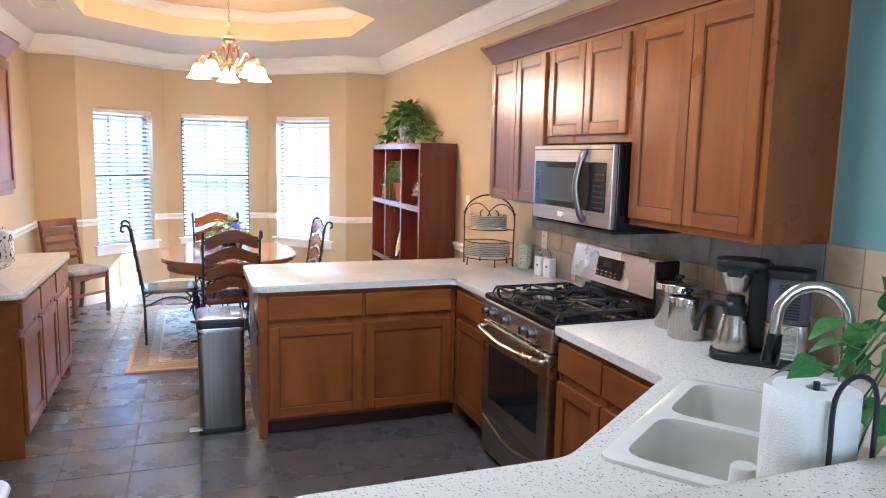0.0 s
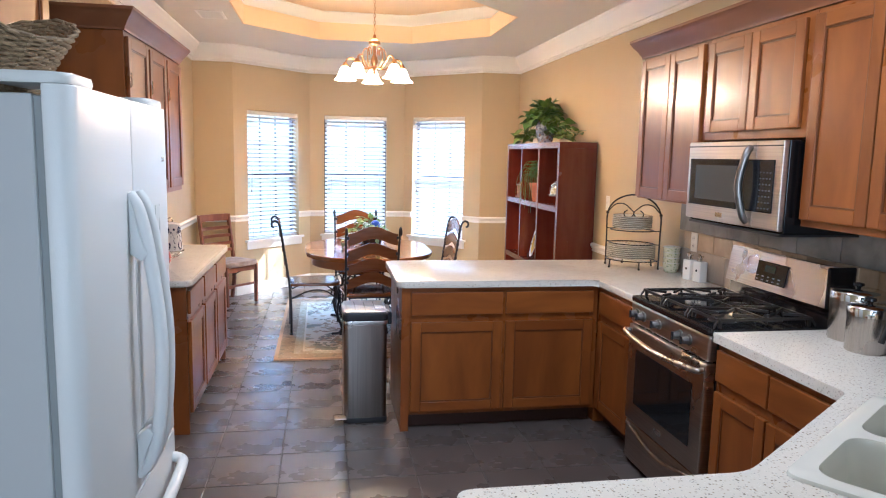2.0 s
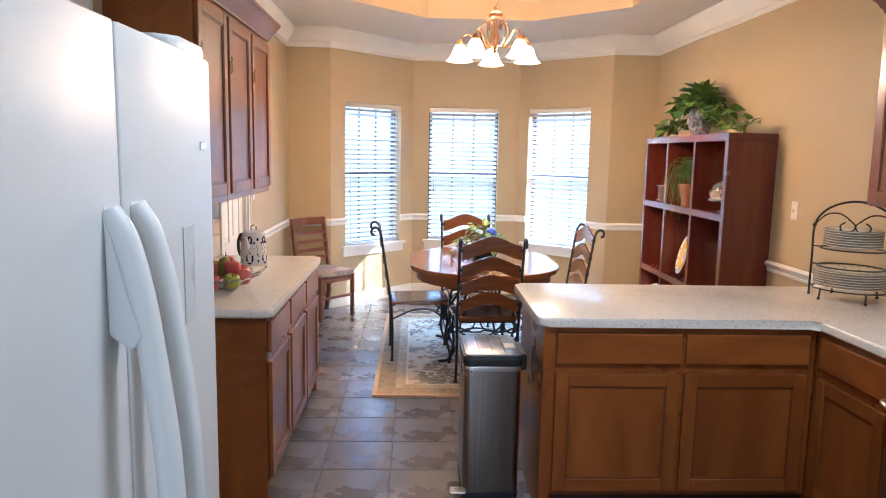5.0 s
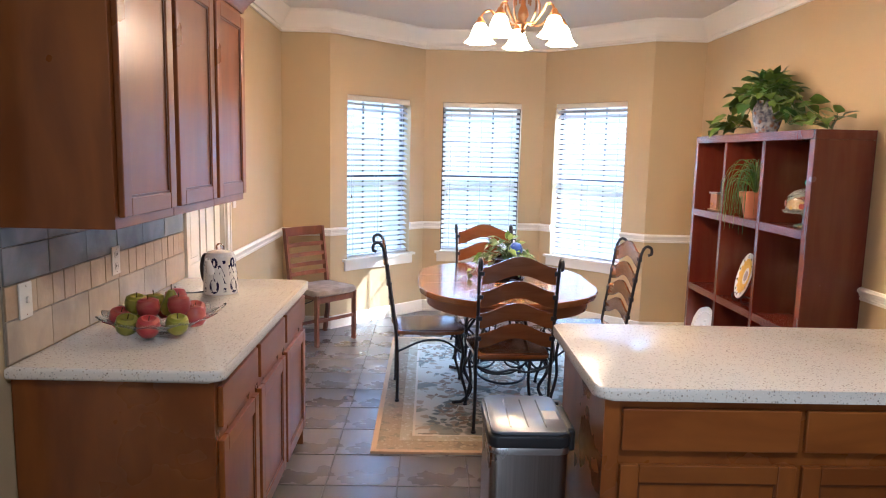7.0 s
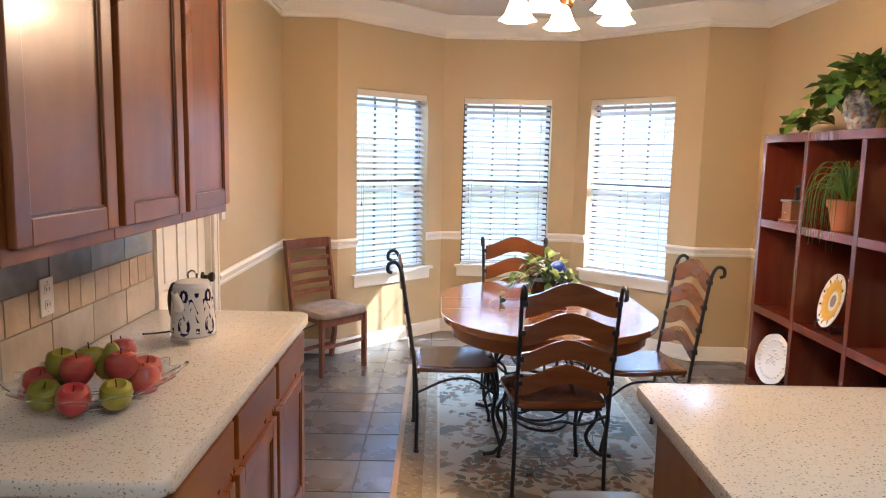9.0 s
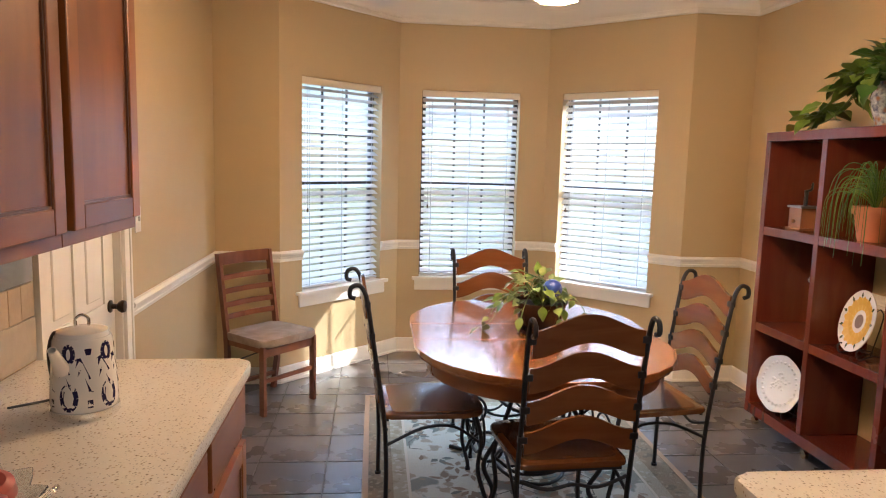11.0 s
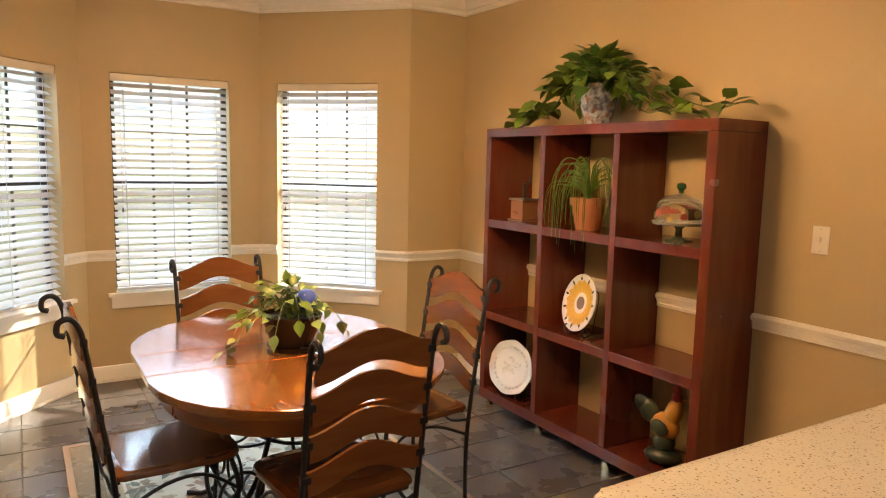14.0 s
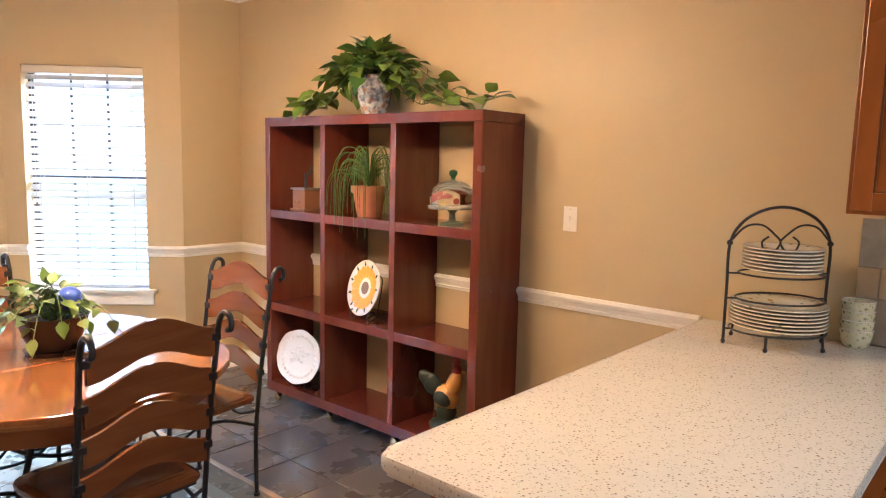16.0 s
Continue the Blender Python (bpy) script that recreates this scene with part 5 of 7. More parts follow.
def vine(owner, pts, r, rng, dens, sizes, material, spread=0.045, per=8, skip=0.1):
    """A stem along points and leaves on short stalks off it."""
    line = smooth_path(pts, per)
    part("stem", tube(pts, (r, r * 0.6), 6, 6), STEM, owner, smooth=True)
    bm = bmesh.new()
    out = []
    total = len(line) - 1
    count = max(1, int(dens))
    for i in range(count):
        t = skip + (1 - skip) * (i + 0.5 * rng.random()) / count
        k = min(total - 1, int(t * total))
        p = line[k]
        d = (line[k + 1] - line[k]).normalized()
        side = Vector((rng.uniform(-1, 1), rng.uniform(-1, 1), rng.uniform(-0.1, 0.9)))
        q = p + side.normalized() * spread * rng.uniform(0.5, 1.2)
        tube([p, (p + q) / 2 + Vector((0, 0, 0.006)), q], r * 0.5, 5, 1, bm)
        dd = side.normalized() * 0.8 + d * 0.5 + Vector((0, 0, -0.35))
        out.append((q, dd, rng.uniform(0.65, 1.15), rng.uniform(-0.7, 0.7)))
    out.append((line[-1], (line[-1] - line[-2]).normalized() + Vector((0, 0, -0.1)), rng.uniform(0.7, 1), 0.2))
    tagged(part("leaf_stalks", bm, STEM, owner), kind="stuff")
    leaf_set(owner, out, sizes, material)


# pothos in a patterned vase on top
rng = random.Random(11)
po = thing("potted_pothos", "bushy trailing pothos in a blue-patterned vase on the cube shelf", "plant", Matrix.Translation((2.46, 7.01, SZ1 + 0.001)))
VASE = mat("blue patterned porcelain", (0.40, 0.42, 0.44), 0.12, grain=((34, 34, 34), (0.07, 0.08, 0.13), 0.95), spots=[(34, 0.2, 0.6, (0.26, 0.13, 0.07))], coat=0.4)
part("vase", lathe([(0, 0), (0.066, 0), (0.07, 0.02), (0.090, 0.09), (0.098, 0.14), (0.088, 0.185), (0.078, 0.20), (0.086, 0.215), (0.074, 0.213), (0.07, 0.19), (0, 0.19)], 28), VASE, po, smooth=True)
part("soil", lathe([(0, 0.196), (0.07, 0.196), (0.07, 0.191), (0, 0.191)], 16), SOIL, po)
for i in range(17):
    a = 2 * math.pi * i / 17 + rng.uniform(-0.15, 0.15)
    reach = rng.uniform(0.12, 0.24)
    cx, cy = math.cos(a) * 0.55, math.sin(a)
    if cx > 0:
        cx *= 0.5
    h = rng.uniform(0.24, 0.34)
    pts = [(0.02 * cx, 0.02 * cy, 0.19), (reach * 0.45 * cx, reach * 0.45 * cy, h), (reach * cx, reach * cy, h - 0.04), (reach * 1.45 * cx, reach * 1.35 * cy, rng.uniform(0.10, 0.26))]
    vine(po, pts, 0.0035, rng, 10, (0.088, 0.040), LEAF if i % 3 else LEAFD)
for i in range(8):
    a = rng.uniform(0, 6.28)
    pts = [(0, 0, 0.19), (0.04 * math.cos(a), 0.05 * math.sin(a), 0.30), (0.06 * math.cos(a), 0.09 * math.sin(a), rng.uniform(0.32, 0.38))]
    vine(po, pts, 0.0035, rng, 7, (0.09, 0.040), LEAFD if i % 2 else LEAF, spread=0.06)
for y, x, zz in ((0.50, -0.04, 0.10), (0.66, 0.03, 0.05), (0.60, -0.10, 0.03), (-0.45, -0.05, 0.05), (-0.62, 0.0, 0.04), (-0.84, 0.02, 0.07)):
    pts = [(0, 0, 0.20), (x * 0.5, y * 0.3, 0.26), (x, y * 0.6, 0.12), (x, y * 0.85, 0.035 + zz * 0.3), (x, y, zz)]
    vine(po, pts, 0.0035, rng, 13, (0.10, 0.043), LEAF, spread=0.04, skip=0.25)

# ponytail plant in terracotta
pp = thing("ponytail_plant", "arching grassy green plant in a terracotta pot on the shelf", "plant", Matrix.Translation((2.42, 7.0, 1.2265)))


def pot(owner, r0, r1, h, material, soil=True):
    part("pot", lathe([(0, 0), (r0, 0), (r1 * 0.96, h * 0.78), (r1 * 1.05, h * 0.78), (r1 * 1.08, h), (r1 * 0.96, h), (r1 * 0.90, h * 0.86), (0, h * 0.86)], 26), material, owner, smooth=True)
    if soil:
        part("soil", lathe([(0, h * 0.88), (r1 * 0.89, h * 0.88), (r1 * 0.89, h * 0.865), (0, h * 0.865)], 16), SOIL, owner)


pot(pp, 0.065, 0.095, 0.17, TERRA)
for i in range(74):
    a = rng.uniform(0, 6.28)
    R = rng.uniform(0.09, 0.30)
    hh = rng.uniform(0.25, 0.41)
    cx, cy = math.cos(a) * (0.75 if math.cos(a) < 0 else 0.35), math.sin(a)
    cy = max(-0.9, min(0.95, cy))
    if abs(R * 1.15 * cy) > 0.235:
        R = 0.235 / (1.15 * abs(cy))
    drop = rng.uniform(0.02, 0.15) if cx > 0 else rng.uniform(-0.13, 0.12)
    pts = [(0, 0, 0.15), (R * 0.3 * cx, R * 0.3 * cy, hh * 0.86), (R * 0.8 * cx, R * 0.8 * cy, hh * 0.93), (R * 1.08 * cx, R * 1.08 * cy, hh * rng.uniform(0.55, 0.75)), (R * 1.15 * cx, R * 1.15 * cy, max(drop, 0.01 if cx > -0.35 else -0.12))]
    part("blade", tube(pts, (0.0030, 0.0010), 4, 5), LEAF if i % 2 else LEAFD, pp)
part("flower_card", prism(rounded([(0.03, 0.02), (0.10, 0.02), (0.10, 0.03), (0.03, 0.03)], 0.003), 0.17, 0.30), mat("yellow card", (0.55, 0.38, 0.12), 0.7), pp)


def plate_bm(r, depth=0.02, oval=1.0, scallop=0.0):
    bm = bmesh.new()
    n = 48
    prof = [(0.0, 0.004), (0.52, 0.004), (0.62, 0.009), (0.92, depth), (1.0, depth + 0.002), (1.0, depth - 0.003), (0.9, depth - 0.006), (0.6, 0.002), (0.5, 0), (0.0, 0)]
    rings = []
    for f, z in prof:
        if f == 0:
            rings.append([bm.verts.new((0, 0, z))])
            continue
        rings.append([bm.verts.new((r * f * oval * (1 + scallop * (f > 0.8) * math.cos(8 * 2 * math.pi * k / n)) * math.cos(2 * math.pi * k / n), r * f * (1 + scallop * (f > 0.8) * math.cos(8 * 2 * math.pi * k / n)) * math.sin(2 * math.pi * k / n), z)) for k in range(n)])
    for a, b in zip(rings, rings[1:]):
        for k in range(n):
            j = (k + 1) % n
            if len(a) == 1:
                bm.faces.new((a[0], b[k], b[j]))
            elif len(b) == 1:
                bm.faces.new((a[k], b[0], a[j]))
            else:
                bm.faces.new((a[k], b[k], b[j], a[j]))
    bmesh.ops.recalc_face_normals(bm, faces=bm.faces[:])
    return bm


def easel(tag_label, x, y, z, w):
    e = thing("plate_easel", tag_label, "plate stand", Matrix.Translation((x, y, z)))
    for s in (-1, 1):
        pts = [(0.12, s * w, 0.003), (0.02, s * w, 0.02), (-0.055, s * w, 0.003), (-0.075, s * w, 0.035), (-0.060, s * w, 0.055), (-0.045, s * w, 0.042)]
        part("scrolled_foot", tube(pts, 0.004, 6, 4), IRON, e, smooth=True)
        part("back_rod", tube([(0.0, s * w, 0.02), (0.075, s * w * 0.5, 0.20), (0.085, 0, 0.24)], 0.003, 6, 3), IRON, e)
    part("cross_rod", tube([(0.03, -w, 0.018), (0.03, w, 0.018)], 0.003, 6, 1), IRON, e)
    return e


# sunflower plate
easel("small black scrolled iron plate easel holding the sunflower plate", 2.42, 7.0, 0.646, 0.07)
sp = thing("sunflower_plate", "round cream plate painted with a yellow sunflower standing on an easel", "plate", Matrix.Translation((2.405, 7.005, 0.823)) @ Matrix.Rotation(radians(-11), 4, "Z") @ Matrix.Rotation(radians(-76), 4, "Y"))
YEL = mat("sunflower yellow glaze", (0.74, 0.50, 0.12), 0.2)
part("plate_body", plate_bm(0.158, 0.018), PORC, sp, smooth=True)
bm = bmesh.new()
for k in range(16):
    a = 2 * math.pi * k / 16
    u, v = math.cos(a), math.sin(a)
    q = [(0.060, 0.007), (0.085, 0.0165), (0.104, 0.0195), (0.122, 0.010), (0.128, 0), (0.122, -0.010), (0.104, -0.0195), (0.085, -0.0165), (0.060, -0.007)]
    f = bm.faces.new([bm.verts.new((u * p - v * t, v * p + u * t, 0.0066 + max(0, (p - 0.083)) * 0.25 + 0.0008)) for p, t in q])
part("painted_petals", bm, mat("deep yellow glaze", (0.68, 0.40, 0.07), 0.2), sp)
part("painted_band", lathe([(0.058, 0.0055), (0.084, 0.0060), (0.100, 0.0106), (0.120, 0.0145), (0.120, 0.013), (0.084, 0.0045), (0.058, 0.0045)], 40), YEL, sp)
part("painted_centre", lathe([(0, 0.0064), (0.036, 0.0064), (0.036, 0.0042), (0, 0.0042)], 24), mat("brown glaze seeds", (0.16, 0.10, 0.07), 0.3, spots=[(160, 0.1, 0.3, (0.45, 0.38, 0.25))]), sp)
part("painted_halo", lathe([(0.036, 0.0052), (0.056, 0.0052), (0.056, 0.0042), (0.036, 0.0042)], 32), mat("white glaze", (0.74, 0.70, 0.60), 0.15), sp)
for k in range(11):
    a = 2 * math.pi * k / 11 + 0.2
    u, v = math.cos(a), math.sin(a)
    bm = bmesh.new()
    q = [(0.118, 0), (0.131, 0.009), (0.150, 0.0), (0.131, -0.009)]
    bm.faces.new([bm.verts.new((u * p - v * t, v * p + u * t, 0.0175 + (p - 0.12) * 0.12)) for p, t in q])
    part("painted_leaf", bm, mat("dark green glaze", (0.07, 0.09, 0.03), 0.25), sp)

# platter
easel("small black scrolled iron easel holding the white oval platter", 2.40, 7.55, BOT + 0.001, 0.09)
pl = thing("oval_platter", "white embossed oval platter leaning on a black iron easel", "plate", Matrix.Translation((2.375, 7.56, BOT + 0.183)) @ Matrix.Rotation(radians(-76), 4, "Y"))
part("platter_body", plate_bm(0.165, 0.02, 1.0, 0.015), PORC, pl, smooth=True).scale = (1.0, 1.28, 1.0)
em = bmesh.new()
for k in range(26):
    a = 2 * math.pi * k / 26
    em2 = bmesh.ops.create_icosphere(em, subdivisions=1, radius=0.011, matrix=Matrix.Translation((0.125 * math.cos(a), 0.160 * math.sin(a), 0.014)))
for k in range(30):
    a, q = rng.uniform(0, 6.28), rng.uniform(0, 0.075)
    bmesh.ops.create_icosphere(em, subdivisions=1, radius=rng.uniform(0.006, 0.013), matrix=Matrix.Translation((q * math.cos(a), q * 1.2 * math.sin(a), 0.003)))
tagged(part("embossed_relief", em, PORC, pl, smooth=True), kind="stuff")

# cake dome
cd = thing("cake_dome", "painted glass cake dome on a footed stand in the shelf", "cake stand", Matrix.Translation((2.45, 6.42, 1.226)))
part("stand_foot", lathe([(0, 0), (0.065, 0), (0.06, 0.008), (0.018, 0.02), (0.014, 0.055), (0.03, 0.072), (0, 0.075)], 24), mat("green tinted glass", (0.35, 0.45, 0.30), 0.08, trans=0.7), cd, smooth=True)
part("stand_plate", lathe([(0, 0.0755), (0.12, 0.078), (0.128, 0.092), (0.122, 0.092), (0.115, 0.084), (0, 0.082)], 32), mat("pale glass plate", (0.7, 0.72, 0.65), 0.06, trans=0.7), cd, smooth=True)
part("dome", lathe([(0.112, 0.0925), (0.112, 0.14), (0.10, 0.18), (0.07, 0.208), (0.02, 0.222), (0, 0.224), (0, 0.221), (0.02, 0.219), (0.068, 0.204), (0.097, 0.178), (0.109, 0.14), (0.109, 0.0925)], 32), GLASS, cd, smooth=True).visible_shadow = False
part("dome_knob", lathe([(0, 0.2245), (0.012, 0.2245), (0.01, 0.235), (0.022, 0.25), (0.02, 0.268), (0, 0.275)], 18), mat("green glass knob", (0.03, 0.10, 0.04), 0.1), cd, smooth=True)
for k in range(11):
    a = 2 * math.pi * k / 11
    part("painted_fruit", lathe([(0, 0), (0.012 + 0.004 * (k % 3), 0.0), (0.012 + 0.004 * (k % 3), 0.0012), (0, 0.0015)], 12), mat("painted red fruit" if k % 2 else "painted gold fruit", (0.30, 0.06, 0.04) if k % 2 else (0.50, 0.34, 0.10), 0.3), cd, smooth=True, m=Matrix.Rotation(a, 4, "Z") @ Matrix.Translation((0.113, 0, 0.108 + 0.024 * ((k * 2) % 3) % 0.035)) @ Matrix.Rotation(radians(90), 4, "Y"))

# rooster figurine: one plain mesh
bm = bmesh.new()


def blob(bm, c, s, rot=0.0, sub=2):
    m = Matrix.Translation(c) @ Matrix.Rotation(rot, 4, "X") @ Matrix.Diagonal((*s, 1))
    bmesh.ops.create_icosphere(bm, subdivisions=sub, radius=1.04, matrix=m)


FIG = [((0, 0.0, 0.035), (0.06, 0.085, 0.035), 0), ((0, 0.0, 0.17), (0.046, 0.065, 0.062), 0.3), ((0, -0.035, 0.235), (0.034, 0.038, 0.075), 0.25), ((0, -0.048, 0.305), (0.020, 0.024, 0.030), 0), ((0, 0.075, 0.225), (0.020, 0.045, 0.055), -0.5), ((0, 0.105, 0.25), (0.016, 0.034, 0.045), -0.9), ((0, -0.045, 0.342), (0.006, 0.020, 0.024), 0), ((0, -0.078, 0.30), (0.006, 0.014, 0.006), 0), ((0, -0.062, 0.275), (0.007, 0.010, 0.020), 0), ((0.0, 0.0, 0.10), (0.038, 0.05, 0.05), 0), ((0.035, -0.06, 0.03), (0.03, 0.035, 0.028), 0), ((-0.035, 0.01, 0.17), (0.02, 0.045, 0.035), 0.5)]
for c, s, r in FIG:
    blob(bm, c, s, r)
me = bpy.data.meshes.new("rooster_figurine")
bm.to_mesh(me)
bm.free()
for mm in (mat("figurine dark green", (0.03, 0.04, 0.025), 0.35), mat("figurine gold", (0.50, 0.24, 0.05), 0.35), mat("figurine red", (0.30, 0.03, 0.02), 0.35)):
    me.materials.append(mm)
slot = [0, 1, 1, 2, 0, 0, 2, 1, 2, 0, 1, 0]
per = len(me.polygons) // len(FIG)
for i, p in enumerate(me.polygons):
    p.material_index, p.use_smooth = slot[min(i // per, 11)], True
rs = tagged(new("rooster_figurine", me), "gold and dark green rooster figurine with a red comb", "figurine")
rs.matrix_basis = Matrix.Translation((2.44, 6.42, BOT + 0.001)) @ Matrix.Rotation(radians(20), 4, "Z") @ Matrix.Scale(1.1, 4)

# ---- table centre plant ----
tp = thing("table_planter", "variegated green vine in a dark brown pot on the oak table", "plant", Matrix.Translation((0.79, 7.05, 0.7625)))
part("saucer", lathe([(0, 0), (0.10, 0), (0.108, 0.018), (0.10, 0.018), (0, 0.008)], 26), mat("dark brown glaze", (0.030, 0.018, 0.014), 0.25), tp, smooth=True)
part("pot", lathe([(0, 0.0185), (0.085, 0.0185), (0.105, 0.07), (0.125, 0.135), (0.135, 0.15), (0.125, 0.15), (0.115, 0.13), (0, 0.13)], 28), MATS["dark brown glaze"], tp, smooth=True)
part("soil", lathe([(0, 0.137), (0.114, 0.137), (0.114, 0.131), (0, 0.131)], 16), SOIL, tp)
LEAFV = mat("variegated leaf", (0.11, 0.20, 0.05), 0.4, grain=((26, 26, 26), (0.27, 0.31, 0.11), 0.8), vary=0.25)
for i in range(14):
    a = 2 * math.pi * i / 14 + rng.uniform(-0.2, 0.2)
    R = rng.uniform(0.12, 0.22)
    c, s = math.cos(a), math.sin(a)
    pts = [(0.03 * c, 0.03 * s, 0.13), (R * 0.5 * c, R * 0.5 * s, rng.uniform(0.18, 0.26)), (R * 0.9 * c, R * 0.9 * s, rng.uniform(0.14, 0.22)), (R * 1.15 * c, R * 1.15 * s, rng.uniform(0.06, 0.17))]
    vine(tp, pts, 0.003, rng, 5, (0.062, 0.024), LEAFV if i % 2 else LEAF, spread=0.03)
for i in range(5):
    pts = [(0, 0, 0.13), (rng.uniform(-0.06, 0.06), rng.uniform(-0.05, 0.05), 0.22), (rng.uniform(-0.10, 0.04), rng.uniform(-0.08, 0.08), 0.28)]
    vine(tp, pts, 0.003, rng, 4, (0.062, 0.024), LEAF, spread=0.03)
vine(tp, [(-0.08, 0, 0.14), (-0.17, 0.02, 0.17), (-0.24, -0.03, 0.06), (-0.31, -0.06, 0.03)], 0.0025, rng, 6, (0.06, 0.022), LEAFV, spread=0.025)
bo2 = thing("blue_wire_ball", "small blue speckled ornament ball on a stake in the table planter", "ornament", Matrix.Translation((0.823, 6.965, 0.984)))
bmm = bmesh.new()
bmesh.ops.create_uvsphere(bmm, u_segments=20, v_segments=12, radius=0.046)
part("ball", bmm, mat("cobalt mosaic", (0.03, 0.07, 0.42), 0.3, spots=[(60, 0.12, 0.30, (0.30, 0.36, 0.62))], bump=0.4), bo2, smooth=True)
part("stake", tube([(0, 0, -0.045), (0, 0.01, -0.095)], 0.004, 6, 1), STEM, bo2)

# ---- chandelier ----
CX, CY = 0.785, 6.73
cl = thing("chandelier", "antique brass five-arm chandelier with lit frosted glass shades", "chandelier", Matrix.Translation((CX, CY, 0)))
part("ceiling_rose", lathe([(0, CZ + TD), (0.065, CZ + TD), (0.06, CZ + TD - 0.02), (0.02, CZ + TD - 0.04), (0, CZ + TD - 0.045)], 20), BRASS, cl, smooth=True)
z = CZ + TD - 0.045
i = 0
while z > 2.675:
    a = [(0.008 * math.cos(t), 0.0, z - 0.018 + 0.018 * math.sin(t)) for t in [2 * math.pi * k / 10 for k in range(11)]]
    if i % 2:
        a = [(0, x, zz) for x, _, zz in a]
    part("chain_link", tube(a, 0.0022, 5, 1), BRASS, cl)
    z -= 0.029
    i += 1
part("top_cap", lathe([(0, 2.672), (0.012, 2.668), (0.016, 2.64), (0.05, 2.615), (0.055, 2.59), (0.03, 2.58), (0, 2.578)], 20), BRASS, cl, smooth=True)
part("centre_stem", lathe([(0, 2.578), (0.012, 2.575), (0.014, 2.50), (0.028, 2.47), (0.034, 2.44), (0.02, 2.41), (0.026, 2.385), (0.012, 2.36), (0.016, 2.345), (0, 2.33)], 20), BRASS, cl, smooth=True)
for k in range(5):
    a = 2 * math.pi * k / 5 + 0.30
    c, s = math.cos(a), math.sin(a)
    prof = [(0.02, 2.40), (0.06, 2.385), (0.10, 2.43), (0.11, 2.50), (0.085, 2.555), (0.05, 2.545), (0.045, 2.50)]
    arm = part("arm", tube([(r * c, r * s, zz) for r, zz in prof], 0.006, 7, 5), BRASS, cl, smooth=True)
    prof2 = [(0.02, 2.395), (0.10, 2.385), (0.16, 2.43), (0.20, 2.475), (0.245, 2.465), (0.265, 2.43)]
    part("lower_arm", tube([(r * c, r * s, zz) for r, zz in prof2], 0.007, 7, 5), BRASS, cl, smooth=True)
    x, y = 0.265 * c, 0.265 * s
    part("shade_cap", lathe([(0, 2.445), (0.014, 2.44), (0.02, 2.425), (0.034, 2.405), (0.03, 2.40), (0, 2.402)], 16, x, y), BRASS, cl, smooth=True)
    n = 30
    bm = bmesh.new()
    rings = []
    for r, zz, w in ((0.028, 2.400, 0), (0.040, 2.385, 0), (0.052, 2.355, 0), (0.062, 2.325, 0.01), (0.078, 2.298, 0.06), (0.090, 2.285, 0.10), (0.087, 2.285, 0.10), (0.074, 2.300, 0.06), (0.058, 2.327, 0.01), (0.048, 2.355, 0), (0.036, 2.383, 0)):
        rings.append([bm.verts.new((x + r * math.cos(2 * math.pi * q / n) * (1 + w * math.cos(6 * 2 * math.pi * q / n)), y + r * math.sin(2 * math.pi * q / n) * (1 + w * math.cos(6 * 2 * math.pi * q / n)), zz)) for q in range(n)])
    for p, q2 in zip(rings, rings[1:]):
        for q in range(n):
            bm.faces.new((p[q], q2[q], q2[(q + 1) % n], p[(q + 1) % n]))
    part("shade", bm, GLOW, cl, "lit frosted bell shade", True)
    part("bulb", lathe([(0, 2.38), (0.012, 2.375), (0.024, 2.345), (0.024, 2.325), (0.014, 2.305), (0, 2.30)], 14, x, y), mat("bright bulb", (1, 0.9, 0.7), 0.3, emit=((1.0, 0.80, 0.50), 40.0)), cl, smooth=True)
    lamp("chandelier_light", "POINT", Matrix.Translation((CX + x, CY + y, 2.27)), CHAND, (1.0, 0.60, 0.32), 0.035)
# Added point lamp with no bulb of its own, warms the ceiling tray.
lamp("chandelier_uplight", "POINT", Matrix.Translation((CX, CY, 2.72)), TRAY_FILL, (1.0, 0.55, 0.20), 0.10)

# ---- plate rack, cups, shakers ----
pr = thing("plate_rack", "arched two-tier black iron plate rack with scrolls on the worktop", "plate rack", Matrix.Translation((2.405, 4.86, 0.9155)) @ Matrix.Rotation(radians(-45), 4, "Z"))
HW = 0.185
part("arch_frame", tube([(-HW, 0, 0.0), (-HW, 0, 0.20), (-HW, 0, 0.355), (-HW * 0.80, 0, 0.43), (-HW * 0.42, 0, 0.475), (0, 0, 0.49), (HW * 0.42, 0, 0.475), (HW * 0.80, 0, 0.43), (HW, 0, 0.355), (HW, 0, 0.20), (HW, 0, 0.0)], 0.0055, 8, 6), IRON, pr, smooth=True)
for s in (-1, 1):
    part("scroll", tube([(s * HW * 0.97, 0, 0.372), (s * 0.13, 0, 0.42), (s * 0.07, 0, 0.425), (s * 0.02, 0, 0.39), (0, 0, 0.365), (s * 0.02, 0, 0.335), (s * 0.055, 0, 0.335), (s * 0.068, 0, 0.365), (s * 0.045, 0, 0.385)], 0.0038, 7, 5), IRON, pr, smooth=True)
    bmx = bmesh.new()
    bmesh.ops.create_icosphere(bmx, subdivisions=2, radius=0.011, matrix=Matrix.Translation((s * HW, 0, 0.362)))
    part("collar_bead", bmx, IRON, pr, smooth=True)
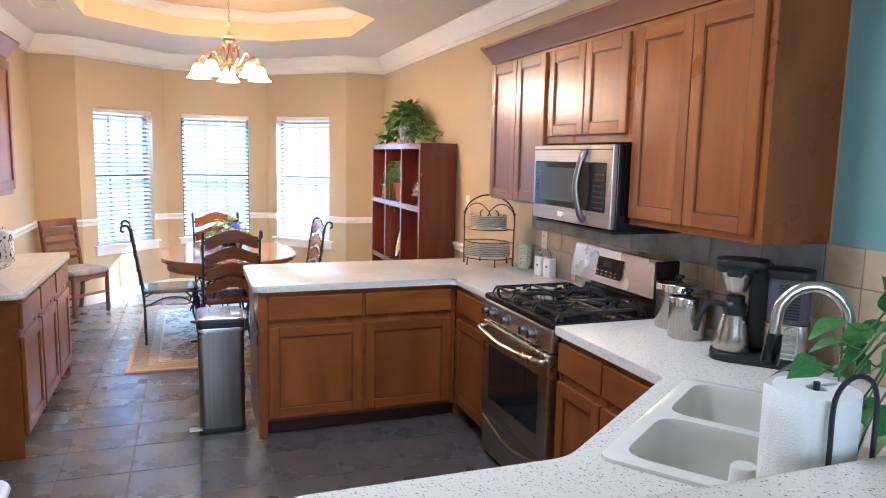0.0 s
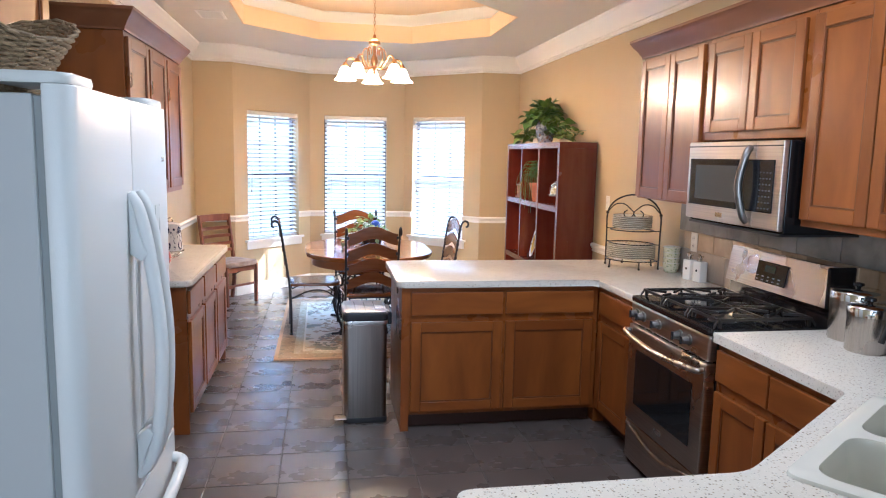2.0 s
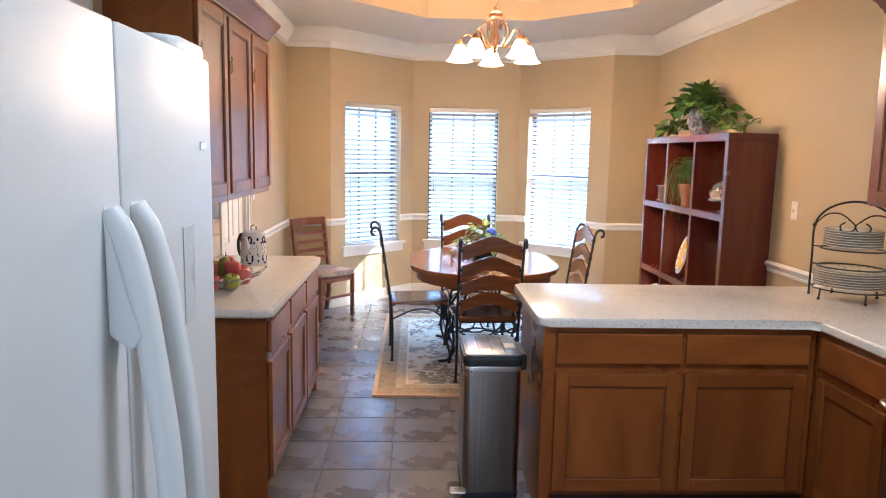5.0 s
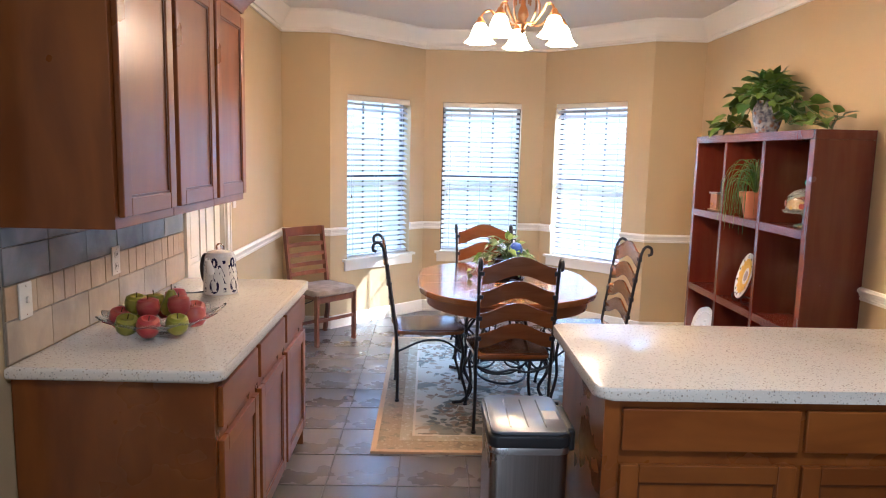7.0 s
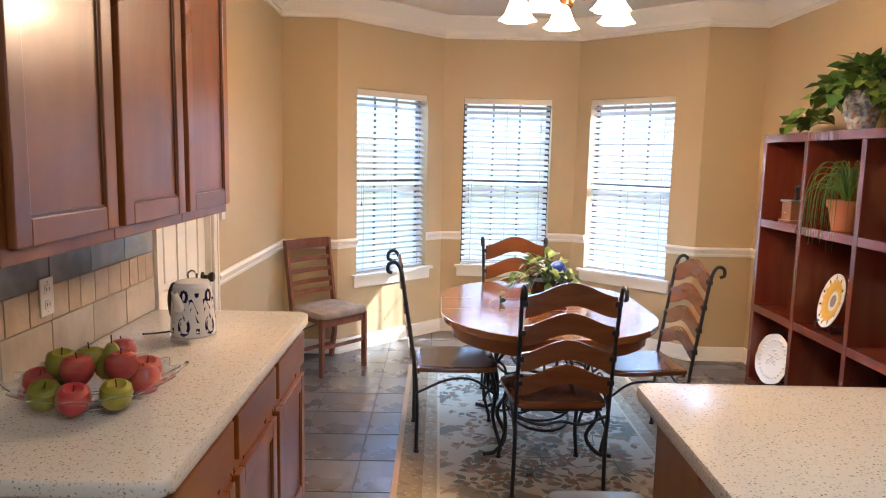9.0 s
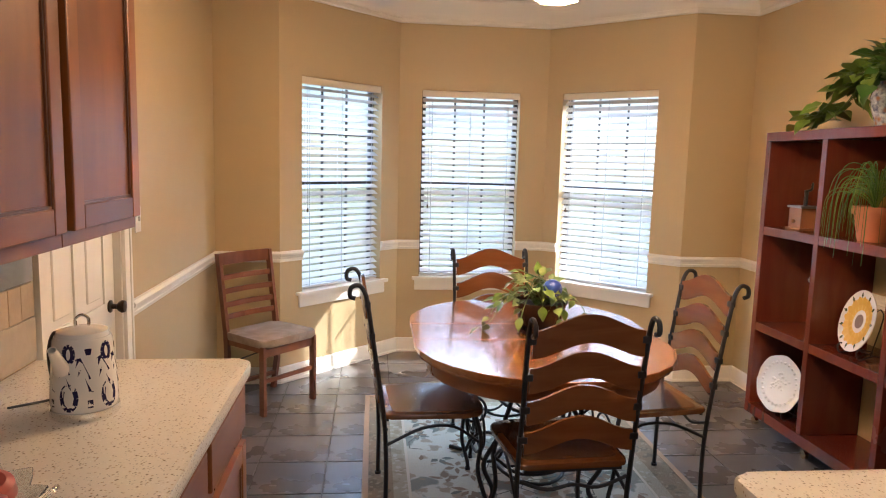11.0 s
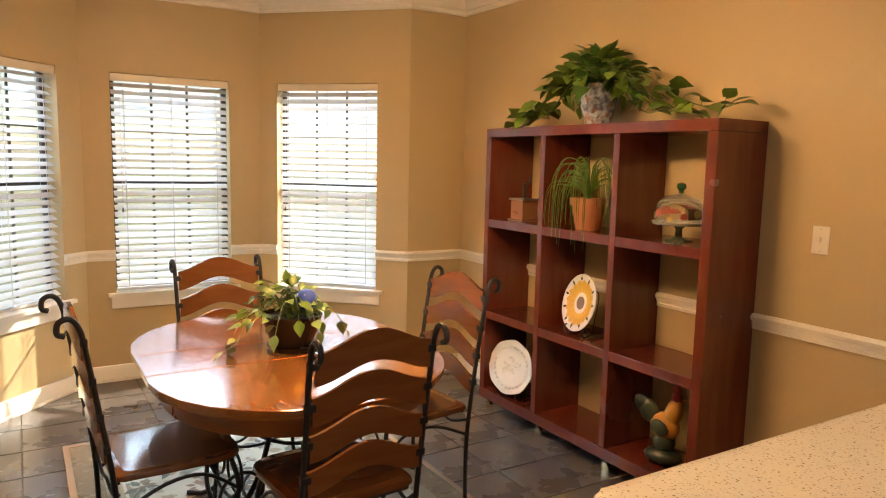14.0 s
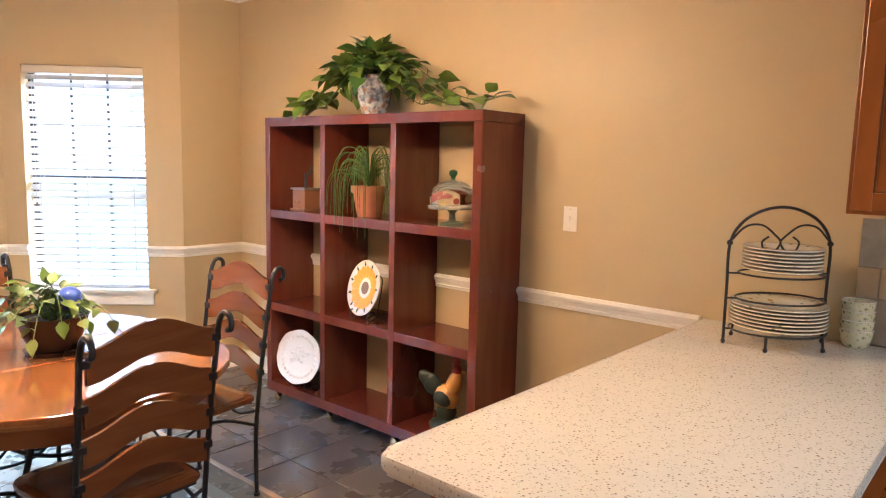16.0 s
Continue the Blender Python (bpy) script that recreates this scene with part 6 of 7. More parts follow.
for zr, rr_, offy in ((0.255, 0.145, -0.02), (0.165, 0.15, -0.02), (0.055, 0.165, -0.02)):
    part("tier_ring", tube([(rr_ * math.cos(t) * 1.0, offy + rr_ * 0.82 * math.sin(t), zr) for t in [2 * math.pi * k / 32 for k in range(33)]], 0.0038, 7, 1), IRON, pr, smooth=True)
    part("cross_bar", tube([(-HW, 0, zr), (-rr_ * 0.98, offy * 0.5, zr)], 0.0035, 6, 1), IRON, pr)
    part("cross_bar", tube([(HW, 0, zr), (rr_ * 0.98, offy * 0.5, zr)], 0.0035, 6, 1), IRON, pr)
for x, y in ((-0.10, -0.13), (0.10, -0.13), (-0.10, 0.10), (0.10, 0.10)):
    part("leg", tube([(x, y, 0.055), (x * 1.03, y * 1.05, 0.008)], 0.0045, 6, 1), IRON, pr)
for x, y in ((-0.103, -0.1365), (0.103, -0.1365), (-0.103, 0.105), (0.103, 0.105), (-HW, 0), (HW, 0)):
    bmx = bmesh.new()
    bmesh.ops.create_icosphere(bmx, subdivisions=1, radius=0.009, matrix=Matrix.Translation((x, y, 0.009)))
    part("ball_foot", bmx, IRON, pr, smooth=True)
PLATEM = mat("patterned plate glaze", (0.66, 0.61, 0.50), 0.15, spots=[(26, 0.15, 0.34, (0.42, 0.30, 0.08)), (38, 0.12, 0.3, (0.10, 0.14, 0.08))])
PM = pr.matrix_basis
for n_, z0, r in ((7, 0.0605, 0.16), (7, 0.260, 0.13)):
    base = None
    for k in range(n_):
        m = PM @ Matrix.Translation((0, -0.02, z0 + 0.0125 * k)) @ Matrix.Rotation(rng.uniform(0, 6), 4, "Z")
        if base is None:
            base = thing("dinner_plate" if r > 0.15 else "salad_plate", "cream rimmed patterned plate in a stack on the iron rack", "plate", m, "plates stacked on the rack")
            part("plate_body", plate_bm(r, 0.016, 1.0, 0.0 if r > 0.15 else 0.012), PLATEM, base, smooth=True)
            part("plate_rim", lathe([(r * 0.995, 0.0165), (r * 1.006, 0.0175), (r * 1.004, 0.0195), (r * 0.99, 0.0195)], 48), mat("brown rim glaze", (0.20, 0.14, 0.07), 0.3), base, "thin brown rim", True)
        else:
            copy_thing(base, m)

CUPM = mat("green patterned cup glaze", (0.60, 0.57, 0.40), 0.2, spots=[(60, 0.15, 0.45, (0.10, 0.16, 0.08)), (85, 0.12, 0.40, (0.28, 0.33, 0.12))])
cup0 = None
for k in range(4):
    m = Matrix.Translation((2.575, 4.63, 0.9155 + 0.034 * k))
    if cup0 is None:
        cup0 = thing("patterned_bowl", "small green patterned bowl in a stack of four on the worktop", "bowl", m, "stacked green bowls")
        part("bowl_body", lathe([(0, 0), (0.034, 0), (0.04, 0.006), (0.050, 0.03), (0.055, 0.062), (0.052, 0.062), (0.047, 0.032), (0.036, 0.010), (0, 0.008)], 26), CUPM, cup0, smooth=True)
        part("bowl_rim", lathe([(0.0535, 0.0622), (0.056, 0.064), (0.0535, 0.066), (0.051, 0.064)], 26), PORC, cup0, "white rim", True)
    else:
        copy_thing(cup0, m)
for k, (x, y) in enumerate(((2.555, 4.36), (2.575, 4.275))):
    s = thing("square_dispenser", "square white ceramic dispenser with a dark round mark and metal top", "dispenser", Matrix.Translation((x, y, 0.9155)) @ Matrix.Rotation(radians(12), 4, "Z"), "pair of white dispensers")
    part("body", box(-0.028, 0.028, -0.032, 0.032, 0, 0.125, 0.006), PORC, s)
    part("neck", lathe([(0, 0.1255), (0.012, 0.1255), (0.012, 0.145), (0.02, 0.15), (0.018, 0.158), (0, 0.16)], 14), CHROME, s, smooth=True)
    part("spout", tube([(0, 0, 0.158), (-0.01, 0, 0.168), (-0.025, 0, 0.165)], 0.003, 6, 3), CHROME, s)
    part("round_mark", lathe([(0, 0), (0.008, 0), (0.008, 0.0012), (0, 0.0012)], 14), BLACKM, s, m=Matrix.Translation((-0.028, 0, 0.07)) @ Matrix.Rotation(radians(-90), 4, "Y"))

# ---- canisters and coffee maker ----
for x, y, r, h in ((2.515, 2.955, 0.100, 0.205), (2.425, 2.785, 0.076, 0.178)):
    c = thing("canister", "brushed steel lidded canister with a small knob on the worktop", "canister", Matrix.Translation((x, y, 0.9155)), "steel canisters")
    part("body", lathe([(0, 0), (r * 0.97, 0), (r, 0.005), (r, h - 0.012), (0, h - 0.012)], 36), MATS["vertical brushed steel"], c, smooth=True)
    ld = part("lid", lathe([(r * 1.02, h - 0.035), (r * 1.03, h - 0.005), (r * 1.0, h), (r * 0.9, h + 0.006), (0, h + 0.008), (0, h - 0.011), (r * 1.005, h - 0.012), (r * 1.005, h - 0.035)], 36), CHROME, c, smooth=True)
    part("knob", lathe([(0, h + 0.0085), (0.009, h + 0.0085), (0.009, h + 0.016), (0.022, h + 0.022), (0.02, h + 0.032), (0, h + 0.036)], 18), BLACK, ld, smooth=True)

cm = thing("coffee_maker", "black and steel drip coffee maker with a thermal carafe", "coffee maker", Matrix.Translation((2.455, 2.415, 0.9155)) @ Matrix.Rotation(radians(132), 4, "Z"))
# local x runs from tower to carafe along the wall, y points to the front
part("base", prism(rounded([(-0.175, -0.09), (0.17, -0.09), (0.17, 0.09), (-0.175, 0.09)], 0.07, 6), 0, 0.03, 0.005), BLACKM, cm, smooth=True)
tw = part("tower", prism(rounded([(-0.17, -0.08), (-0.015, -0.08), (-0.015, 0.075), (-0.17, 0.075)], 0.05, 6), 0.0305, 0.165, 0.004), MATS["vertical brushed steel"], cm, "brushed steel tower", True)
part("water_tank", prism(rounded([(-0.165, -0.078), (-0.02, -0.078), (-0.02, 0.068), (-0.165, 0.068)], 0.05, 6), 0.166, 0.33, 0.004), mat("smoky tank plastic", (0.10, 0.10, 0.13), 0.15), cm, "smoky ribbed water tank", True)
for i in range(12):
    part("tank_rib", box(-0.13, -0.06, 0.0685, 0.0705, 0.185 + i * 0.011, 0.190 + i * 0.011), BLACKM, cm)
part("tank_lid", prism(rounded([(-0.175, -0.085), (-0.012, -0.085), (-0.012, 0.078), (-0.175, 0.078)], 0.05, 6), 0.331, 0.362, 0.006), BLACKM, cm, smooth=True)
part("spine", box(-0.03, 0.05, -0.088, -0.045, 0.031, 0.372, 0.01), BLACKM, cm)
part("brew_arm", prism(rounded([(-0.02, -0.085), (0.165, -0.085), (0.165, 0.07), (-0.02, 0.07)], 0.045, 6), 0.358, 0.385, 0.006), BLACKM, cm, smooth=True)
bk2 = part("filter_basket", lathe([(0.03, 0.262), (0.036, 0.262), (0.068, 0.352), (0.072, 0.357), (0.03, 0.357)], 28, 0.09, 0.0), MATS["vertical brushed steel"], cm, "steel cone filter basket", True)
part("basket_band", lathe([(0.07, 0.335), (0.076, 0.337), (0.076, 0.3575), (0.07, 0.3575)], 28, 0.09, 0.0), BLACKM, bk2, smooth=True)
part("basket_grip", box(0.06, 0.12, 0.068, 0.10, 0.325, 0.352, 0.01), BLACKM, bk2)
crf = part("carafe", lathe([(0, 0.031), (0.070, 0.031), (0.072, 0.036), (0.060, 0.10), (0.044, 0.165), (0.042, 0.17), (0, 0.17)], 32, 0.09, 0.0), MATS["vertical brushed steel"], cm, "tapered steel thermal carafe", True)
part("carafe_collar", lathe([(0.043, 0.1705), (0.046, 0.20), (0.042, 0.212), (0.034, 0.22), (0.034, 0.24), (0.028, 0.245), (0, 0.245)], 28, 0.09, 0.0), BLACKM, crf, smooth=True)
part("carafe_handle", tube([(0.125, 0.018, 0.205), (0.17, 0.03, 0.212), (0.20, 0.045, 0.185), (0.222, 0.055, 0.10)], 0.011, 8, 5), BLACKM, crf, smooth=True)
pa = part("button_panel", box(-0.135, -0.065, 0.0755, 0.082, 0.035, 0.16, 0.004), CHROME, cm)
for i in range(5):
    part("button", box(-0.128, -0.072, 0.0825, 0.086, 0.045 + i * 0.018, 0.057 + i * 0.018, 0.002), mat("grey button", (0.35, 0.35, 0.35), 0.4), pa)
part("dial", lathe([(0, 0), (0.014, 0), (0.012, 0.012), (0, 0.013)], 18), CHROME, pa, smooth=True, m=Matrix.Translation((-0.10, 0.082, 0.145)) @ Matrix.Rotation(radians(-90), 4, "X"))
part("power_cord", tube([(-0.15, -0.09, 0.02), (-0.22, -0.10, 0.006), (-0.24, 0.02, 0.005), (-0.20, 0.06, 0.005)], 0.004, 6, 5), BLACKM, cm, smooth=True)

# ---- faucet, cup, towel roll, plant by the sink ----
fa = thing("kitchen_faucet", "brushed steel gooseneck faucet with dark spray head behind the sink", "faucet", Matrix.Translation((2.06, 1.72, 0.9155)) @ Matrix.Rotation(radians(143), 4, "Z"))
part("base_flange", lathe([(0, 0), (0.032, 0), (0.030, 0.008), (0.02, 0.02), (0.018, 0.05), (0, 0.05)], 24), CHROME, fa, smooth=True)
arc = [(0, 0, 0.045), (0, 0, 0.18), (0, 0, 0.31)] + [(0.088 - 0.088 * math.cos(t), 0, 0.325 + 0.100 * math.sin(t)) for t in [math.pi * k / 10 for k in range(1, 10)]] + [(0.178, 0, 0.29)]
part("gooseneck", tube(arc, 0.0155, 14, 4), mat("satin faucet steel", (0.62, 0.58, 0.54), 0.22, 1.0), fa, smooth=True)
part("spray_head", lathe([(0, 0), (0.021, 0), (0.024, 0.008), (0.021, 0.06), (0.0185, 0.085), (0, 0.085)], 20), BLACK, fa, "dark spray head", True, Matrix.Translation((0.184, 0, 0.205)) @ Matrix.Rotation(radians(-6), 4, "Y"))
part("lever", tube([(0, 0.02, 0.055), (0, 0.05, 0.075), (0, 0.10, 0.12)], (0.009, 0.006), 8, 4), CHROME, fa, smooth=True)

cupx, cupy = sk(0.30, 0.44)
tc_ = thing("plastic_cup", "upturned ivory plastic cup standing in the sink bowl", "cup", Matrix.Translation((*sk(0.27, 0.30), 0.762)))
part("cup_body", lathe([(0.040, 0), (0.043, 0.004), (0.034, 0.115), (0.030, 0.12), (0, 0.12), (0, 0.117), (0.029, 0.117), (0.039, 0.004)], 26), PLASTICW, tc_, smooth=True)

th = thing("paper_towel_holder", "black wire paper towel holder on the worktop beside the sink", "towel holder", Matrix.Translation((1.715, 1.505, 0.9155)))
part("base_ring", tube([(0.10 * math.cos(t), 0.10 * math.sin(t), 0.005) for t in [2 * math.pi * k / 28 for k in range(29)]], 0.005, 6, 1), BLACKM, th, smooth=True)
part("centre_rod", tube([(0, 0, 0.0), (0, 0, 0.15), (0, 0, 0.275)], 0.007, 8, 1), BLACKM, th)
part("side_arm", tube([(-0.055, -0.092, 0.004), (-0.055, -0.092, 0.16), (-0.053, -0.092, 0.27), (-0.02, -0.098, 0.315), (0.025, -0.104, 0.31), (0.055, -0.10, 0.26), (0.058, -0.10, 0.15), (0.058, -0.10, 0.005)], 0.0055, 8, 5), BLACKM, th, smooth=True)
PAPER = mat("paper towel", (0.80, 0.79, 0.76), 0.95, bump=0.8, bump_scale=220)
tr = thing("paper_towel_roll", "white quilted paper towel roll on the black wire holder", "paper towel", Matrix.Translation((1.715, 1.505, 0.9265)))
spir = []
for k in range(64):
    t = 2 * math.pi * k / 64
    spir.append(((0.088 + 0.0015 * math.sin(9 * t)) * math.cos(t), (0.088 + 0.0015 * math.cos(7 * t)) * math.sin(t)))
part("roll_body", flat_with_hole(spir, [(0.022 * math.cos(2 * math.pi * k / 20), 0.022 * math.sin(2 * math.pi * k / 20)) for k in range(20)], 0.0, 0.25), PAPER, tr, smooth=True)
fl_ = bmesh.new()
rows = []
for k in range(8):
    a = radians(150 + 10 * k)
    rows.append([(Vector((0.0905 * math.cos(a) - 0.006 * (1 if k == 0 else 0), 0.0905 * math.sin(a) + 0.018 * (k == 0), z + 0.002 * math.sin(3 * z * 40)))) for z in (0.0, 0.06, 0.12, 0.18, 0.252)])
rows = [[fl_.verts.new(p) for p in r] for r in rows]
for a, b in zip(rows, rows[1:]):
    for q in range(4):
        fl_.faces.new((a[q], a[q + 1], b[q + 1], b[q]))
part("loose_sheet", fl_, PAPER, tr, smooth=True).modifiers.new("t", "SOLIDIFY").thickness = 0.001

spn = thing("sink_pothos", "large-leaved green pothos in a terracotta pot by the sink", "plant", Matrix.Translation((2.16, 1.545, 0.9155)))
part("plant_stand", lathe([(0, 0), (0.07, 0), (0.065, 0.012), (0.06, 0.10), (0.075, 0.115), (0, 0.115)], 22), PORC, spn, "white pedestal stand", True)
pm = Matrix.Translation((0, 0, 0.1155))
part("pot", lathe([(0, 0), (0.06, 0), (0.082, 0.11), (0.09, 0.11), (0.093, 0.145), (0.083, 0.145), (0.076, 0.125), (0, 0.125)], 26), TERRA, spn, smooth=True, m=pm)
part("soil", lathe([(0, 0.13), (0.075, 0.13), (0.075, 0.126), (0, 0.126)], 16), SOIL, spn, m=pm)
rg2 = random.Random(4)
LEAFB = mat("big pothos leaf", (0.05, 0.14, 0.035), 0.30, grain=((9, 9, 9), (0.11, 0.24, 0.06), 0.6), vary=0.2, coat=0.2)
tips = [(-0.33, 0.01, 0.27), (-0.30, 0.05, 0.20), (-0.24, 0.10, 0.23), (-0.30, -0.02, 0.12), (-0.20, -0.06, 0.16), (-0.13, -0.02, 0.40), (-0.07, 0.02, 0.50), (-0.20, 0.08, 0.34), (-0.05, -0.12, 0.22), (0.05, -0.14, 0.33), (0.10, 0.02, 0.42), (-0.12, -0.10, 0.06), (-0.02, 0.12, 0.30), (0.14, 0.10, 0.25), (-0.24, -0.02, 0.03), (-0.35, 0.06, 0.13), (-0.26, 0.02, 0.31), (-0.16, 0.05, 0.25), (-0.17, -0.04, 0.29), (-0.09, 0.06, 0.36), (-0.12, -0.08, 0.20), (-0.28, 0.0, 0.18), (-0.10, 0.0, 0.10)]
for i, (x, y, z) in enumerate(tips):
    x, z = x * 1.2, z + 0.03
    pts = [(0, 0, 0.245), (x * 0.35, y * 0.35, 0.245 + (z - 0.1) * 0.5 + 0.06), (x * 0.75, y * 0.75, max(z, 0.2) * 0.95), (x, y, z)]
    part("stem", tube(pts, 0.0028, 6, 5), STEM, spn, smooth=True)
    leaf_set(spn, [((x, y, z), (x * 0.9 + rg2.uniform(-0.05, 0.05), y + rg2.uniform(-0.1, 0.1), -0.06 + (0.25 if z > 0.38 else 0)), rg2.uniform(0.65, 1.1), rg2.uniform(-0.9, 0.9)), ((x * 0.75, y * 0.75, max(z, 0.2) * 0.95), (x * 0.5, y + rg2.uniform(-0.2, 0.2), -0.05), rg2.uniform(0.45, 0.75), rg2.uniform(-0.9, 0.9))], (0.112, 0.042), LEAFB)

# ---- fruit bowl and kettle ----
fb = thing("glass_fruit_bowl", "shallow clear ribbed glass bowl on the worktop", "bowl", Matrix.Translation((-0.755, 4.94, 0.9155)) @ Matrix.Scale(0.95, 4))
bm = bmesh.new()
n = 56
prof = [(0.0, 0.006), (0.075, 0.008), (0.13, 0.035), (0.18, 0.06), (0.215, 0.075), (0.213, 0.079), (0.178, 0.066), (0.125, 0.042), (0.07, 0.014), (0.0, 0.012)]
rings = []
for r, z in prof:
    if r == 0:
        rings.append([bm.verts.new((0, 0, z))])
    else:
        rings.append([bm.verts.new((r * (1 + 0.055 * (r > 0.1) * math.cos(14 * 2 * math.pi * k / n)) * math.cos(2 * math.pi * k / n), r * (1 + 0.055 * (r > 0.1) * math.cos(14 * 2 * math.pi * k / n)) * math.sin(2 * math.pi * k / n), z + 0.006 * (r > 0.15) * math.cos(14 * 2 * math.pi * k / n))) for k in range(n)])
for a, b in zip(rings, rings[1:]):
    for k in range(n):
        j = (k + 1) % n
        if len(a) == 1:
            bm.faces.new((a[0], b[k], b[j]))
        elif len(b) == 1:
            bm.faces.new((a[k], b[0], a[j]))
        else:
            bm.faces.new((a[k], b[k], b[j], a[j]))
bmesh.ops.recalc_face_normals(bm, faces=bm.faces[:])
part("bowl_body", bm, mat("clear ribbed glass", (0.93, 0.95, 0.93), 0.05, trans=0.92), fb, smooth=True).visible_shadow = False
part("foot_ring", lathe([(0.06, 0), (0.07, 0), (0.07, 0.0085), (0.06, 0.0085)], 30), GLASS, fb)
for s in (1,):
    part("curled_handle", tube([(0.205, 0.03, 0.08), (0.235, 0.05, 0.10), (0.25, 0.02, 0.115), (0.235, -0.01, 0.10), (0.21, -0.02, 0.08)], 0.005, 8, 5), GLASS, fb, smooth=True)
RED = mat("red apple skin", (0.38, 0.040, 0.045), 0.38, grain=((14, 14, 30), (0.46, 0.15, 0.09), 0.6), coat=0.1, vary=0.2)
GRN = mat("green pear skin", (0.24, 0.24, 0.025), 0.35, grain=((20, 20, 20), (0.36, 0.31, 0.05), 0.6), coat=0.2, vary=0.15)
APPLE = [(0, 0.060), (0.010, 0.066), (0.022, 0.069), (0.034, 0.062), (0.0385, 0.042), (0.034, 0.018), (0.022, 0.004), (0.010, 0.002), (0, 0.005)]
PEAR = [(0, 0.096), (0.010, 0.094), (0.017, 0.082), (0.021, 0.066), (0.031, 0.046), (0.036, 0.030), (0.030, 0.010), (0.015, 0.001), (0, 0.003)]
FRUIT = [(-0.13, -0.03, 0.045, 1, 0), (-0.07, -0.10, 0.040, 0, 0), (0.03, -0.12, 0.042, 1, 0), (0.12, -0.07, 0.045, 0, 0), (0.14, 0.03, 0.050, 0, 0), (0.06, 0.12, 0.045, 0, 0), (-0.05, 0.13, 0.045, 1, 0), (-0.13, 0.07, 0.048, 0, 0),
         (-0.045, -0.02, 0.075, 0, 0), (0.045, 0.01, 0.070, 2, 0), (0.0, 0.07, 0.075, 1, 0), (0.085, 0.06, 0.085, 0, 0), (-0.075, 0.05, 0.085, 1, 0), (0.06, -0.055, 0.08, 0, 0)]
rot0 = Matrix.Rotation(radians(35), 4, "Z")
for i, (x, y, z, kind, _) in enumerate(FRUIT):
    m = fb.matrix_basis @ rot0 @ Matrix.Translation((x, y, (z - 0.022) if z < 0.06 else z - 0.008)) @ Matrix.Rotation(rng.uniform(-0.5, 0.5), 4, "X") @ Matrix.Rotation(rng.uniform(0, 6), 4, "Z") @ Matrix.Scale(1.13, 4)
    nm = "apple" if kind == 0 else "pear"
    f = thing(nm, ("shiny red apple" if kind == 0 else "ripe green pear") + " piled with other fruit in the glass bowl", "fruit", m, "fruit in the glass bowl")
    part("fruit_body", lathe(APPLE if kind == 0 else (PEAR if kind == 2 else [(r * 0.98, z2 * 0.95) for r, z2 in APPLE]), 22), RED if kind == 0 else GRN, f, smooth=True)
    part("stalk", tube([(0, 0, 0.055 if kind != 2 else 0.093), (0.003, 0, 0.08 if kind != 2 else 0.118)], 0.0016, 5, 1), mat("fruit stalk", (0.07, 0.04, 0.02), 0.8), f)

kt = thing("electric_kettle", "white and navy ikat-patterned electric kettle with a steel base ring", "kettle", Matrix.Translation((-0.725, 5.60, 0.9155)) @ Matrix.Rotation(radians(20), 4, "Z"))
part("base_ring", lathe([(0, 0), (0.078, 0), (0.08, 0.004), (0.08, 0.022), (0, 0.022)], 36), CHROME, kt, smooth=True)
kb_ = part("body", lathe([(0, 0.0225), (0.075, 0.0225), (0.078, 0.04), (0.074, 0.12), (0.068, 0.19), (0.064, 0.20), (0, 0.20)], 40), PORC, kt, smooth=True)
klid = part("lid", lathe([(0, 0.2005), (0.062, 0.2005), (0.058, 0.212), (0.02, 0.222), (0, 0.223)], 32), PORC, kt, smooth=True)
part("lid_loop", tube([(-0.014, 0, 0.221), (-0.014, 0, 0.24), (0, 0, 0.25), (0.014, 0, 0.24), (0.014, 0, 0.221)], 0.004, 7, 5), CHROME, klid, smooth=True)
part("spout", lathe([(0.017, 0), (0.013, 0.03), (0.008, 0.085), (0.010, 0.085), (0.016, 0.03), (0.020, 0)], 16), PORC, kt, smooth=True, m=Matrix.Translation((-0.045, -0.055, 0.13)) @ Matrix.Rotation(radians(40), 4, "X") @ Matrix.Rotation(radians(-10), 4, "Y"))
part("handle", tube([(-0.044, 0.052, 0.19), (-0.066, 0.08, 0.185), (-0.078, 0.095, 0.13), (-0.070, 0.083, 0.07), (-0.050, 0.058, 0.055)], 0.009, 10, 5), BLACKM, kt, smooth=True)
NAVY = mat("navy glaze", (0.02, 0.018, 0.06), 0.2)


def wrap(bm, pts, w, ang0):
    """A painted line on the kettle's side: points (angle, height)."""
    line = []
    for a, z in pts:
        r = 0.0765 - max(0, z - 0.05) * 0.062 + 0.0006
        line.append(Vector((r * math.cos(a + ang0), r * math.sin(a + ang0), z)))
    for p, q in zip(line, line[1:]):
        d = (q - p).normalized()
        nrm = Vector((p.x, p.y, 0)).normalized()
        s = d.cross(nrm) * w / 2
        nn = nrm * 0.0006
        bm.faces.new([bm.verts.new(v + nn) for v in (p - s, q - s, q + s, p + s)])


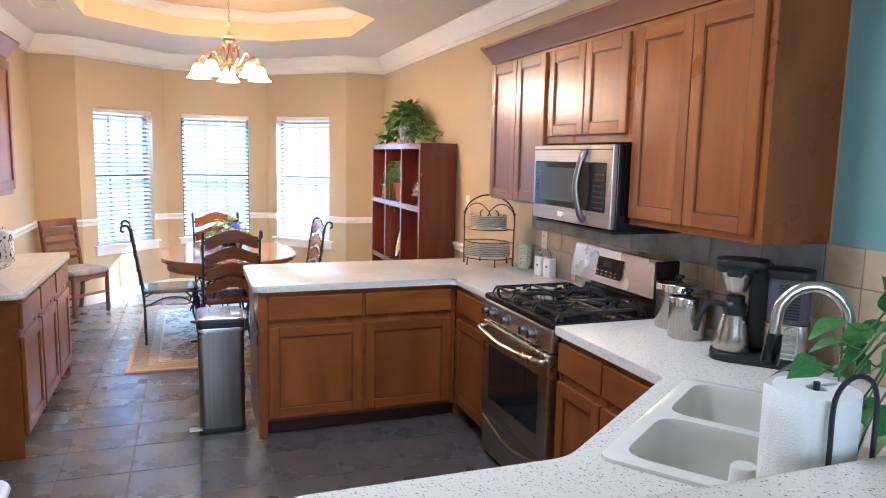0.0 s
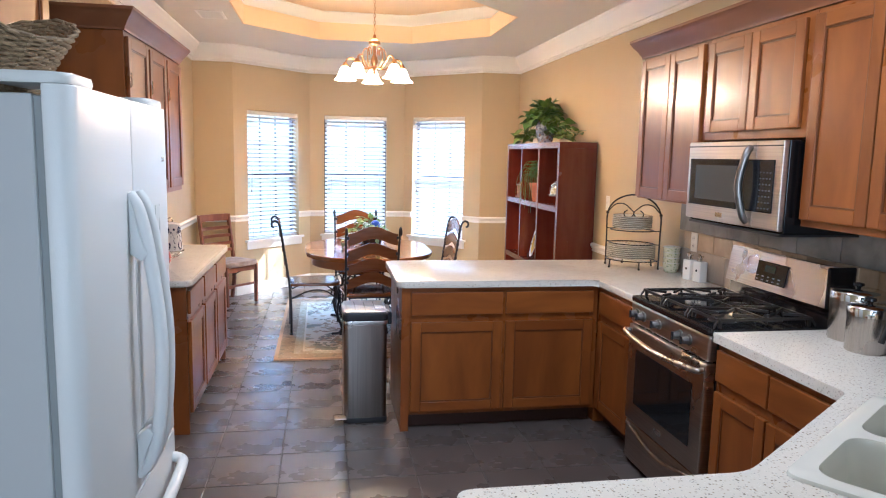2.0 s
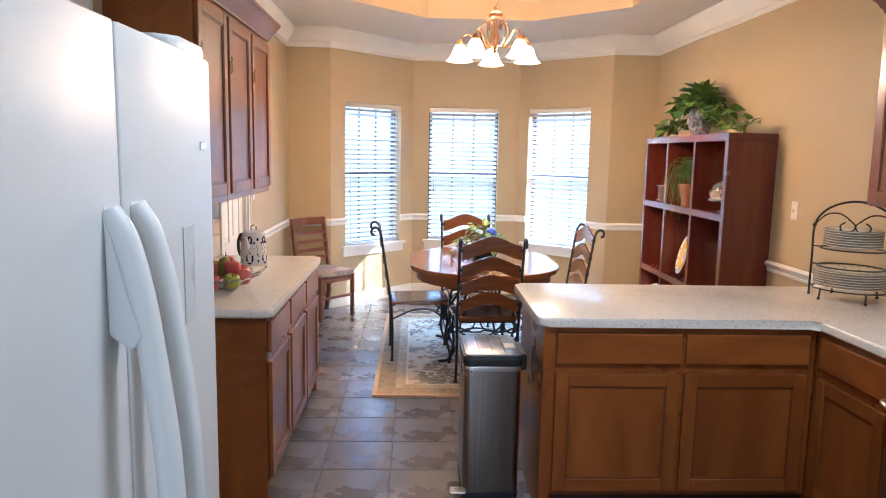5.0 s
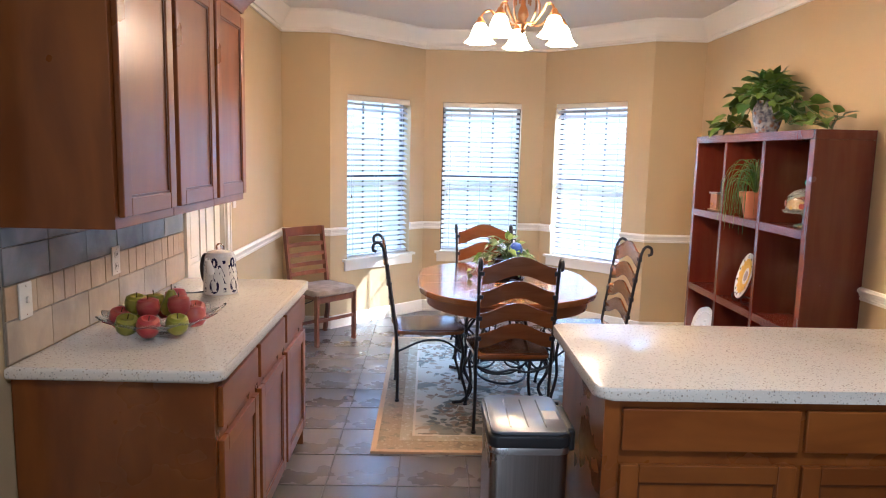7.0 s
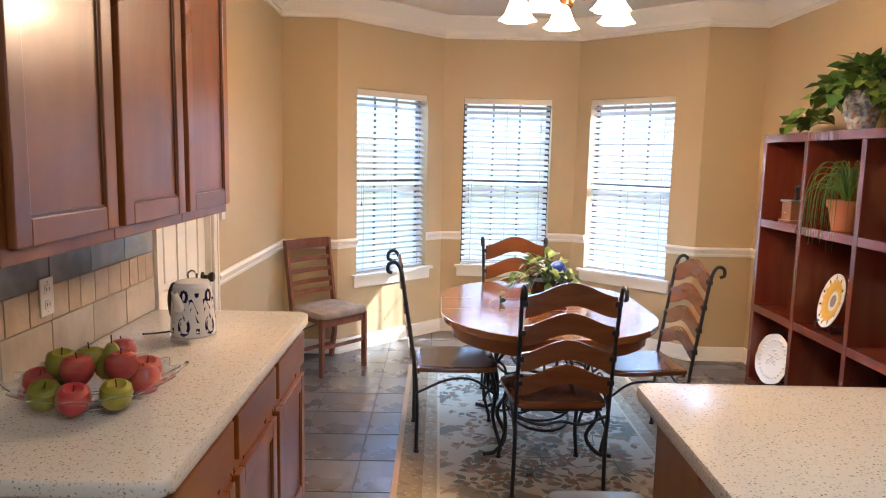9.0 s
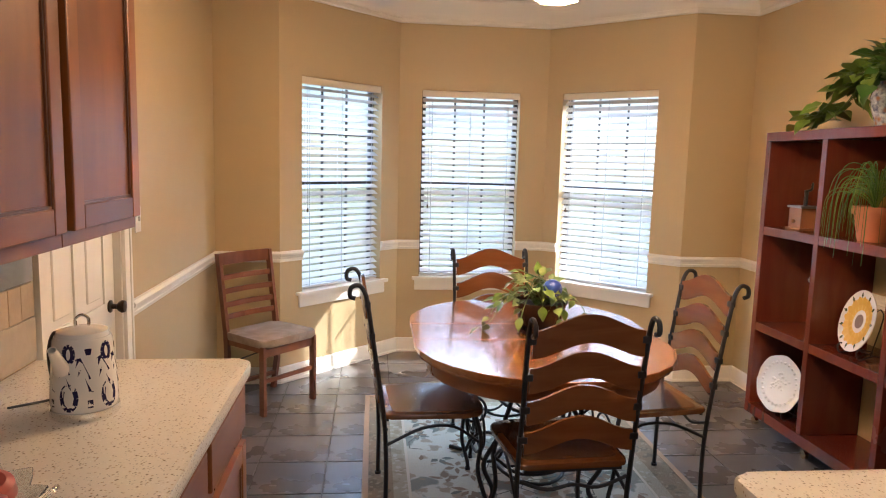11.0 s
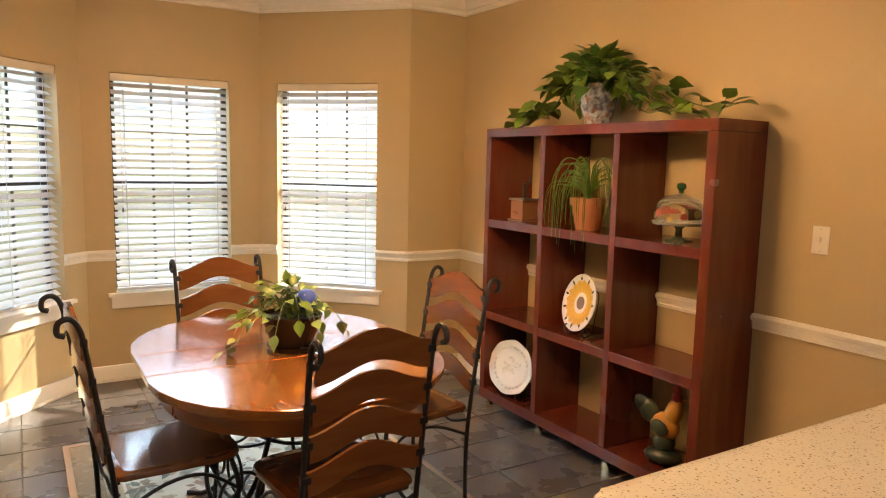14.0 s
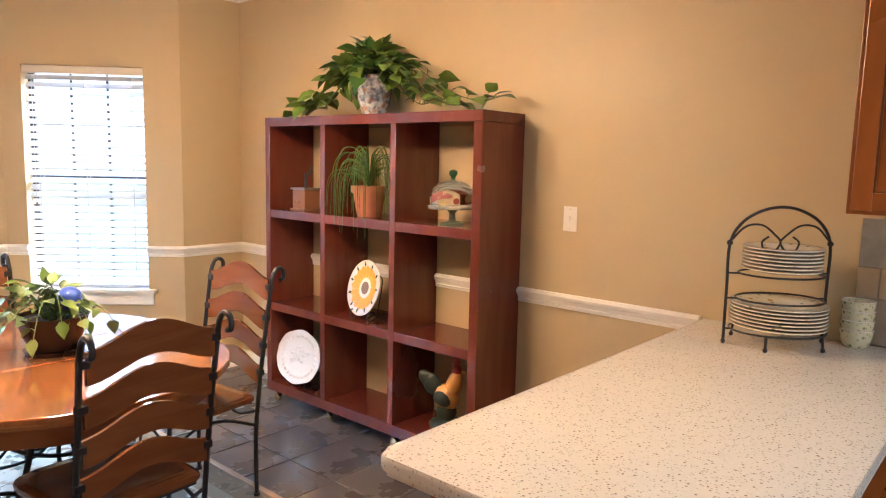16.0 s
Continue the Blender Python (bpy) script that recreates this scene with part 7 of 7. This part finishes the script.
for j in range(5):
    a0 = 2 * math.pi * j / 5 + 0.5
    bm = bmesh.new()
    for zc, sz in ((0.168, 0.020), (0.062, 0.030)):
        loop = [(0.17 * math.cos(t) * sz / 0.022, zc + sz * math.sin(t)) for t in [2 * math.pi * k / 10 for k in range(11)]]
        wrap(bm, loop, 0.011, a0)
    for up in (0.0, 0.030):
        wrap(bm, [(-0.60, 0.075 + up), (-0.30, 0.128 + up), (0.0, 0.088 + up), (0.30, 0.128 + up), (0.60, 0.075 + up)], 0.013, a0)
    for t in (-0.60, 0.60):
        wrap(bm, [(t, 0.035), (t, 0.055)], 0.008, a0)
        wrap(bm, [(t - 0.05, 0.18), (t, 0.165), (t + 0.05, 0.18)], 0.006, a0)
    part("painted_motif", bm, NAVY, kb_)
part("cord", tube([(0.0, 0.07, 0.01), (-0.05, 0.12, 0.006), (-0.12, 0.10, 0.006), (-0.17, 0.04, 0.02)], 0.0035, 6, 5), BLACKM, kt, smooth=True)

# ---- switches, outlets, vent ----


def wall_plate(name, label, side, x, y, z, kind):
    p = thing(name, label, "switch" if kind != "outlet" else "outlet", face_pose(side, x, y, z))
    part("plate", box(-0.036, 0.036, -0.006, 0, -0.059, 0.059, 0.003), PLASTICW, p)
    if kind == "outlet":
        for dz in (-0.024, 0.024):
            f = part("socket_face", prism(rounded([(-0.016, -0.014), (0.016, -0.014), (0.016, 0.014), (-0.016, 0.014)], 0.007), 0, 0.002), PORC, p, m=Matrix.Translation((0, -0.0062, dz)) @ Matrix.Rotation(radians(90), 4, "X"))
            part("slots", boxes((-0.008, -0.006, -0.0092, -0.0083, dz - 0.004, dz + 0.006), (0.006, 0.008, -0.0092, -0.0083, dz - 0.004, dz + 0.006)), BLACKM, p)
    else:
        part("toggle", box(-0.005, 0.005, -0.016, -0.006, -0.008, 0.012, 0.002), PORC, p)
    for dz in (-0.0465, 0.0465):
        part("screw", box(-0.002, 0.002, -0.0072, -0.0062, dz - 0.0015, dz + 0.0015), CHROME, p)
    return p


wall_plate("light_switch", "ivory toggle switch plate on the tan wall beside the shelf", "W", XR - 0.001, 5.853, 1.283, "switch")
wall_plate("outlet", "ivory double outlet in the stone splashback beside the plate rack", "W", XR - 0.014, 4.455, 1.135, "outlet")
wall_plate("light_switch", "ivory toggle switch plate near the end of the stone splashback", "E", XL + 0.014, 4.60, 1.105, "switch")
wall_plate("outlet", "ivory double outlet in the row of small beige tiles", "E", XL + 0.014, 5.25, 1.135, "outlet")
wall_plate("light_switch", "ivory toggle switch plate on the tan wall beside the white door", "E", XL + 0.001, 7.06, 1.27, "switch")
wall_plate("outlet", "ivory outlet low on the tan wall behind the folding chair", "E", XL + 0.001, 7.35, 0.32, "outlet")
vt = thing("ceiling_vent", "white slatted rectangular air vent in the ceiling", "vent", Matrix.Translation((-0.60, 6.88, CZ)))
part("vent_frame", boxes((-0.11, 0.11, -0.17, -0.15, -0.008, -0.001), (-0.11, 0.11, 0.15, 0.17, -0.008, -0.001), (-0.11, -0.09, -0.15, 0.15, -0.008, -0.001), (0.09, 0.11, -0.15, 0.15, -0.008, -0.001)), WHITE, vt)
# Dark sheet puts the shade between the vent slats into colour.
part("vent_backing", box(-0.089, 0.089, -0.149, 0.149, -0.0028, -0.0012), mat("vent shadow grey", (0.03, 0.025, 0.02), 0.8), vt)
for i in range(11):
    part("vent_slat", box(-0.089, 0.089, -0.006, 0.006, -0.0008, 0.0008), WHITE, vt, m=Matrix.Translation((0, -0.135 + 0.027 * i, -0.0075)) @ Matrix.Rotation(radians(-40), 4, "X"))

# ---- outdoors ----
structure("ground", box(-60, 60, -60, 90, -0.40, -0.30), mat("concrete patio", (0.17, 0.17, 0.165), 0.8, bump=0.4, grain=((1.5, 1.5, 1.5), (0.22, 0.21, 0.20), 0.6), vary=0.05))
structure("ground_lawn", box(-59, 59, 11.2, 89, -0.299, -0.28), mat("dry lawn", (0.11, 0.13, 0.06), 0.9, bump=0.8, grain=((5, 5, 5), (0.30, 0.29, 0.17), 0.8)))
# unseen block added east of the bay to keep most sun off its window
structure("house_wing_wall", box(4.2, 10.0, 8.2, 9.42, -0.3, 4.3), mat("pale tan sun block", (0.42, 0.33, 0.26), 0.85, bump=0.4, vary=0.05))

# ---- stone splashbacks: single tiles ----
GREYS = mat("grey slate splash tile", (0.27, 0.265, 0.245), 0.24, grain=((7, 7, 7), (0.14, 0.14, 0.135), 0.7), bump=0.5, bump_scale=18, vary=0.12)
TANS = mat("tumbled tan splash tile", (0.48, 0.37, 0.24), 0.38, grain=((8, 8, 8), (0.33, 0.24, 0.155), 0.7), bump=0.5, bump_scale=30, vary=0.18)
MIXS = mat("grey tan splash tile", (0.40, 0.335, 0.26), 0.32, grain=((5, 5, 5), (0.22, 0.19, 0.16), 0.7), bump=0.5, bump_scale=18, vary=0.14)
GROUTL = mat("pale grout", (0.34, 0.29, 0.22), 0.9)


def splash(name, side, y0, y1, x, mats, seed, rows, bed=GROUTL):
    """Rows of stone tiles on a wall plane x; side says which way they face."""
    s = 1 if side == "E" else -1
    st = structure(name, box(x + s * 0.0005, x + s * 0.004, y0, y1, 0.915, rows[-1][1]), bed)
    rg_ = random.Random(seed)
    cache = {}
    for (z0, z1, widths, mt) in rows:
        y = y0 + 0.001
        while y < y1 - 0.012:
            w = rg_.choice(widths)
            if y + w > y1 - 0.03:
                w = y1 - y - 0.001
            key = (round(w, 4), z0, mt.name)
            if key not in cache:
                ob = part("tile", box(0, 0.008, 0.0015, w - 0.0015, 0.0015, z1 - z0 - 0.0015, 0.0015, 1), mt, st)
                cache[key] = ob.data
            else:
                ob = new("tile", cache[key])
                ob.parent = st
            ob.matrix_basis = Matrix.Translation((x + (0.0045 if s > 0 else -0.0125) + s * rg_.uniform(-0.001, 0.001), y, z0))
            y += w
    return st


splash("splashback_east", "W", 2.312, 4.655, XR, None, 3, [(0.917, 1.085, (0.30,), MIXS), (1.085, 1.195, (0.11, 0.13, 0.15, 0.19), TANS), (1.195, 1.372, (0.30,), GREYS)])
splash("splashback_east_teal", "W", 1.375, 2.31, XR, None, 6, [(0.917, 1.085, (0.16,), TANS), (1.085, 1.235, (0.155,), TANS), (1.235, 1.375, (0.155,), TANS)])
splash("splashback_west", "E", 4.50, 6.07, XL, None, 9, [(0.917, 1.055, (0.26,), MIXS), (1.055, 1.165, (0.075, 0.10, 0.12), TANS), (1.165, 1.285, (0.26,), GREYS), (1.285, 1.348, (0.26,), GREYS)])

# ---- floor tiles ----
P = 0.348
FLOOR = [o for o in bpy.data.objects if o.name == "floor"][0]
BAYLIM = 9.40
tile_me = None
count = 0
loose = bmesh.new()
rg3 = random.Random(8)
for i in range(-3, 9):
    for j in range(-19, 15):
        x0, y0 = -0.235 + P * i, 4.533 + P * j
        xa, xb, ya, yb = max(x0 + 0.003, XL), min(x0 + P - 0.003, XR), y0 + 0.003, y0 + P - 0.003
        if xb - xa < 0.03 or yb < Y0:
            continue
        ya = max(ya, Y0)
        lim = lambda xx: YB + max(0, min(0.82, xx + 0.64, 2.19 - xx))
        whole = xa == x0 + 0.003 and xb == x0 + P - 0.003 and yb <= min(lim(xa), lim(xb))
        visible = 2.0 < y0 and not (x0 > 2.0 and y0 < 5.0)
        if whole and visible and count < 270:
            count += 1
            if tile_me is None:
                ob = part("floor_tile", box(0, P - 0.006, 0, P - 0.006, -0.006, 0.0, 0.0022, 2), TILE, FLOOR)
                tile_me = ob.data
            else:
                ob = new("floor_tile", tile_me)
                ob.parent = FLOOR
            ob.matrix_basis = Matrix.Translation((x0 + 0.003, y0 + 0.003, rg3.uniform(-0.0007, 0.0003))) @ Matrix.Rotation(0.0, 4, "Z")
        else:
            poly = cut([(xa, ya), (xb, ya), (xb, yb), (xa, yb)], Y0, 99)
            # clip against the two slanted bay walls and the straight back wall
            for nx, ny, c in ((-1, 1, YB + 0.64), (1, 1, YB + 2.19), (0, 1, 9.42)):
                out = []
                for k in range(len(poly)):
                    a, b = Vector(poly[k]), Vector(poly[(k + 1) % len(poly)])
                    if xa >= 2.19 or xb <= -0.64:
                        nx2, ny2, c2 = 0, 1, YB
                    else:
                        nx2, ny2, c2 = nx, ny, c
                    da, db = nx2 * a.x + ny2 * a.y - c2, nx2 * b.x + ny2 * b.y - c2
                    if da <= 0:
                        out.append((a.x, a.y))
                    if da * db < 0:
                        q = a + (b - a) * (da / (da - db))
                        out.append((q.x, q.y))
                poly = out
                if len(poly) < 3:
                    break
            if len(poly) >= 3:
                lo = [loose.verts.new((x, y, -0.006)) for x, y in poly]
                hi = [loose.verts.new((x, y, 0.0)) for x, y in poly]
                loose.faces.new(hi)
                for k in range(len(poly)):
                    loose.faces.new((lo[k], lo[(k + 1) % len(poly)], hi[(k + 1) % len(poly)], hi[k]))
tagged(part("cut_floor_tiles", loose, TILE, FLOOR), kind="stuff")
